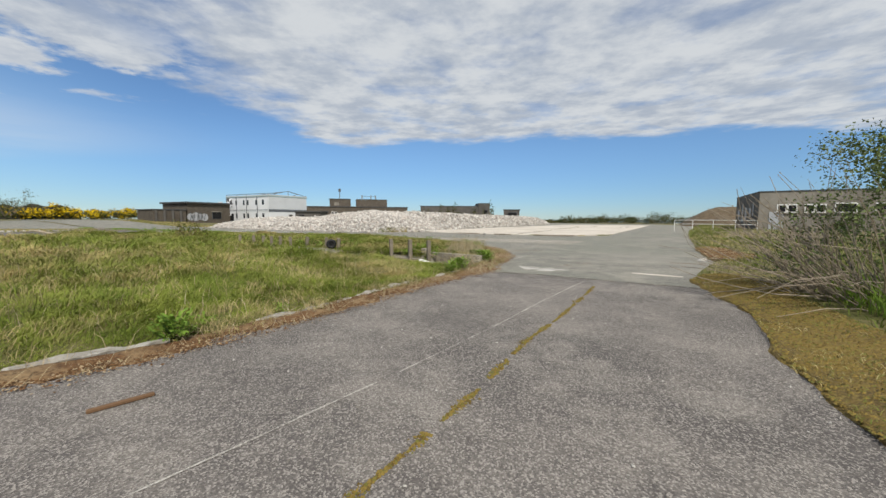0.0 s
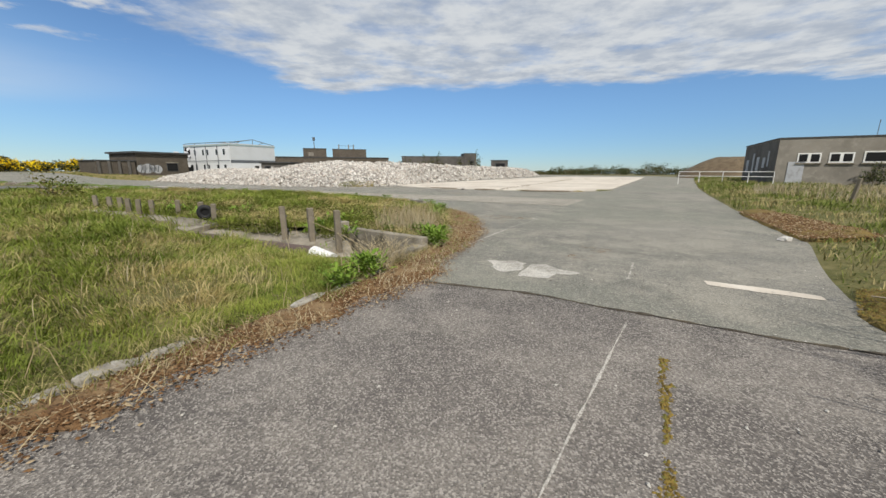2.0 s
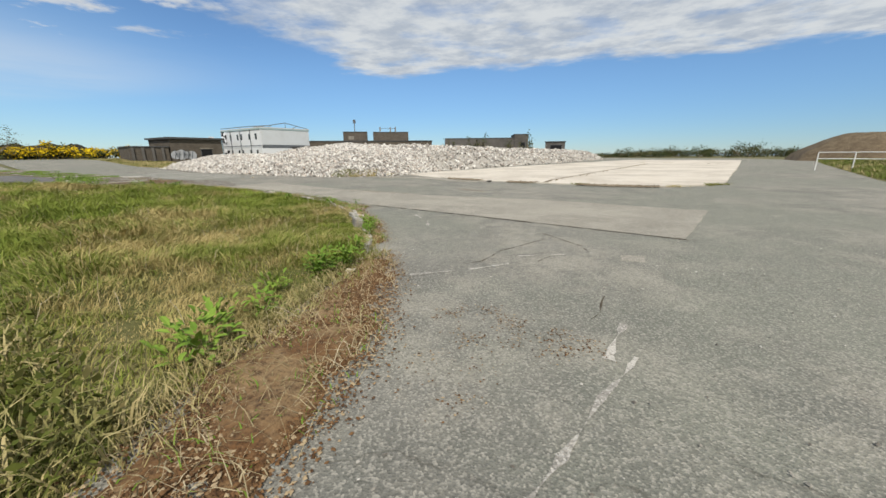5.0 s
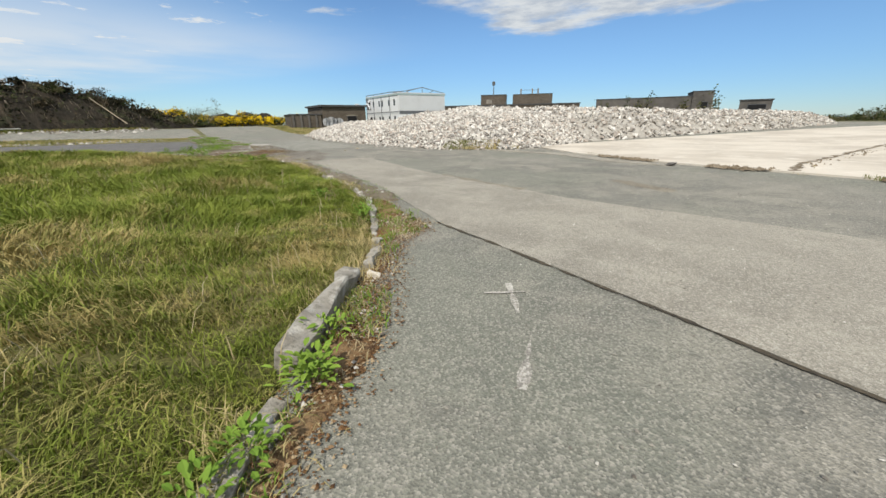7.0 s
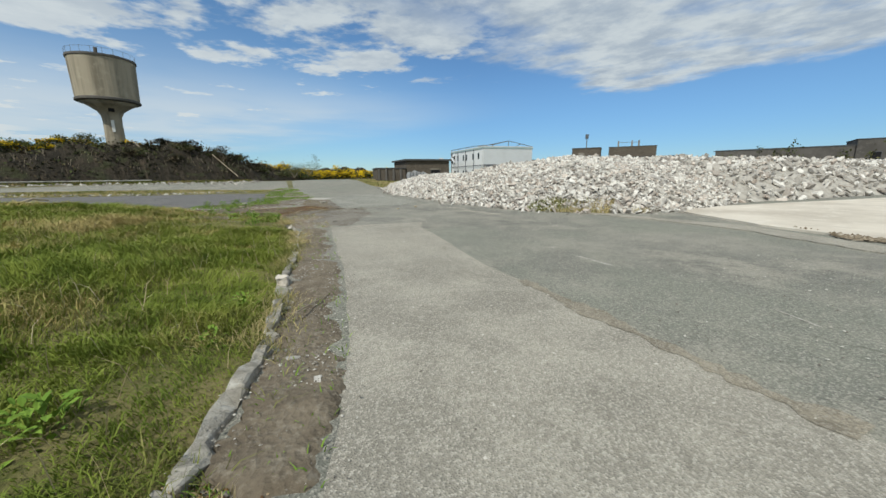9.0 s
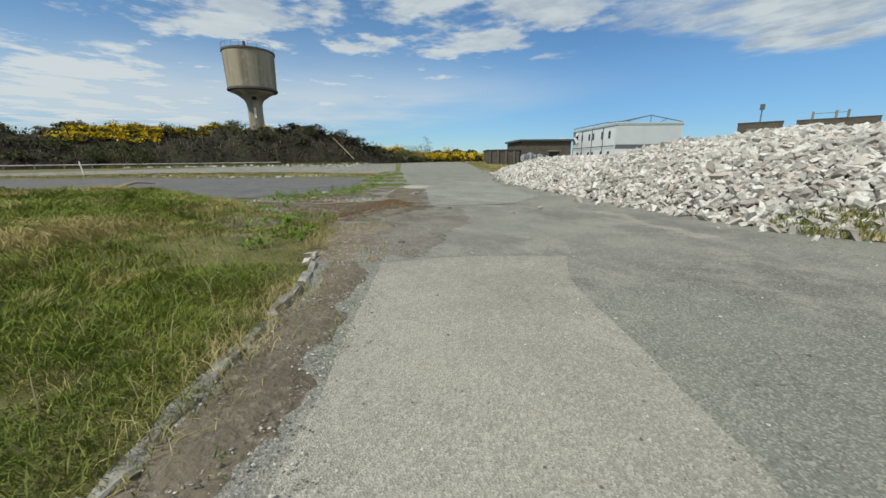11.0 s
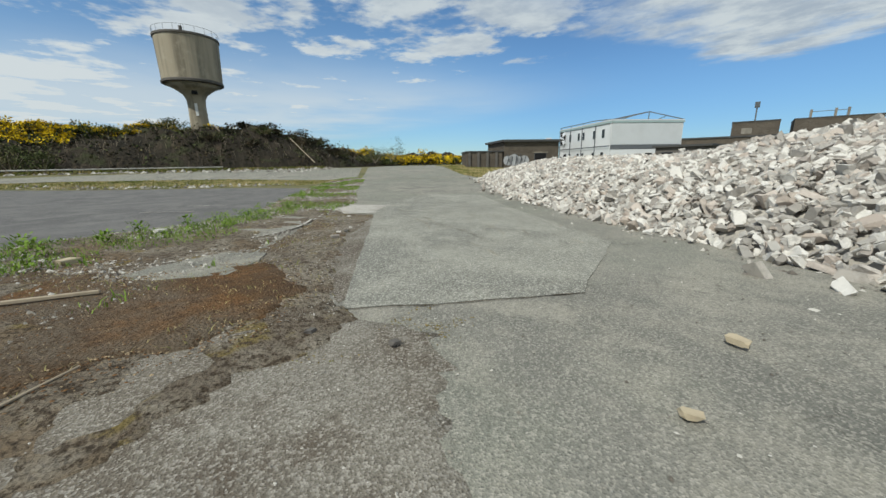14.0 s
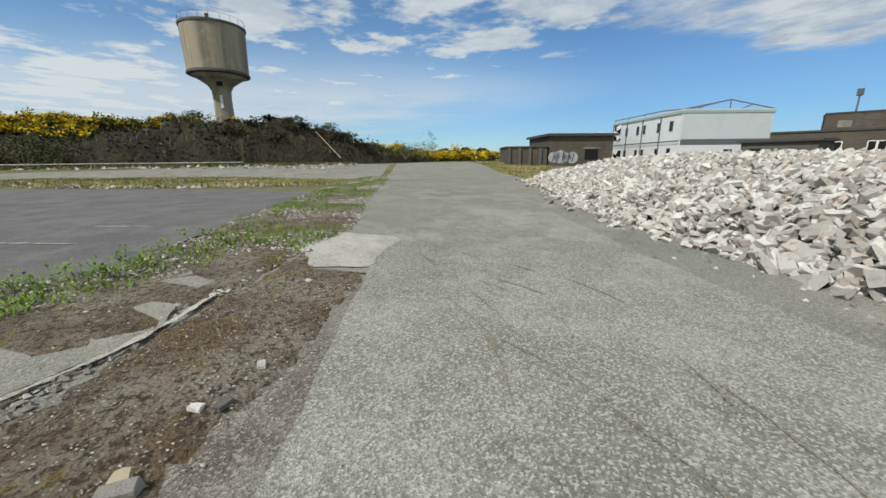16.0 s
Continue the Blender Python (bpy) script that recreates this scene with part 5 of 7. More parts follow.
for a, b in (((0, -D, H + 0.12), (0, -D / 2, H + 0.95)), ((0, 0, H + 0.12), (0, -D / 2, H + 0.95)), ((0, -D / 2, H + 0.95), (5, -D / 2, H + 0.8)), ((0, -D / 2, H + 0.1), (0, -D / 2, H + 0.95)),
             ((3.2, 0, H + 0.35), (13.4, 0, H + 0.35)), ((0, 0, H + 0.12), (3.2, 0, H + 0.35)), ((5, -D / 2, H + 0.8), (3.2, 0, H + 0.35)), ((0, -2.2, H + 0.55), (2.0, -2.2, H + 0.12)), ((0, -6.6, H + 0.55), (2.0, -6.6, H + 0.12)),
             ((13.4, 0, H + 0.35), (13.4, 0, H)), ((10, 0, H + 0.35), (10, 0, H)), ((6.6, 0, H + 0.35), (6.6, 0, H))):
    part("roof_strut", rodded(a, b, 0.055, seg=6), M_steel, white)


def building(name, corner, along, depth, height, mat, label, category="building", roof=0.18, over=0.12):
    """A plain flat-roofed block: corner and the other end of its front, seen from the road with the front on its left-to-right line."""
    a, b = Vector((*corner, 0)), Vector((*along, 0))
    d = (b - a).normalized()
    n = Vector((d.y, -d.x, 0))
    m = Matrix(((d.x, n.x, 0, a.x), (d.y, n.y, 0, a.y), (0, 0, 1, 0), (0, 0, 0, 1)))
    t = thing(name, m, label, category)
    ln = (b - a).length
    part("wall", boxed(0, -depth, -0.3, ln, 0, height), mat, t)
    if roof:
        part("roof", boxed(-over, -depth - over, height, ln + over, over, height + roof), M_felt, t, "dark flat roof edge")
    return t, ln


def opening(t, x0, x1, z0, z1, framed=True, mullions=1, mat=None):
    """A window or doorway in the front of a block."""
    o = part("window" if framed else "doorway", boxed(x0, 0.004, z0, x1, 0.05, z1), M_frame if framed else M_trim, t)
    g = 0.10 if framed else 0.05
    n = mullions + 1
    for k in range(n):
        u0, u1 = x0 + (x1 - x0) * k / n + g, x0 + (x1 - x0) * (k + 1) / n - g
        part("pane", boxed(u0, 0.052, z0 + g, u1, 0.062, z1 - g), mat or M_void, o)
    return o


# rendered block by the right-hand road
rb, ln = building("service_block", (28.65, 36.2), (55.0, 23.85), 12.1, 3.75, M_render, "long single-storey grey-brown rendered block with white windows", roof=0.1, over=0.05)
for x0, x1, z0, z1, mu in ((1.25, 2.65, 1.85, 2.62, 1), (3.1, 4.5, 1.85, 2.62, 1), (5.0, 6.4, 1.85, 2.7, 0), (7.4, 8.8, 1.85, 2.65, 1), (9.6, 11.0, 1.85, 2.65, 1), (12, 13.4, 1.85, 2.65, 1)):
    opening(rb, x0, x1, z0, z1, True, mu)
    part("window_ledge", boxed(x0 - 0.08, 0.004, z0 - 0.1, x1 + 0.08, 0.12, z0), M_conc, rb)
# thin darker panel paints the shade of the wall turned from the sun
part("shaded_side_face", boxed(-0.02, -12.0, 0, -0.004, -0.05, 3.7), M_render2, rb, "rendered side wall, its shade put into a darker colour")
for y0, y1, z0, z1 in ((-2.6, -2.2, 1.6, 2.9), (-4.2, -3.4, 1.5, 2.4), (-6.4, -5.5, 1.2, 2.5), (-8.0, -7.4, 1.0, 2.9), (-10.6, -9.6, 1.2, 2.3)):
    part("side_window", boxed(-0.05, y0, z0, -0.022, y1, z1), M_graf, rb, "boarded opening")
part("door_panel", boxed(0.75, 0.004, 0.0, 1.75, 0.05, 1.95), M_graf, rb, "pale boarded-up doorway")
part("aerial", rodded((6.5, -3, 3.8), (6.5, -3, 5.2), 0.025, seg=6), M_steel, rb)

# broken fence remnant beside the thicket
fr = thing("fence_remnant", pose(9.3, 7.7, 0.02, 0, 0, -38), "weathered grey fence post with a broken rail, leaning by the thicket", "fence")
part("post", boxed(-0.05, -0.05, -0.2, 0.05, 0.05, 0.98, 0.012), M_post, fr)
part("rail", boxed(-0.06, -0.075, 0.82, 0.62, -0.052, 0.94, 0.006), M_wood, fr)
part("brace", rodded((0.45, -0.06, -0.1), (0.38, -0.06, 0.86), 0.025, 0.02, 6), M_wood, fr)

# graffiti block at the end of the yard
gb, ln = building("pump_house", (-48.2, 58.8), (-45.4, 65.9), 8.0, 3.75, M_brick, "low brown brick block with graffiti and overhanging flat roof", roof=0.28, over=0.35)
for gx0, gz0, gx1, gz1 in ((-0.3, 0.7, 0.5, 2.0), (0.6, 0.6, 1.3, 2.2), (1.4, 0.8, 2.0, 1.9), (2.1, 0.6, 2.7, 2.0)):
    part("spray_paint", rodded(((gx0 + gx1) / 2 + 0.4, 0.004, (gz0 + gz1) / 2), ((gx0 + gx1) / 2 + 0.4, 0.012, (gz0 + gz1) / 2), (gz1 - gz0) / 2, seg=9), M_graf, gb, "pale grey spray paint")
for k in range(9):
    u = 0.35 + k * 0.30
    part("spray_line", rodded((u, 0.02, 0.8 + 0.5 * (k % 2)), (u + 0.22 * (-1) ** k, 0.02, 1.5 + 0.35 * ((k * 2) % 3)), 0.045, seg=6), M_trim, gb, "dark spray-painted outline")
opening(gb, 4.2, 5.9, 1.0, 2.3, False, 0)
part("lintel", boxed(4.0, 0.004, 2.3, 6.1, 0.08, 2.45), M_conc, gb)
part("vent", boxed(6.6, -2, 4.0, 7.2, -1.5, 4.3), M_white, gb)
gl, ln = building("store", (-50.6, 54.4), (-48.35, 58.6), 7.0, 2.5, M_brick, "low dark brick store beside the graffiti block", roof=0.15)
for k in range(4):
    part("pier", boxed(0.2 + k * 1.2, 0.004, 0, 0.5 + k * 1.2, 0.22, 2.45), M_render2, gl)

annex, ln = building("shed", (-32.0, 65.6), (-27.2, 66.2), 4.0, 2.35, M_render2, "low dark flat-roofed shed beside the white block", roof=0.2, over=0.25)
opening(annex, 0.6, 1.7, 0.1, 1.9, False, 0)

# brick boiler house behind the heap
bh, ln = building("boiler_house", (-44.5, 88.5), (-17.0, 98.6), 10, 4.1, M_brick, "long low brown brick boiler house", roof=0.22)
for k in range(7):
    opening(bh, 2 + k * 3.6, 3.6 + k * 3.6, 1.6, 2.9, True, 1)
tw1, _ = building("stair_tower", (-36.6, 92.6), (-31.6, 94.6), 5.0, 6.2, M_brick, "square brick stair tower with a floodlight mast", roof=0.18, over=0.05)
part("mast", rodded((2.6, -1.5, 6.0), (2.6, -1.5, 8.5), 0.09, seg=8), M_steel, tw1)
part("floodlight", boxed(2.3, -1.75, 8.3, 2.9, -1.3, 9.1, 0.03), M_trim, tw1)
part("pallor_panel", boxed(1.2, 0.004, 4.6, 2.4, 0.02, 5.4), M_render, tw1, "pale patch on brick")
tw2, _ = building("tank_house", (-30.2, 95.0), (-22.5, 97.8), 7.0, 6.2, M_brick, "square brown brick tank house with vent pipes", roof=0.12, over=0.04)
for vx in (1.6, 4.0, 5.2):
    part("vent_pipe", rodded((vx, -2, 6.2), (vx, -2, 7.5), 0.14, seg=8), M_render, tw2)
part("handrail", rodded((1.6, -2, 7.2), (5.2, -2, 7.2), 0.04, seg=6), M_steel, tw2)

# bunkers on the horizon
bk, _ = building("bunker", (-11.8, 89.0), (2.4, 90.3), 9, 4.2, M_render2, "long dark concrete bunker, ivy on its wall", roof=0.15, over=0.05)
bk2, _ = building("bunker_tower", (2.45, 90.0), (5.2, 90.4), 6, 4.9, M_render2, "taller concrete end block of the bunker", roof=0.12, over=0.05)
opening(bk2, 1.2, 2.2, 2.3, 3.4, False, 0)
opening(bk, 1.0, 2.0, 1.8, 2.8, False, 0)
bk3, _ = building("hut", (8.6, 90.3), (12.4, 90.0), 4, 3.35, M_render2, "small low concrete hut", roof=0.15)
opening(bk3, 1.0, 3.2, 1.9, 2.8, False, 0)

# ---- bank with gorse and heath ----
CREST = [(-64, -40, 5.3), (-67.5, -12, 5.3), (-70.6, 3.9, 5.2), (-72.1, 7.8, 5.2), (-73.6, 12.5, 5.4), (-75.2, 21.2, 6.2), (-75.6, 25.5, 6.6), (-75.6, 31.7, 6.8), (-76.2, 36.8, 5.8), (-78, 43.1, 4.2), (-84, 50.5, 3.2), (-94, 58.5, 2.9), (-108, 68, 3.6), (-112, 90, 4.2)]
FOOT = [(-55, -42), (-57.5, -12), (-59.5, 6), (-61.5, 14.5), (-63.6, 25), (-64.5, 31), (-66, 37), (-70, 44), (-77, 51), (-88, 59.5), (-102, 68.5), (-107, 90)]
cl, cz = [(a, b) for a, b, _ in CREST], [c for *_, c in CREST]


def bank_z(x, y):
    df, fxp, fyp = near_line(x, y, FOOT)
    dc, _, _ = near_line(x, y, cl)
    top = np.interp(np.asarray(y, float), [b for _, b, _ in CREST], cz)
    u = np.clip(df / (df + dc + 1e-6), 0, 1)
    west = np.asarray(x, float) < np.interp(y, [b for _, b in cl], [a for a, _ in cl])
    u = np.where(west, 1.0, u)
    s = 1 - (1 - u) ** 1.8
    return land_z(x, y) * (1 - s) + s * (top - 0.5 * west) + 0.62 * s * fbm(x, y, 0.45, 13) + 0.5 * np.minimum(4 * s * (1.2 - s), 1) * fbm(x, y, 1.7, 14)


BANK = FOOT + [(-140, 95), (-140, -42)]
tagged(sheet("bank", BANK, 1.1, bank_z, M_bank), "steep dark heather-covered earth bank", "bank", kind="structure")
u = rng.random(26000)
fo, cr = np.array(FOOT), np.array(cl)
t = rng.random(26000)
ys = rng.uniform(-38, 66, 26000)
xf = np.interp(ys, fo[:, 1], fo[:, 0])
xc = np.interp(ys, cr[:, 1], cr[:, 0])
bx = xf + (xc - xf) * (u * 1.25)
thin = (rng.random(26000) < 0.45) & (fbm(bx, ys * 2.2, 0.5, 63) > -0.35)
bx, ys, u = bx[thin], ys[thin], u[thin]
bz = bank_z(bx, ys)
pts = np.stack([bx, ys, bz + np.abs(rng.normal(0, 0.28, len(bx)))], 1)
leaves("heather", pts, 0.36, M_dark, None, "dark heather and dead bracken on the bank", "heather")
sel = rng.random(len(bx)) < 0.22
leaves("bramble", pts[sel] + rng.normal(0, 0.25, (sel.sum(), 3)), 0.34, M_dull, None, "dull green bramble over the bank", "bramble")
n = 1000
yy = rng.uniform(-30, 60, n)
xx = np.interp(yy, fo[:, 1], fo[:, 0]) + (np.interp(yy, cr[:, 1], cr[:, 0]) - np.interp(yy, fo[:, 1], fo[:, 0])) * rng.uniform(0.15, 1.0, n)
blades("dead_bracken", xx, yy, bank_z(xx, yy), 1.1, 0.035, M_twig, "grey dead bracken stems on the bank", "bracken", 0.7)


def shrub(name, x, y, z, rx, ry, rz, mat, label, category, count, leaf, group="", stems=7, up=0.3, flower=None):
    """A shrub with woody stems and a crown of clumped sprigs."""
    t = thing(name, pose(x, y, z), label, category, group)
    r = np.random.default_rng(int(abs(x * 31 + y * 17)) + 3)
    bm = bmesh.new()
    for k in range(stems):
        a = r.uniform(0, 2 * np.pi)
        rod(bm, (0, 0, -0.1), (math.cos(a) * rx * 0.6, math.sin(a) * ry * 0.6, rz * r.uniform(0.55, 0.95)), 0.02 + rz * 0.012, 0.006, 5)
    part("stems", bm, M_twig, t)
    k = max(8, count // 45)
    cen = r.normal(0, 0.45, (k, 3)) * (rx, ry, rz * 0.5) + (0, 0, rz * 0.55)
    p = cen[r.integers(0, k, count)] + r.normal(0, 0.17, (count, 3)) * (rx, ry, rz * 0.8)
    p[:, 2] = np.abs(p[:, 2])
    leaves("crown", p, leaf, mat, t, up=up)
    if flower:
        q = cen[r.integers(0, k, count)] + r.normal(0, 0.18, (count, 3)) * (rx, ry, rz * 0.8) + (0, 0, rz * 0.12)
        q[:, 2] = np.abs(q[:, 2])
        leaves("blossom", q, leaf * 1.05, flower, t, "bright yellow gorse blossom")
    return t


rg = random.Random(11)
for i in range(78):
    y = rg.uniform(3.5, 26.5)
    f = rg.uniform(0.74, 0.98) if i % 4 else rg.uniform(0.55, 0.75)
    if f < 0.74 and y > 15 or 17 < y < 27 and f < 0.86:
        continue
    x = float(np.interp(y, fo[:, 1], fo[:, 0]) * (1 - f) + np.interp(y, cr[:, 1], cr[:, 0]) * f)
    if float(fbm(x, y, 0.55, 57)) < -0.25:
        continue
    s = rg.uniform(0.7, 1.3)
    shrub("gorse", x, y, float(bank_z(np.array([x]), np.array([y]))[0]) - 0.35, s * 1.3, s * 1.6, s * 0.85, M_dull, "gorse bush in full yellow flower on the bank", "gorse", 420, 0.24, "gorse on the bank", 5, flower=M_gorse if rg.random() < 0.85 else None)
for i in range(40):
    y = rg.uniform(-22, 24)
    f = rg.uniform(0.80, 1.05) if i % 3 else rg.uniform(0.05, 0.6)
    if f < 0.7 and y > 12:
        continue
    x = float(np.interp(y, fo[:, 1], fo[:, 0]) * (1 - f) + np.interp(y, cr[:, 1], cr[:, 0]) * f)
    s = rg.uniform(0.7, 1.3)
    shrub("scrub_bush", x, y, float(bank_z(np.array([x]), np.array([y]))[0]) - 0.25, s * 1.5, s * 1.6, s * 1.0, M_bram if i % 3 else M_dull, "olive green scrub bush on the bank", "shrub", 480, 0.22, "scrub on the bank", 6)
for i in range(30):
    u = i / 29
    x, y = -89.5 + 13 * u + rg.uniform(-2.5, 2.5), 47.5 + 28 * u + rg.uniform(-1.0, 1.0)
    s = rg.uniform(1.0, 1.45)
    shrub("gorse", x, y, float(land_z(x, y)) + (1.6 if y < 53 else 0.2), s * 2.0, s * 2.0, s * 1.35, M_dull, "gorse bush in yellow flower along the far heath", "gorse", 520, 0.32, "gorse along the heath", 5, flower=M_gorse if rg.random() < 0.7 else None)
for i in range(24):
    y = rg.uniform(24, 49)
    f = rg.uniform(0.3, 1.0)
    x = float(np.interp(y, fo[:, 1], fo[:, 0]) * (1 - f) + np.interp(y, cr[:, 1], cr[:, 0]) * f)
    s = rg.uniform(0.8, 1.4)
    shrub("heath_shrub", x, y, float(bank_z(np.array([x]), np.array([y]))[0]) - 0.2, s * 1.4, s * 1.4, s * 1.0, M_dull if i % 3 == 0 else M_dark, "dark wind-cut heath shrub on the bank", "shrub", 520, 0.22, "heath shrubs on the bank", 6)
for x, y, s in ((-60.5, 9.0, 1.5), (-61.2, 11.0, 1.2), (-60.8, 6.5, 1.1), (-74.5, 21.0, 1.0), (-73.0, 14.5, 0.9), (-78, 55, 2.0), (-70.5, 49, 1.4)):
    shrub("willow_shrub", x, y, float(bank_z(np.array([x]), np.array([y]))[0]) - 0.1, s * 1.6, s * 1.6, s * 1.5, M_dull, "grey-green shrub on the bank", "shrub", 900, 0.2, "shrubs on the bank", 8)
for (x0, y0, z0), (x1, y1, z1) in (((-69.4, 29.2, 2.8), (-73.4, 25.9, 7.2)), ((-66.8, 38.2, 1.6), (-70.0, 35.6, 5.2)), ((-67.5, 30.5, 1.8), (-70.2, 28.6, 4.2))):
    tagged(obj("leaning_pole", rodded((x0, y0, z0), (x1, y1, z1), 0.085, 0.06, 8), M_wood), "bleached wooden pole fallen against the bank", "pole", "fallen poles")

# white barrier rail along the foot of the bank
rail = thing("barrier", pose(0, 0, 0), "low white barrier rail at the foot of the bank", "barrier")
RAILS = [(-56.5, -12), (-57.0, -2), (-57.6, 7.0), (-58.6, 12), (-60.3, 19), (-61.6, 26.4)]
for (xa, ya), (xb, yb) in zip(RAILS, RAILS[1:]):
    za, zb = float(land_z(xa, ya)), float(land_z(xb, yb))
    part("beam", rodded((xa, ya, za + 0.44), (xb, yb, zb + 0.44), 0.06, seg=6), M_line, rail)
    for k in range(4):
        u = k / 4
        part("stub_post", boxed(xa + (xb - xa) * u - 0.06, ya + (yb - ya) * u - 0.06, za - 0.1, xa + (xb - xa) * u + 0.06, ya + (yb - ya) * u + 0.06, za + 0.44), M_post, rail)
tagged(obj("marker_post", rodded((-46.5, 9.6, 0.0), (-46.6, 9.4, 1.45), 0.06, 0.05, 8), M_frame), "leaning white marker post by the car park", "post")

# rails and posts by the service block
rail2 = thing("railing", pose(0, 0, 0), "low white tubular railing in front of the service block", "railing")
RP = [(23.4, 40.4), (24.5, 39.1), (25.7, 37.8), (26.9, 36.5), (28.0, 35.3)]
for (xa, ya), (xb, yb) in zip(RP, RP[1:]):
    for zz in (0.75, 1.15):
        part("tube", rodded((xa, ya, zz), (xb, yb, zz), 0.028, seg=8), M_frame, rail2)
for x, y in RP:
    part("upright", rodded((x, y, 0), (x, y, 1.15), 0.032, seg=8), M_frame, rail2)
for k in range(9):
    x, y = 17.5 + k * 1.6 + rk.uniform(-0.3, 0.3), 17.8 - k * 0.55
    p = thing("stake", pose(x, y, 0.05, rk.uniform(-8, 8), rk.uniform(-8, 8), 20), "short weathered wooden stake on the verge", "stake", "stakes on the verge")
    part("shaft", boxed(-0.05, -0.05, -0.3, 0.05, 0.05, 0.95, 0.01), M_post, p)

for x, y, h in ((15.6, 14.9, 0.9), (15.3, 14.2, 0.9), (15.0, 13.6, 0.9), (14.5, 13.2, 0.95), (13.2, 11.7, 0.95), (11.9, 10.1, 1.0), (10.6, 8.6, 1.0), (9.7, 7.5, 1.05)):
    p = thing("stake", pose(x, y, 0.05, rk.uniform(-5, 5), rk.uniform(-5, 5), 20), "short weathered wooden stake on the verge", "stake", "stakes on the verge")
    part("shaft", boxed(-0.045, -0.045, -0.3, 0.045, 0.045, h, 0.01), M_post, p)

# heathy mound and tree line far off
tagged(sheet("mound", [(40, 70), (44, 80), (58, 78), (64, 68), (52, 62), (44, 64)], 1.2, lambda x, y: 3.6 * np.clip(near_line(x, y, [(40, 70), (44, 80), (58, 78), (64, 68), (52, 62), (44, 64)], True)[0] / 5, 0, 1) ** 0.7 - 0.1, M_soil), "brown earth mound behind the block", "mound", kind="structure")
rt = random.Random(23)
for i in range(34):
    u = i / 33
    x, y = 12 + 62 * u + rt.uniform(-2, 2), 124 - 18 * u + rt.uniform(-4, 4)
    s = (0.7 if u < 0.3 else 1.7) * rt.uniform(0.7, 1.35)
    shrub("hedge_shrub", x, y, -0.1, 3.2, 2.6, 1.15 * s, M_dull, "dull green wind-cut shrub on the skyline", "shrub", 900, 0.27, "shrubs on the skyline", 6)
for i in range(10):
    x, y = -11 + i * 1.8 + rt.uniform(-0.5, 0.5), 87.8 + rt.uniform(-0.4, 0.4)
    shrub("ivy_shrub", x, y, 0, 1.3, 0.8, rt.uniform(2.2, 4.6), M_dull, "ivy and scrub against the bunker wall", "shrub", 300, 0.3, "scrub by the bunker", 5)

# ---- grass, weeds, litter ----
LINE = KERB_A + KERB_B
LN = np.array(LINE + [(-10.3, 24.0), (-12.0, 23.2), (-15.0, 22.4), (-21.5, 18.9)])
seg = np.hypot(*np.diff(LN, axis=0).T)
n = 330000
pick = rng.choice(len(seg), n, p=seg / seg.sum())
uu = rng.random(n)[:, None]
base = LN[pick] + (LN[pick + 1] - LN[pick]) * uu
dirn = (LN[pick + 1] - LN[pick]) / seg[pick][:, None]
off = rng.exponential(1.5, n)
x, y = base[:, 0] - dirn[:, 1] * off, base[:, 1] + dirn[:, 0] * off
far_x, far_y = scatter(FIELD, 380000, 1)
fd, _, _ = near_line(far_x, far_y, LINE)
kf = rng.random(len(fd)) < np.clip(1.1 * np.exp(-(fd - 2) / 7), 0.22, 1)
x, y = np.concatenate([x, far_x[kf]]), np.concatenate([y, far_y[kf]])
CHANNEL = [(-9.4, 13.4), (-5.0, 11.45), (-1.8, 9.9), (-1.7, 10.8), (-4.4, 12.0), (-8.9, 14.0)]
keep = inside_poly(x, y, FIELD) & ~inside_poly(x, y, PIT) & (~inside_poly(x, y, CHANNEL) | (rng.random(len(x)) < 0.12))
x, y = x[keep], y[keep]
d, _, _ = near_line(x, y, LINE)
clump = fbm(x, y, 4.2, 21) + 0.6 * fbm(x, y, 9.0, 22)
keep = ((clump > -0.75) | (rng.random(len(x)) < 0.5)) & ((y < 21.6 + 0.6 * clump) | (x > -7.6) | (rng.random(len(x)) < 0.35))
x, y, d, clump = x[keep], y[keep], d[keep], clump[keep]
worn = np.clip((y - 20.6) / 2.0, 0, 1) * np.clip((-6.6 - x) / 1.6, 0, 1)
keep = rng.random(len(x)) > 0.80 * worn * (fbm(x, y, 1.6, 54) > -0.25)
x, y, d, clump, worn = x[keep], y[keep], d[keep], clump[keep], worn[keep]
tuft = np.clip(fbm(x, y, 2.3, 55) + 0.5 * fbm(x, y, 5.1, 56), -1, 1)
hgt = (1 - 0.45 * worn) * (1 + 0.45 * tuft) * np.clip(0.055 + 0.075 * np.clip(d / 2.0, 0, 1) + 0.035 * clump + 0.03 * fbm(x, y, 0.8, 15), 0.03, 0.4) * np.clip(1 + d / 10, 1, 1.8)
hgt = hgt * np.where(y < 9, 0.8, 1.0)
blades("grass", x, y, field_z(x, y), hgt, 0.0055 + 0.0017 * np.clip(d, 0, 14), M_grass, "green and straw-coloured meadow grass", "grass", 0.85, flow=0.5)
# drier, bleached drift of grass towards the old road
x, y = scatter([(-16, -4), (-3.6, -1.8), (-1.3, 1.6), (0.3, 3.9), (1.6, 6.8), (1.9, 7.8), (-1.5, 9.3), (-9, 12.8), (-20, 13)], 85000, 59)
keep = fbm(x, y, 1.3, 60) + 0.6 * fbm(x, y, 3.1, 61) > -0.55
x, y = x[keep], y[keep]
blades("dry_grass", x, y, field_z(x, y), 0.15, 0.0085, M_rough, "bleached golden grass through the meadow", "grass", 0.8, flow=0.6)
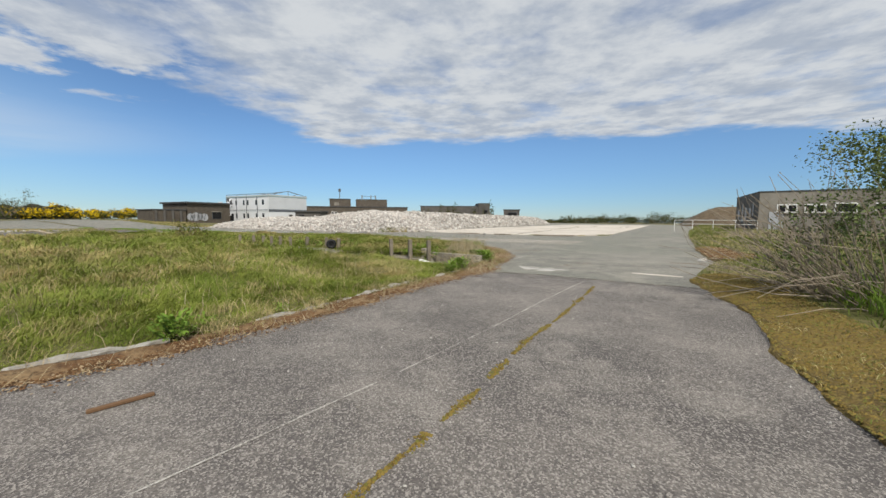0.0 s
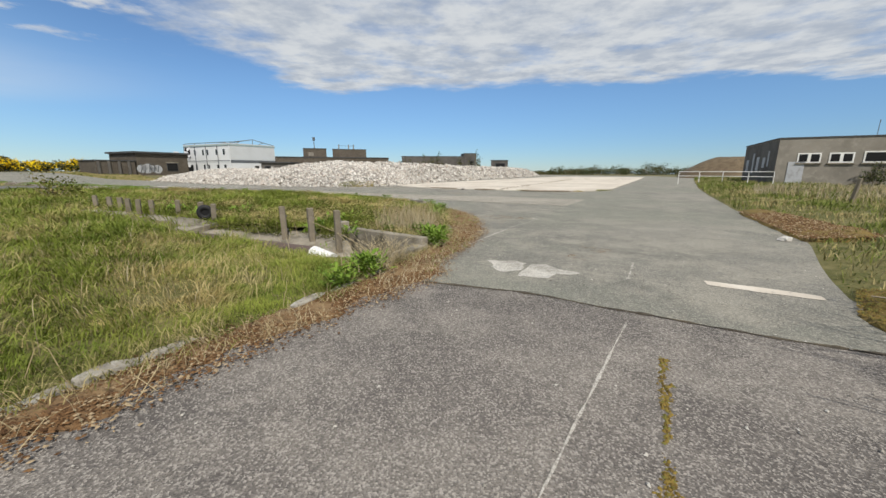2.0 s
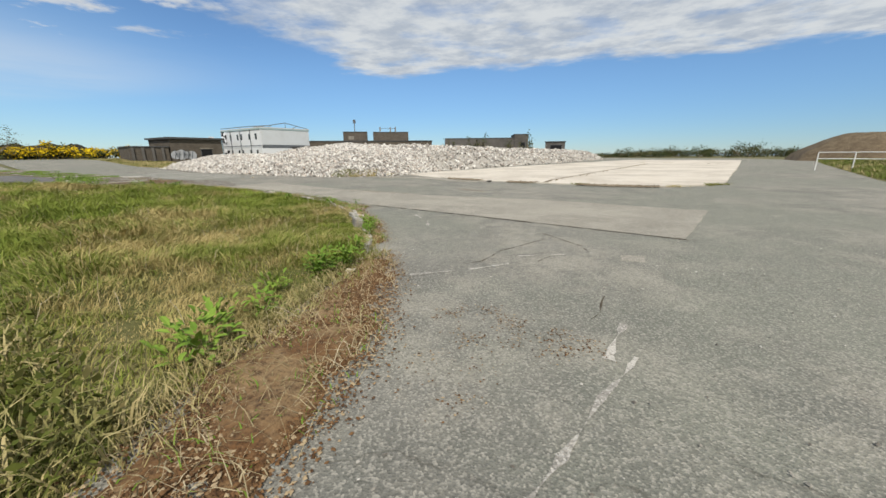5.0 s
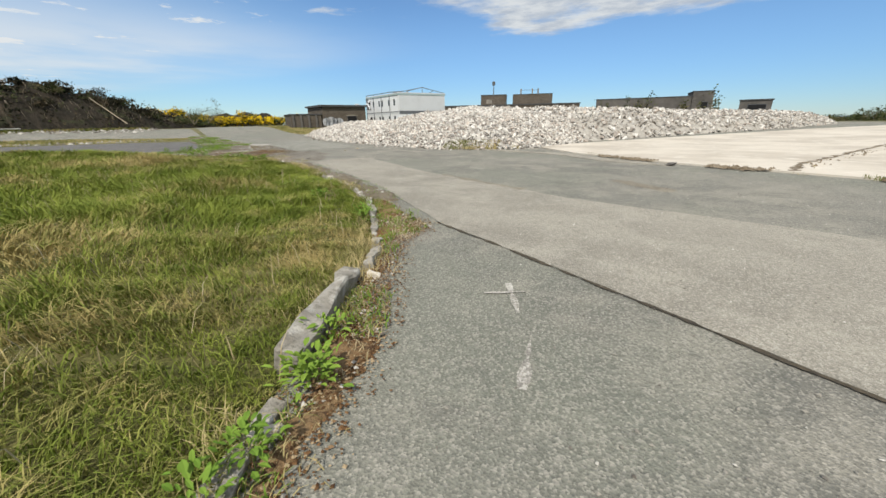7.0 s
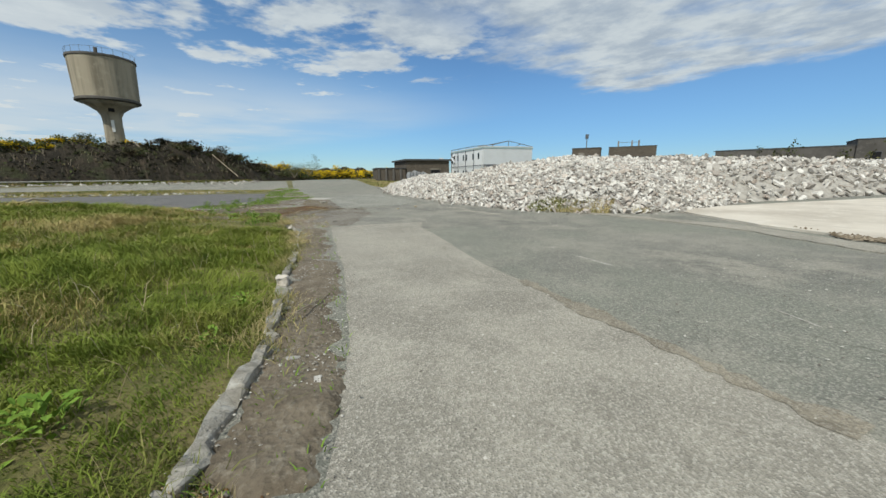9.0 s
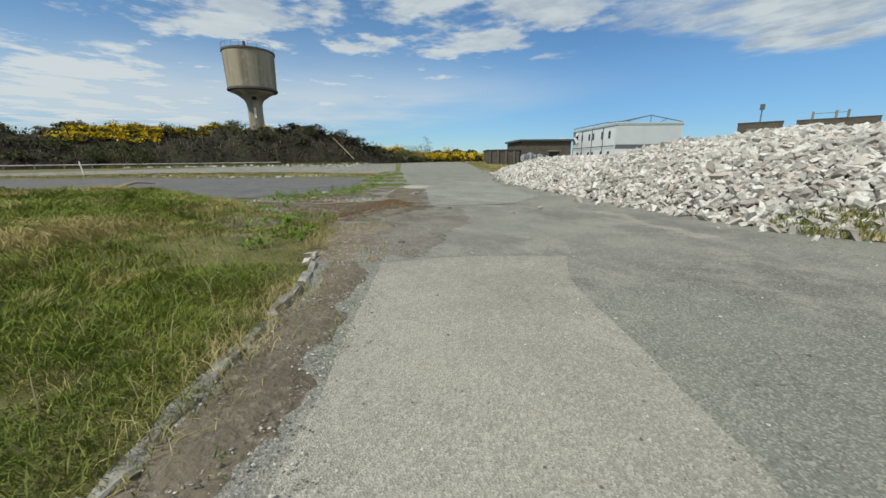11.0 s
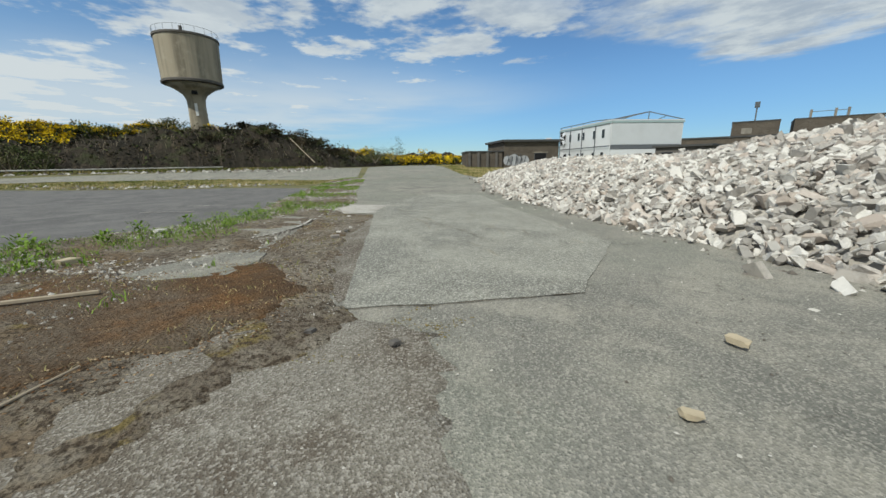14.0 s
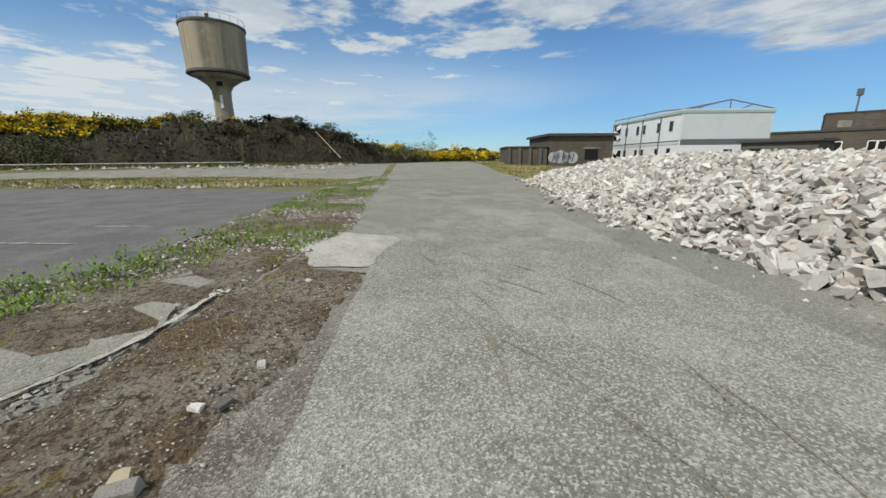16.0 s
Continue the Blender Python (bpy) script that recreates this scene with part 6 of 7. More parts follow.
# seed stalks standing above the sward
x, y = scatter(FIELD, 9000, 31)
blades("seed_stalks", x, y, field_z(x, y), 0.26, 0.006, M_straw, "thin dry seed stalks above the meadow", "grass", 0.45)
# fringe that spills over the kerb
n = 30000
pick = rng.choice(len(seg), n, p=seg / seg.sum())
base = LN[pick] + (LN[pick + 1] - LN[pick]) * rng.random(n)[:, None]
dirn = (LN[pick + 1] - LN[pick]) / seg[pick][:, None]
off = rng.normal(0.02, 0.13, n)
x, y = base[:, 0] - dirn[:, 1] * off, base[:, 1] + dirn[:, 0] * off
keep = (fbm(x, y, 2.3, 23) > -0.2) & ~inside_poly(x, y, PIT)
blades("kerb_fringe", x[keep], y[keep], np.where(off[keep] > 0, 0.05, 0.01), 0.095, 0.006, M_rough, "dry grass spilling over the kerb", "grass", 0.95)
# rank growth along the ditch
DITCH = [(2.6, 9.6), (3.0, 10.5), (3.0, 12.2), (0.5, 12.9), (-3.5, 14.3), (-9.0, 15.4), (-9.0, 13.6), (-3.6, 12.0), (-0.2, 10.6), (1.1, 10.6)]
x, y = scatter(DITCH, 24000, 2)
blades("rank_grass", x, y, field_z(x, y), 0.19, 0.012, M_rough, "rank tangled grass along the ditch", "grass", 0.9)
x, y = scatter(DITCH, 26000, 3)
p = np.stack([x, y, field_z(x, y) + np.abs(rng.normal(0, 0.11, len(x))) * (1 + fbm(x, y, 2.2, 41))], 1)
leaves("bramble", p, 0.042, M_bram, None, "low olive bramble over the ditch", "bramble")
x, y = scatter([(-2.5, 11.6), (1.1, 10.7), (1.45, 9.75), (1.1, 9.75), (0.3, 10.0), (-0.8, 10.4), (-2.5, 10.9)], 11000, 43)
keep = fbm(x, y, 2.4, 42) > -0.35
p = np.stack([x, y, 0.05 + np.abs(rng.normal(0, 0.08, len(x)))], 1)[keep]
leaves("bramble", p, 0.036, M_bram, None, "olive bramble trailing over the chamber slope", "bramble")
x, y = scatter([(2.2, 9.7), (2.7, 9.4), (2.8, 9.55), (1.2, 10.6), (1.1, 10.4)], 700, 44)
p = np.stack([x, y, 0.2 - np.abs(rng.normal(0, 0.1, len(x)))], 1)
leaves("bramble", p, 0.034, M_bram, None, "bramble hanging over the headwall", "bramble")
x, y = scatter([(2.05, 7.95), (2.5, 8.0), (2.75, 8.6), (2.5, 8.75), (2.2, 8.5)], 300, 45)
blades("dead_stalks", x, y, 0.05, 0.36, 0.006, M_straw, "bleached dead stems heaped over the chamber wall", "stalks", 1.3)
x, y = scatter(LIT_A, 550, 46)
blades("dead_stalks", x, y, 0.02, 0.16, 0.005, M_straw, "dry stalks lying on the leaf litter", "stalks", 1.6)
x, y = scatter(LIT_B, 650, 47)
blades("dead_stalks", x, y, 0.02, 0.15, 0.005, M_straw, "dry stalks lying on the leaf litter", "stalks", 1.6)
x, y = scatter([(1.75, 10.3), (2.75, 10.2), (3.0, 11.2), (2.0, 11.4)], 900, 4)
blades("dead_stalks", x, y, field_z(x, y), 0.50, 0.009, M_straw, "tall bleached dead stalks by the chamber", "stalks", 0.25)
x, y = scatter([(2.0, 7.4), (2.5, 7.6), (2.4, 8.3), (1.8, 8.2)], 110, 5)
blades("dead_stalks", x, y, 0.02, 0.30, 0.006, M_straw, "dry stalks at the chamber corner", "stalks", 0.6)
x, y = scatter(VERGE, 290000, 6)
d, _, _ = near_line(x, y, VERGE[:15])
keep = (rng.random(len(x)) < np.clip(1.4 * np.exp(-d / 5), 0.05, 1)) & (d > 0.15) & ~inside_poly(x, y, V_MOSS)
keep &= ~inside_poly(x, y, V_SOIL) | (rng.random(len(x)) < 0.15)
x, y, d = x[keep], y[keep], d[keep]
blades("verge_grass", x, y, verge_z(x, y), np.clip(0.12 + 0.08 * fbm(x, y, 0.9, 16), 0.05, 0.4) * (1 + np.clip(y / 40, 0, 1)), 0.011 + 0.0008 * np.clip(y, 0, 25), M_verge, "rough straw and green verge grass", "grass", 0.6)
x, y = scatter([(17, 22), (22, 29), (34, 30), (40, 14), (22, 11), (17, 17)], 9000, 7)
blades("reeds", x, y, 0.1, 0.42, 0.02, M_straw, "pale dead grass stems before the service block", "grass", 0.35)
x, y = scatter(SCRUB, 26000, 8)
keep = fbm(x, y, 1.15, 17) > 0.05
blades("weed_grass", x[keep], y[keep], 0.02, 0.10, 0.013, M_leaf, "bright green weeds on the stony strip", "weeds", 0.8)
x, y = scatter([(-46, 18), (-44, 27), (-38, 34.5), (-33.5, 30.5), (-37, 22), (-42, 15), (-45, 4), (-47, 4)], 12000, 9)
blades("strip_grass", x, y, land_z(x, y) + 0.02, 0.12, 0.04, M_rough, "grass strip beyond the car park", "grass", 0.6)
x, y = scatter([(-33, 44), (-36, 45.2), (-64, 57.3), (-56, 60), (-47, 58), (-34, 47)], 9000, 10)
blades("strip_grass", x, y, land_z(x, y) + 0.02, 0.2, 0.05, M_rough, "grass beside the western road", "grass", 0.6)
x, y = scatter([(-33.5, 30.0), (-37, 22), (-42, 15), (-44, 15), (-39, 22), (-35, 30.5)], 260, 88)
chips("edge_stones", x, y, land_z(x, y) + 0.03, 0.14, M_grit, "pale stones along the far edge of the car park", "stones", 0.6)
x, y = scatter([(-60, 22), (-57.5, 10), (-55, 10), (-53, 24), (-50, 34), (-57, 40), (-62, 37)], 420, 89)
chips("edge_stones", x, y, land_z(x, y) + 0.06, 0.20, M_grit, "pale stones scattered at the foot of the bank", "stones", 0.6)
x, y = scatter([(-61, 24), (-58, 8), (-56.5, 8), (-57, 24), (-58, 38), (-64, 38)], 5000, 90)
blades("strip_grass", x, y, land_z(x, y) + 0.03, 0.35, 0.06, M_bram, "weedy fringe at the foot of the bank", "grass", 0.6)
for k, (poly, cnt, size, mt, lab) in enumerate(((LIT_A, 16000, 0.012, M_chip, "dead leaves along the kerb"), (LIT_B, 20000, 0.011, M_chip, "dead leaf and moss crumbs"), (LIT_C, 9000, 0.010, M_chip, "moss crumbs by the collapsed kerb"),
                                               (SILT, 2200, 0.007, M_grit, "gravel in the brown silt"), (LIT_D, 3000, 0.009, M_grit, "gravel in the silt along the kerb"), (RUST, 20000, 0.010, M_chip, "dead moss crumbs"), (SOIL, 6000, 0.008, M_grit, "gravel on bare soil"),
                                               (V_MOSS, 22000, 0.014, M_mossy, "moss tufts on the road edge"), (SCRUB, 26000, 0.030, M_grit, "stones on the weedy strip"), (V_SOIL, 6000, 0.02, M_chip, "dead leaves on the verge"), (DIRT, 5200, 0.008, M_grit, "gravel on pale dirt"))):
    x, y = scatter(poly, cnt, 50 + k)
    if k < 7 or k == 10:
        x, y = x + rng.normal(0, 0.2 if k == 5 else 0.08, len(x)), y + rng.normal(0, 0.2 if k == 5 else 0.08, len(x))
    z0 = np.maximum(verge_z(x, y), 0) + 0.01 + bump(x, y) if mt is M_mossy else verge_z(x, y) + 0.08 if k == 9 else 0.012 if k == 3 else bump(x, y) + (0.01 if k == 5 else 0)
    chips("crumbs", x, y, z0, size, mt, lab, "litter", 0.5)
for k, (poly, cnt, mt) in enumerate(((LIT_B, 1500, M_straw), (LIT_B, 800, M_leaf), (LIT_C, 2600, M_leaf), (LIT_C, 1500, M_straw), (LIT_D, 500, M_leaf), (DIRT, 1100, M_rough), (RUST, 1500, M_rough), (SOIL, 500, M_rough), (LIT_A, 1500, M_straw), (V_MOSS, 4000, M_rough))):
    x, y = scatter(poly, cnt, 140 + k)
    keep = fbm(x, y, 2.6, 25 + k) > 0.0
    x, y = x[keep], y[keep]
    blades("sparse_tufts", x, y, np.maximum(verge_z(x, y), 0) + 0.02 if k == 9 else bump(x, y), 0.055, 0.008, mt, "sparse low tufts on the littered edge", "grass", 0.9)
x, y = scatter(LIT_C + [], 420, 70)
chips("broken_stone", x, y, bump(x, y), 0.015, M_grit, "broken stone by the collapsed kerb", "grit", 0.7)
# grit and flecks on the road
for k, (poly, cnt, size) in enumerate((([(0, 2), (4.5, -1), (6.5, 6), (9.5, 11), (12, 17), (7, 27), (0, 27), (2.6, 17), (3.8, 13), (3.5, 8.6)], 4200, 0.010), ([(0, 21), (3, 26), (-5, 30), (-14, 31), (-18, 29.5), (-12, 26), (-8, 24.2)], 3600, 0.010))):
    x, y = scatter(poly, cnt, 80 + k)
    chips("road_grit", x, y, 0.010, size, M_grit, "small loose stones on the road", "grit", 0.6)
# rusty moss spots near the road bend
for k, (a, b, r0, n) in enumerate(((4.5, 13.6, 0.35, 260), (5.0, 13.5, 0.3, 220), (4.1, 13.8, 0.2, 90), (5.6, 9.6, 0.28, 140), (5.1, 9.0, 0.2, 80), (4.3, 13.0, 0.4, 120), (-9.4, 27.0, 0.25, 60), (-11.4, 27.5, 0.35, 200), (-11.6, 26.6, 0.3, 120), (-8.0, 25.0, 0.25, 60))):
    q = rng.normal(0, r0 * 0.45, (7, 2))[rng.integers(0, 7, n)] + rng.normal(0, r0 * 0.17, (n, 2))
    chips("moss_spot", a + q[:, 0], b + q[:, 1], 0.006, 0.008, M_chip if k < 7 else M_mossy, "moss crumbs scattered on tarmac", "moss", 0.4)
# moss line along the old road's centre joint
ML = np.array([(2.05, 0.3), (2.4, 1.0), (2.8, 1.8), (3.25, 2.85), (3.75, 3.75), (4.25, 4.75), (4.85, 6.0)])
u = rng.random(3600) * (len(ML) - 1)
i = u.astype(int)
p = ML[i] + (ML[np.minimum(i + 1, len(ML) - 1)] - ML[i]) * (u - i)[:, None] + rng.normal(0, 0.013, (3600, 2)) * (1 + 0.9 * fbm(u * 9, u, 1.0, 3))[:, None]
keep = fbm(p[:, 0] * 9, p[:, 1] * 9, 1.0, 24) > -0.55
chips("moss_line", p[keep, 0], p[keep, 1], 0.003, 0.011, M_mossy, "ochre moss growing along the road joint", "moss", 0.7)


strip("pale_crack", [(1.2, 0.5), (2.1, 1.9), (3.0, 3.4), (3.8, 4.85), (4.85, 6.6)], 0.014, 0.004, M_crack, "thin pale sealed joint in the old road", "road line", 0.012, 1)
flat("paint_patch", [(3.77, 8.72), (4.11, 8.77), (4.35, 8.57), (4.2, 8.2), (3.94, 8.13), (3.81, 8.35)], 0.004, M_flake, "worn patch of white road paint", "road paint", 0.10, 0.05, seed=2)
flat("paint_patch", [(4.38, 8.51), (4.58, 8.53), (4.68, 8.28), (4.91, 8.13), (4.84, 8.06), (4.6, 8.06), (4.48, 7.88), (4.1, 7.92), (4.2, 8.2)], 0.004, M_flake, "pale mortar patch on the road", "road paint", 0.075, 0.035, seed=3)
flat("paint_bar", [(6.25, 7.9), (6.75, 7.66), (7.1, 7.42), (7.05, 7.3), (6.6, 7.5), (6.2, 7.75)], 0.004, M_slab, "worn white give-way bar", "road paint", 0.04, 0.06, seed=4)
strip("edge_line", [(3.48, 9.78), (3.74, 10.28), (4.47, 11.82), (5.37, 13.37)], 0.035, 0.004, M_crack, "broken white edge line", "road line", 0.05, 5)
strip("paint_mark", [(5.42, 13.85), (5.2, 13.3)], 0.07, 0.004, M_crack, "flaked white paint mark", "road line", 0.05, 6)
strip("paint_mark", [(5.8, 8.7), (5.4, 7.9)], 0.03, 0.004, M_crack, "faint white paint mark", "road line", 0.012, 7)
strip("paint_mark", [(2.44, 18.46), (2.70, 18.05)], 0.05, 0.005, M_flake, "faint white paint mark", "road line", 0.015, 8)
strip("paint_mark", [(2.86, 17.85), (3.0, 17.35)], 0.06, 0.004, M_crack, "faint white paint mark", "road line", 0.015, 9)
strip("paint_mark", [(2.36, 18.2), (2.62, 18.38)], 0.03, 0.009, M_crack, "faint white paint mark", "road line", 0.01, 10)
strip("paint_mark", [(-1.75, 25.15), (-1.05, 24.87)], 0.03, 0.004, M_crack, "faint white paint mark", "road line", 0.015, 11)
strip("paint_mark", [(0.55, 24.25), (0.85, 23.98)], 0.03, 0.004, M_crack, "faint white paint mark", "road line", 0.015, 12)
strip("paint_mark", [(-21.4, 25.6), (-22.2, 24.2)], 0.07, 0.0, M_crack, "faded parking bay line", "road line", 0.03, 13)
strip("paint_mark", [(-22.8, 26.3), (-23.4, 25.2)], 0.07, 0.0, M_crack, "faded parking bay line", "road line", 0.03, 14)
strip("paint_mark", [(4.09, 14.94), (4.52, 15.26)], 0.04, 0.004, M_flake, "flaked white paint mark", "road line", 0.03, 27)
strip("paint_mark", [(3.5, 14.65), (3.95, 14.88)], 0.04, 0.004, M_crack, "faint white paint mark", "road line", 0.03, 28)
strip("paint_mark", [(5.2, 15.8), (4.6, 15.6)], 0.04, 0.004, M_crack, "faint white paint mark", "road line", 0.015, 15)
flat("paint_patch", [(5.86, 15.87), (6.17, 15.9), (6.07, 15.58), (5.8, 15.61)], 0.004, M_apron, "pale mortar patch on the road", "road paint", 0.05, 0.05, seed=29)
strip("silt_streak", [(-9.12, 29.95), (-8.4, 29.86), (-7.62, 29.37), (-6.2, 29.0)], 0.30, 0.004, M_apron, "pale silt streak washed from the heap", "silt", 0.3, 30)
flat("stain_patch", [(2.2, 24.4), (2.6, 24.5), (3.4, 23.7), (3.3, 23.4), (2.7, 23.8)], 0.004, M_stain, "brown stain on the yard tarmac", "stain", 0.14, 0.08, seed=31)
for k, line in enumerate(([(4.05, 15.18), (4.2, 15.29), (4.36, 15.77), (4.96, 16.61)], [(5.2, 13.88), (5.28, 14.01), (5.4, 14.4)], [(5.01, 15.66), (4.86, 15.4)], [(5.47, 16.16), (5.5, 15.97)], [(4.93, 17.09), (5.07, 16.89), (5.46, 16.27)])):
    strip("road_crack", line, 0.012, 0.0045, M_seam, "dirt-filled crack in the tarmac", "crack", 0.09, 70 + k)
strip("joint_front", [(-12.13, 27.05), (-11.78, 27.79), (-11.29, 29.1)], 0.010, 0.013, M_seam, "dirt-filled joint along the yard surface", "joint", 0.04, 78)
# curved tyre scrapes across the yard
rs = random.Random(44)
for k in range(26):
    cx0, cy0, a0 = rs.uniform(-19, -12.6), rs.uniform(29.2, 31.5), rs.uniform(0.9, 1.7)
    cy0 = max(cy0, 27.9 + 0.42 * (-12 - cx0))
    r0, sw = rs.uniform(1.5, 3.0), rs.uniform(0.2, 0.45)
    arc = [(cx0 + r0 * (math.cos(a0 + sw * u / 5) - math.cos(a0)), cy0 + r0 * (math.sin(a0 + sw * u / 5) - math.sin(a0))) for u in range(6)]
    strip("tyre_scrape", arc, 0.016, 0.013 + 0.0002 * k, M_stain, "curved tyre scrape on the yard", "scrape", 0.03, 90 + k)
strip("concrete_edging", [(-15.78, 26.3), (-16.22, 27.03), (-16.6, 27.4), (-17.0, 27.66), (-17.6, 27.9)], 0.05, 0.041, M_crack, "thin pale concrete edging strip", "edging", 0.035, 16)


def weed(x, y, s, n=16, lab="leafy green dock plant at the road edge", z=0.05):
    """A leafy weed: broad folded leaves on short stalks from one root."""
    s, n = s * 0.62, int(n * 3.2)
    t = thing("weed_plant", pose(x, y, z, 0, 0, rg.uniform(0, 360)), lab, "plant", "weeds along the edges")
    bm = bmesh.new()
    for k in range(n):
        a, tilt, l = rg.uniform(0, 6.28), rg.uniform(-0.1, 1.2), s * rg.uniform(0.32, 0.62)
        o = Vector((math.cos(a), math.sin(a), 0)) * s * rg.uniform(0.0, 0.95) + Vector((rg.gauss(0, 0.2) * s, rg.gauss(0, 0.2) * s, s * rg.uniform(0, 1.25)))
        d = Vector((math.cos(a) * math.cos(tilt), math.sin(a) * math.cos(tilt), math.sin(tilt)))
        sd2 = Vector((-math.sin(a), math.cos(a), 0)) * l * rg.uniform(0.16, 0.24)
        up2 = Vector((0, 0, l * 0.06))
        c = [o, o + d * l * 0.35, o + d * l * 0.7 - up2 * 0.6, o + d * l - up2 * 2.5]
        v0, v1, v2, v3 = (bm.verts.new(q) for q in c)
        l1, l2 = bm.verts.new(c[1] + sd2 + up2), bm.verts.new(c[2] + sd2 * 0.8 + up2)
        r1, r2b = bm.verts.new(c[1] - sd2 + up2), bm.verts.new(c[2] - sd2 * 0.8 + up2)
        for q in ((v0, v1, l1), (v1, v2, l2, l1), (v2, v3, l2), (v0, r1, v1), (v1, r1, r2b, v2), (v2, r2b, v3)):
            bm.faces.new(q)
    me = bpy.data.meshes.new("leaves")
    bm.to_mesh(me)
    bm.free()
    me.materials.append(M_leaf)
    o = new("leaves", me)
    o.parent = t


for x, y, s, n in ((2.75, 12.75, 0.30, 26), (2.55, 13.1, 0.24, 20), (2.7, 13.4, 0.22, 18), (2.5, 13.8, 0.20, 16), (2.6, 15.3, 0.22, 20), (2.4, 15.0, 0.18, 14), (1.9, 17.1, 0.18, 20), (2.28, 16.4, 0.17, 24), (2.35, 16.2, 0.18, 14),
                   (-0.1, 19.4, 0.22, 22), (0.15, 19.2, 0.2, 16), (0.55, 19.65, 0.14, 12), (-1.5, 19.85, 0.24, 20), (-10.2, 23.35, 0.26, 24), (-10.6, 23.0, 0.22, 18), (-9.1, 23.6, 0.22, 18), (-8.8, 23.35, 0.24, 20), (-8.5, 22.9, 0.24, 18),
                   (-0.3, 2.5, 0.22, 26), (-0.1, 2.75, 0.16, 16), (0.32, 3.45, 0.15, 14), (2.35, 7.75, 0.30, 34), (2.12, 7.22, 0.22, 20), (2.95, 9.75, 0.28, 34), (2.8, 10.0, 0.28, 28), (3.05, 10.1, 0.24, 22), (1.95, 10.6, 0.28, 26),
                   (1.6, 10.75, 0.24, 22), (2.5, 10.3, 0.25, 22), (-18.8, 26.7, 0.22, 20), (-20.1, 27.75, 0.22, 20), (-16.9, 24.6, 0.24, 20), (-17.6, 24.9, 0.26, 22), (-18.2, 25.6, 0.24, 22), (-16.2, 24.0, 0.26, 22), (-17.0, 23.6, 0.26, 22), (-18.6, 26.1, 0.22, 18),
                   (-22.5, 28.6, 0.24, 18), (-25.5, 29.9, 0.26, 18), (-28.6, 31.7, 0.3, 18), (-15.3, 24.2, 0.2, 16), (1.3, 9.0, 0.14, 10), (-2.6, 21.0, 0.16, 14), (-2.0, 20.6, 0.14, 12)):
    weed(x, y, s, n)
for x, y, s in ((2.74, 14.69, 0.24), (2.6, 14.4, 0.24), (2.13, 16.81, 0.2), (2.15, 7.29, 0.26), (2.05, 10.31, 0.24), (3.0, 9.55, 0.27), (2.32, 7.68, 0.27), (-0.2, 2.46, 0.26)):
    weed(x, y, s, 46)

rw = random.Random(91)
for _ in range(16):
    weed(rw.uniform(-14.5, -8.4), 23.55 + rw.uniform(-1.6, 0.1), rw.uniform(0.16, 0.26), 14, "bright green weed in the meadow corner", 0.06)
for _ in range(60):
    u = rw.random()
    weed(-16.4 - 13.5 * u + rw.uniform(-0.4, 0.4), 25.3 + 5.9 * u + rw.uniform(-0.5, 0.7), rw.uniform(0.10, 0.19), 14, "bright green weed on the stony strip", 0.02)
for _ in range(26):
    k = rw.randrange(len(POSTS) - 1)
    weed(POSTS[k][0] + rw.uniform(-0.6, 0.6), POSTS[k][1] + rw.uniform(0.1, 1.5), rw.uniform(0.2, 0.34), 16, "leafy weed along the ditch", 0.12)
for x, y, s in ((2.28, 7.82, 0.28), (2.85, 9.75, 0.32), (2.95, 10.05, 0.30), (2.7, 10.2, 0.30), (1.85, 10.75, 0.32), (2.05, 10.95, 0.28)):
    weed(x, y, s, 34)

# shrubs: willow at the start, gorse stump in the field
def thicket(x, y, rx, ry, h, count):
    t = thing("willow_thicket", pose(x, y, 0.05), "tangled thicket of bare stems with young willow leaves", "bush")
    r = np.random.default_rng(77)
    for k in range(count):
        bm = bmesh.new()
        a = r.uniform(0, 2 * np.pi)
        p = Vector((math.cos(a) * rx * r.uniform(0, 0.7), math.sin(a) * ry * r.uniform(0, 0.7), 0))
        d = Vector((math.cos(a) * 0.5 - 0.45, math.sin(a) * 0.4, r.uniform(0.25, 1.2))).normalized()
        l = h * r.uniform(0.5, 1.05)
        rad = r.uniform(0.006, 0.014)
        for j in range(5):
            q = p + d * l / 5
            rod(bm, p, q, rad, rad * 0.8, 5)
            rad *= 0.8
            p, d = q, (d + Vector(r.normal(0, 0.22, 3)) + Vector((0, 0, -0.05 if k % 2 else 0.05))).normalized()
        part("stem", bm, M_twig, t)
    k = 110
    cen = r.normal(0, 0.42, (k, 3)) * (rx, ry, 0) + np.stack([np.zeros(k), np.zeros(k), r.uniform(0.1, 1.0, k) ** 0.8 * h], 1)
    cen[:, :2] *= (1.15 - 0.5 * cen[:, 2:3] / h)
    p = cen[r.integers(0, k, 13000)] + r.normal(0, 0.13, (13000, 3))
    p[:, 2] = np.clip(p[:, 2], 0.02, None)
    leaves("foliage", p, 0.042, M_shoot, t, up=0.2)
    return t


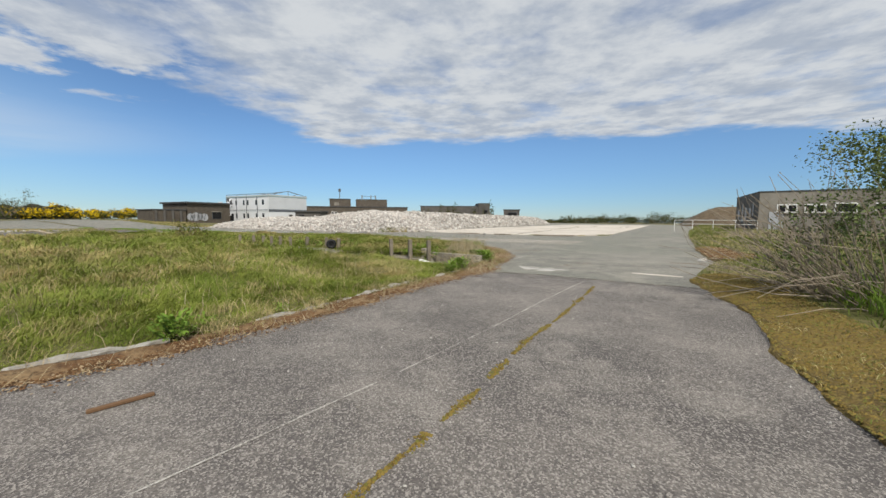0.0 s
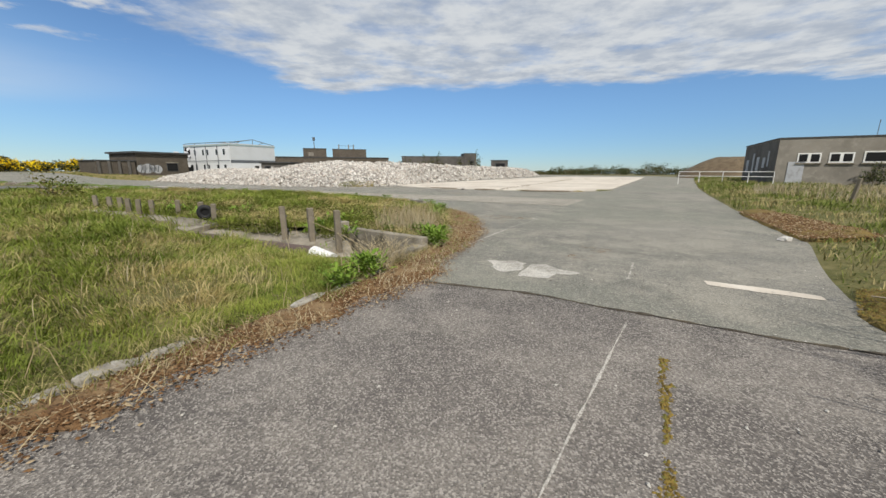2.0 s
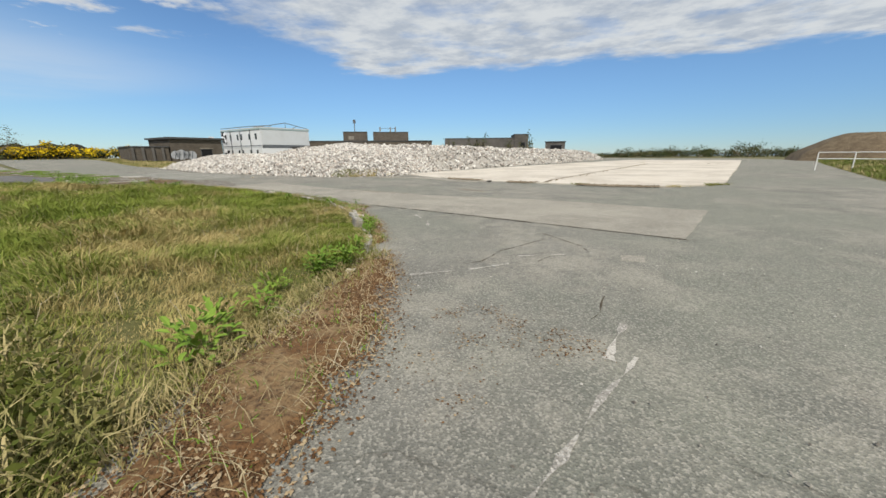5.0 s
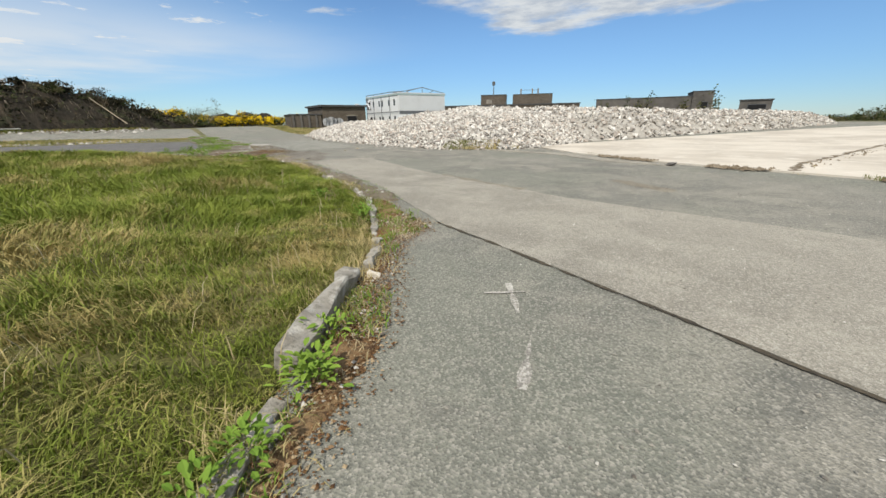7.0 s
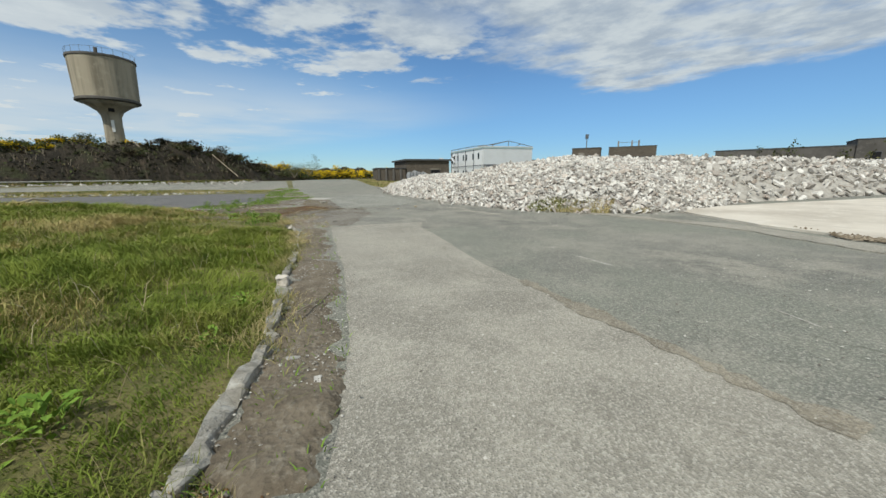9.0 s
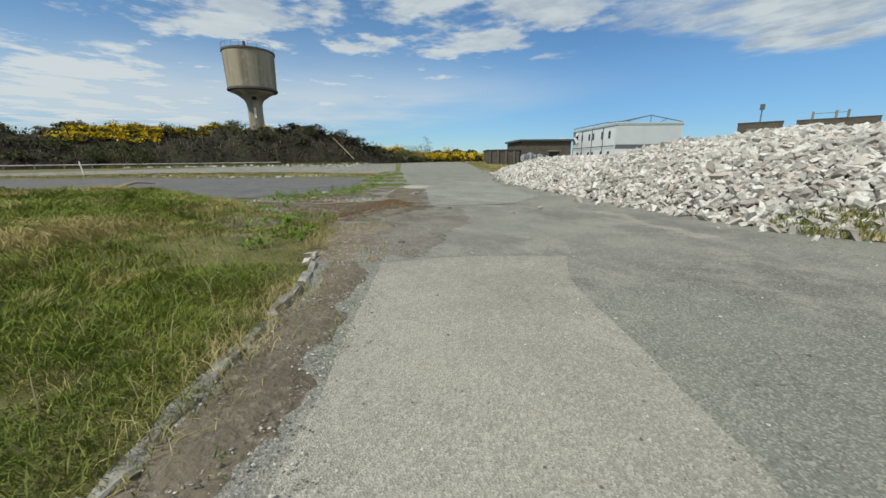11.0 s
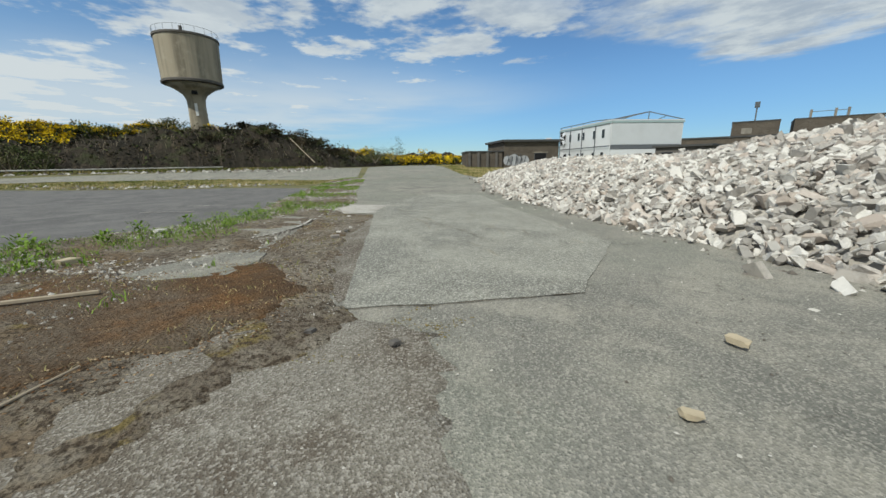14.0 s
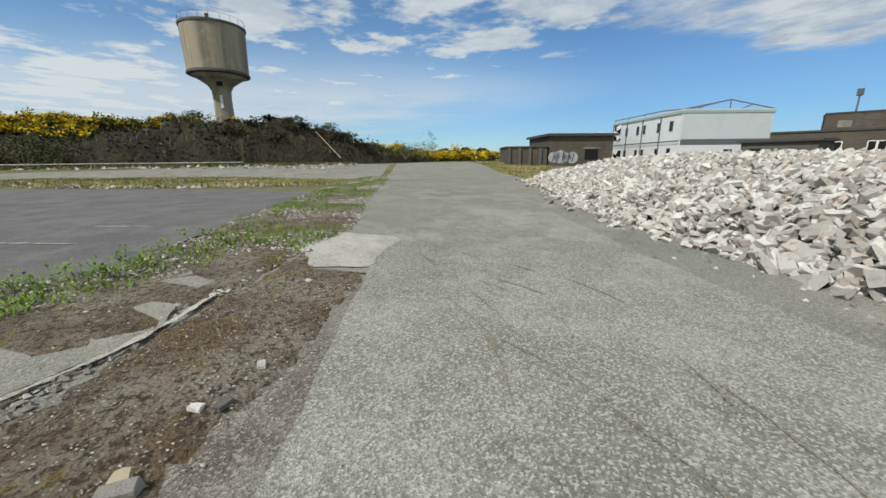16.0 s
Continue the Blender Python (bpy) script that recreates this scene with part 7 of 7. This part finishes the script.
M_shoot = blades_mat("willow_leaf", ((0.095, 0.130, 0.040), (0.185, 0.225, 0.085)), (0.210, 0.210, 0.110), (0.5, 0.75))
thicket(8.35, 4.75, 1.25, 1.5, 2.3, 230)
x, y = scatter([(6.3, 2.4), (7.2, 3.4), (8.2, 6.2), (9.6, 6.4), (9.4, 2.5), (7.2, 1.2)], 3800, 12)
blades("thicket_grass", x, y, 0.1, 0.32, 0.013, M_leaf, "tall green grass under the thicket", "grass", 0.5)
shrub("gorse_stump", -12.5, 16.9, 0.1, 1.2, 1.1, 0.75, M_bram, "small dark green bush in the meadow", "bush", 900, 0.09, stems=9)
shrub("gorse_stump", 33.6, 33.2, 0.1, 0.9, 0.8, 1.5, M_dull, "green bush below the window of the block", "bush", 700, 0.14, stems=8)

# loose things
tagged(obj("timber", boxed(-0.17, -0.016, 0, 0.17, 0.016, 0.022, 0.003), M_brown, m=pose(0.46, 1.3, 0.003, 0, 0, 52)), "short brown timber batten lying on the road", "timber")
tagged(obj("timber", boxed(-0.45, -0.02, 0, 0.45, 0.02, 0.03, 0.003), M_wood, m=pose(-13.75, 24.75, 0.05, 0, 0, 83)), "pale bleached timber batten on dead moss", "timber")
tagged(obj("branch", rodded((-11.6, 25.1, 0.03), (-12.05, 25.45, 0.035), 0.012, 0.007, 6), M_wood), "dry stick on the soil", "stick")
tagged(obj("branch", rodded((-2.1, 21.22, 0.10), (-2.55, 21.72, 0.03), 0.009, 0.005, 6), M_twig), "dry stick lying over the kerb", "stick")
bm = rodded((-21.6, 17.9, 0.25), (-23.4, 18.3, 0.42), 0.07, 0.06, 7)
rod(bm, (-23.4, 18.3, 0.42), (-24.8, 18.7, 0.3), 0.06, 0.03, 7)
tagged(obj("branch", bm, M_wood), "bleached driftwood branch in the grass", "branch")
for i, (x, y, s, mt, lab) in enumerate(((-10.1, 29.1, 0.20, M_sand, "flat tan stone on the yard"), (-9.9, 28.1, 0.15, M_sand, "small tan stone on the yard"), (-11.3, 27.2, 0.11, M_render2, "dark stone on the yard"), (-11.8, 26.75, 0.11, M_render2, "dark stone on the yard"),
                                        (-15.3, 27.8, 0.16, M_sand, "flat pale stone on bare soil"), (-15.7, 28.0, 0.11, M_rub, "small pale stone on bare soil"), (-8.2, 24.75, 0.16, M_render2, "dark lump of tarmac"), (-1.15, 20.95, 0.10, M_rub, "pale stone by the kerb"),
                                        (-1.05, 20.65, 0.12, M_sand, "flat tan stone by the kerb"), (-1.5, 20.95, 0.12, M_rub, "grey flat stone by the kerb"), (5.95, 2.7, 0.22, M_wood, "bleached wood splinter on moss"), (-1.05, 5.8, 0.24, M_rub, "pale concrete lump in the grass"),
                                        (9.3, 10.6, 0.3, M_rub, "pale flat stone at the road edge"), (3.14, 27.7, 0.35, M_render2, "dark lump at the slab edge"), (-14.6, 16.0, 0.5, M_plast, "white plastic drum in the meadow"), (0.95, 19.5, 0.10, M_rub, "pale stone by the kerb"),
                                        (1.0, 18.0, 0.10, M_rub, "pale stone by the kerb"), (0.8, 17.9, 0.08, M_rub, "pale stone by the kerb"), (-17.6, 25.2, 0.3, M_rub, "pale concrete lump among weeds"), (-16.9, 25.3, 0.22, M_rub, "pale concrete lump among weeds"), (-19.2, 27.3, 0.2, M_rub, "pale concrete lump among weeds"),
                                        (-15.22, 27.82, 0.2, M_rub, "pale flat stone on bare soil"), (-15.66, 28.12, 0.14, M_render2, "dark lump on bare soil"), (-16.0, 28.3, 0.12, M_rub, "small pale stone on bare soil"), (-17.6, 28.75, 0.1, M_rub, "small pale stone on bare soil"), (-9.6, 21.9, 0.25, M_rubber, "black plastic scrap in the grass"), (-15.5, 24.5, 0.35, M_sand, "flat sandstone slab among weeds"))):
    s *= 0.62 if mt is not M_plast else 1.0
    bm = chunk(random.Random(200 + i), s, s * 0.7, s * 0.36)
    low = min(v.co.z for v in bm.verts)
    zb = 0.012 if x > -8.5 and mt is not M_plast else 0.03
    tagged(obj("stone", bm, mt, m=pose(x, y, zb - low - 0.01, 0, 0, i * 47)), lab, "stone", "loose stones")
# tufts breaking through the slab joints and along its edge
ex, ey = [], []
for a, b in zip(SLAB[-1:] + SLAB[:4], SLAB[:5]):
    n = 700
    u = rng.random(n)
    ex.append(a[0] + (b[0] - a[0]) * u + rng.normal(0, 0.12, n)), ey.append(a[1] + (b[1] - a[1]) * u + rng.normal(-0.05, 0.12, n))
n = 500
u = rng.random(n)
ex.append(5.9 + 11.7 * u + rng.normal(0, 0.12, n)), ey.append(28.2 + 27 * u + rng.normal(0, 0.1, n))
u = rng.random(n)
ex.append(17.6 + 7 * u + rng.normal(0, 0.2, n)), ey.append(59 - 5 * u + rng.normal(0, 0.2, n))
ex, ey = np.concatenate(ex), np.concatenate(ey)
keep = fbm(ex, ey, 1.4, 19) > 0.15
chips("edge_debris", ex[keep], ey[keep], 0.03, 0.05, M_dirt, "soil and debris along the slab edge", "debris", 0.7)
keep = fbm(ex, ey, 1.1, 20) > 0.25
blades("edge_tufts", ex[keep], ey[keep], 0.03, 0.09, 0.014, M_rough, "dry grass tufts along the slab edge", "grass", 0.7)
x, y = scatter([(-6.3, 30.75), (-5.6, 30.35), (-3.3, 31.2), (-1.9, 32.2), (-2.3, 32.6), (-3.6, 31.8), (-5.6, 31.0)], 2600, 15)
keep = fbm(x, y, 1.7, 58) > 0.0
x, y = x[keep], y[keep]
blades("edge_tufts", x, y, np.maximum(heap_z(x, y), 0) + 0.03, 0.16, 0.016, M_rough, "grass growing at the foot of the heap", "grass", 0.7)
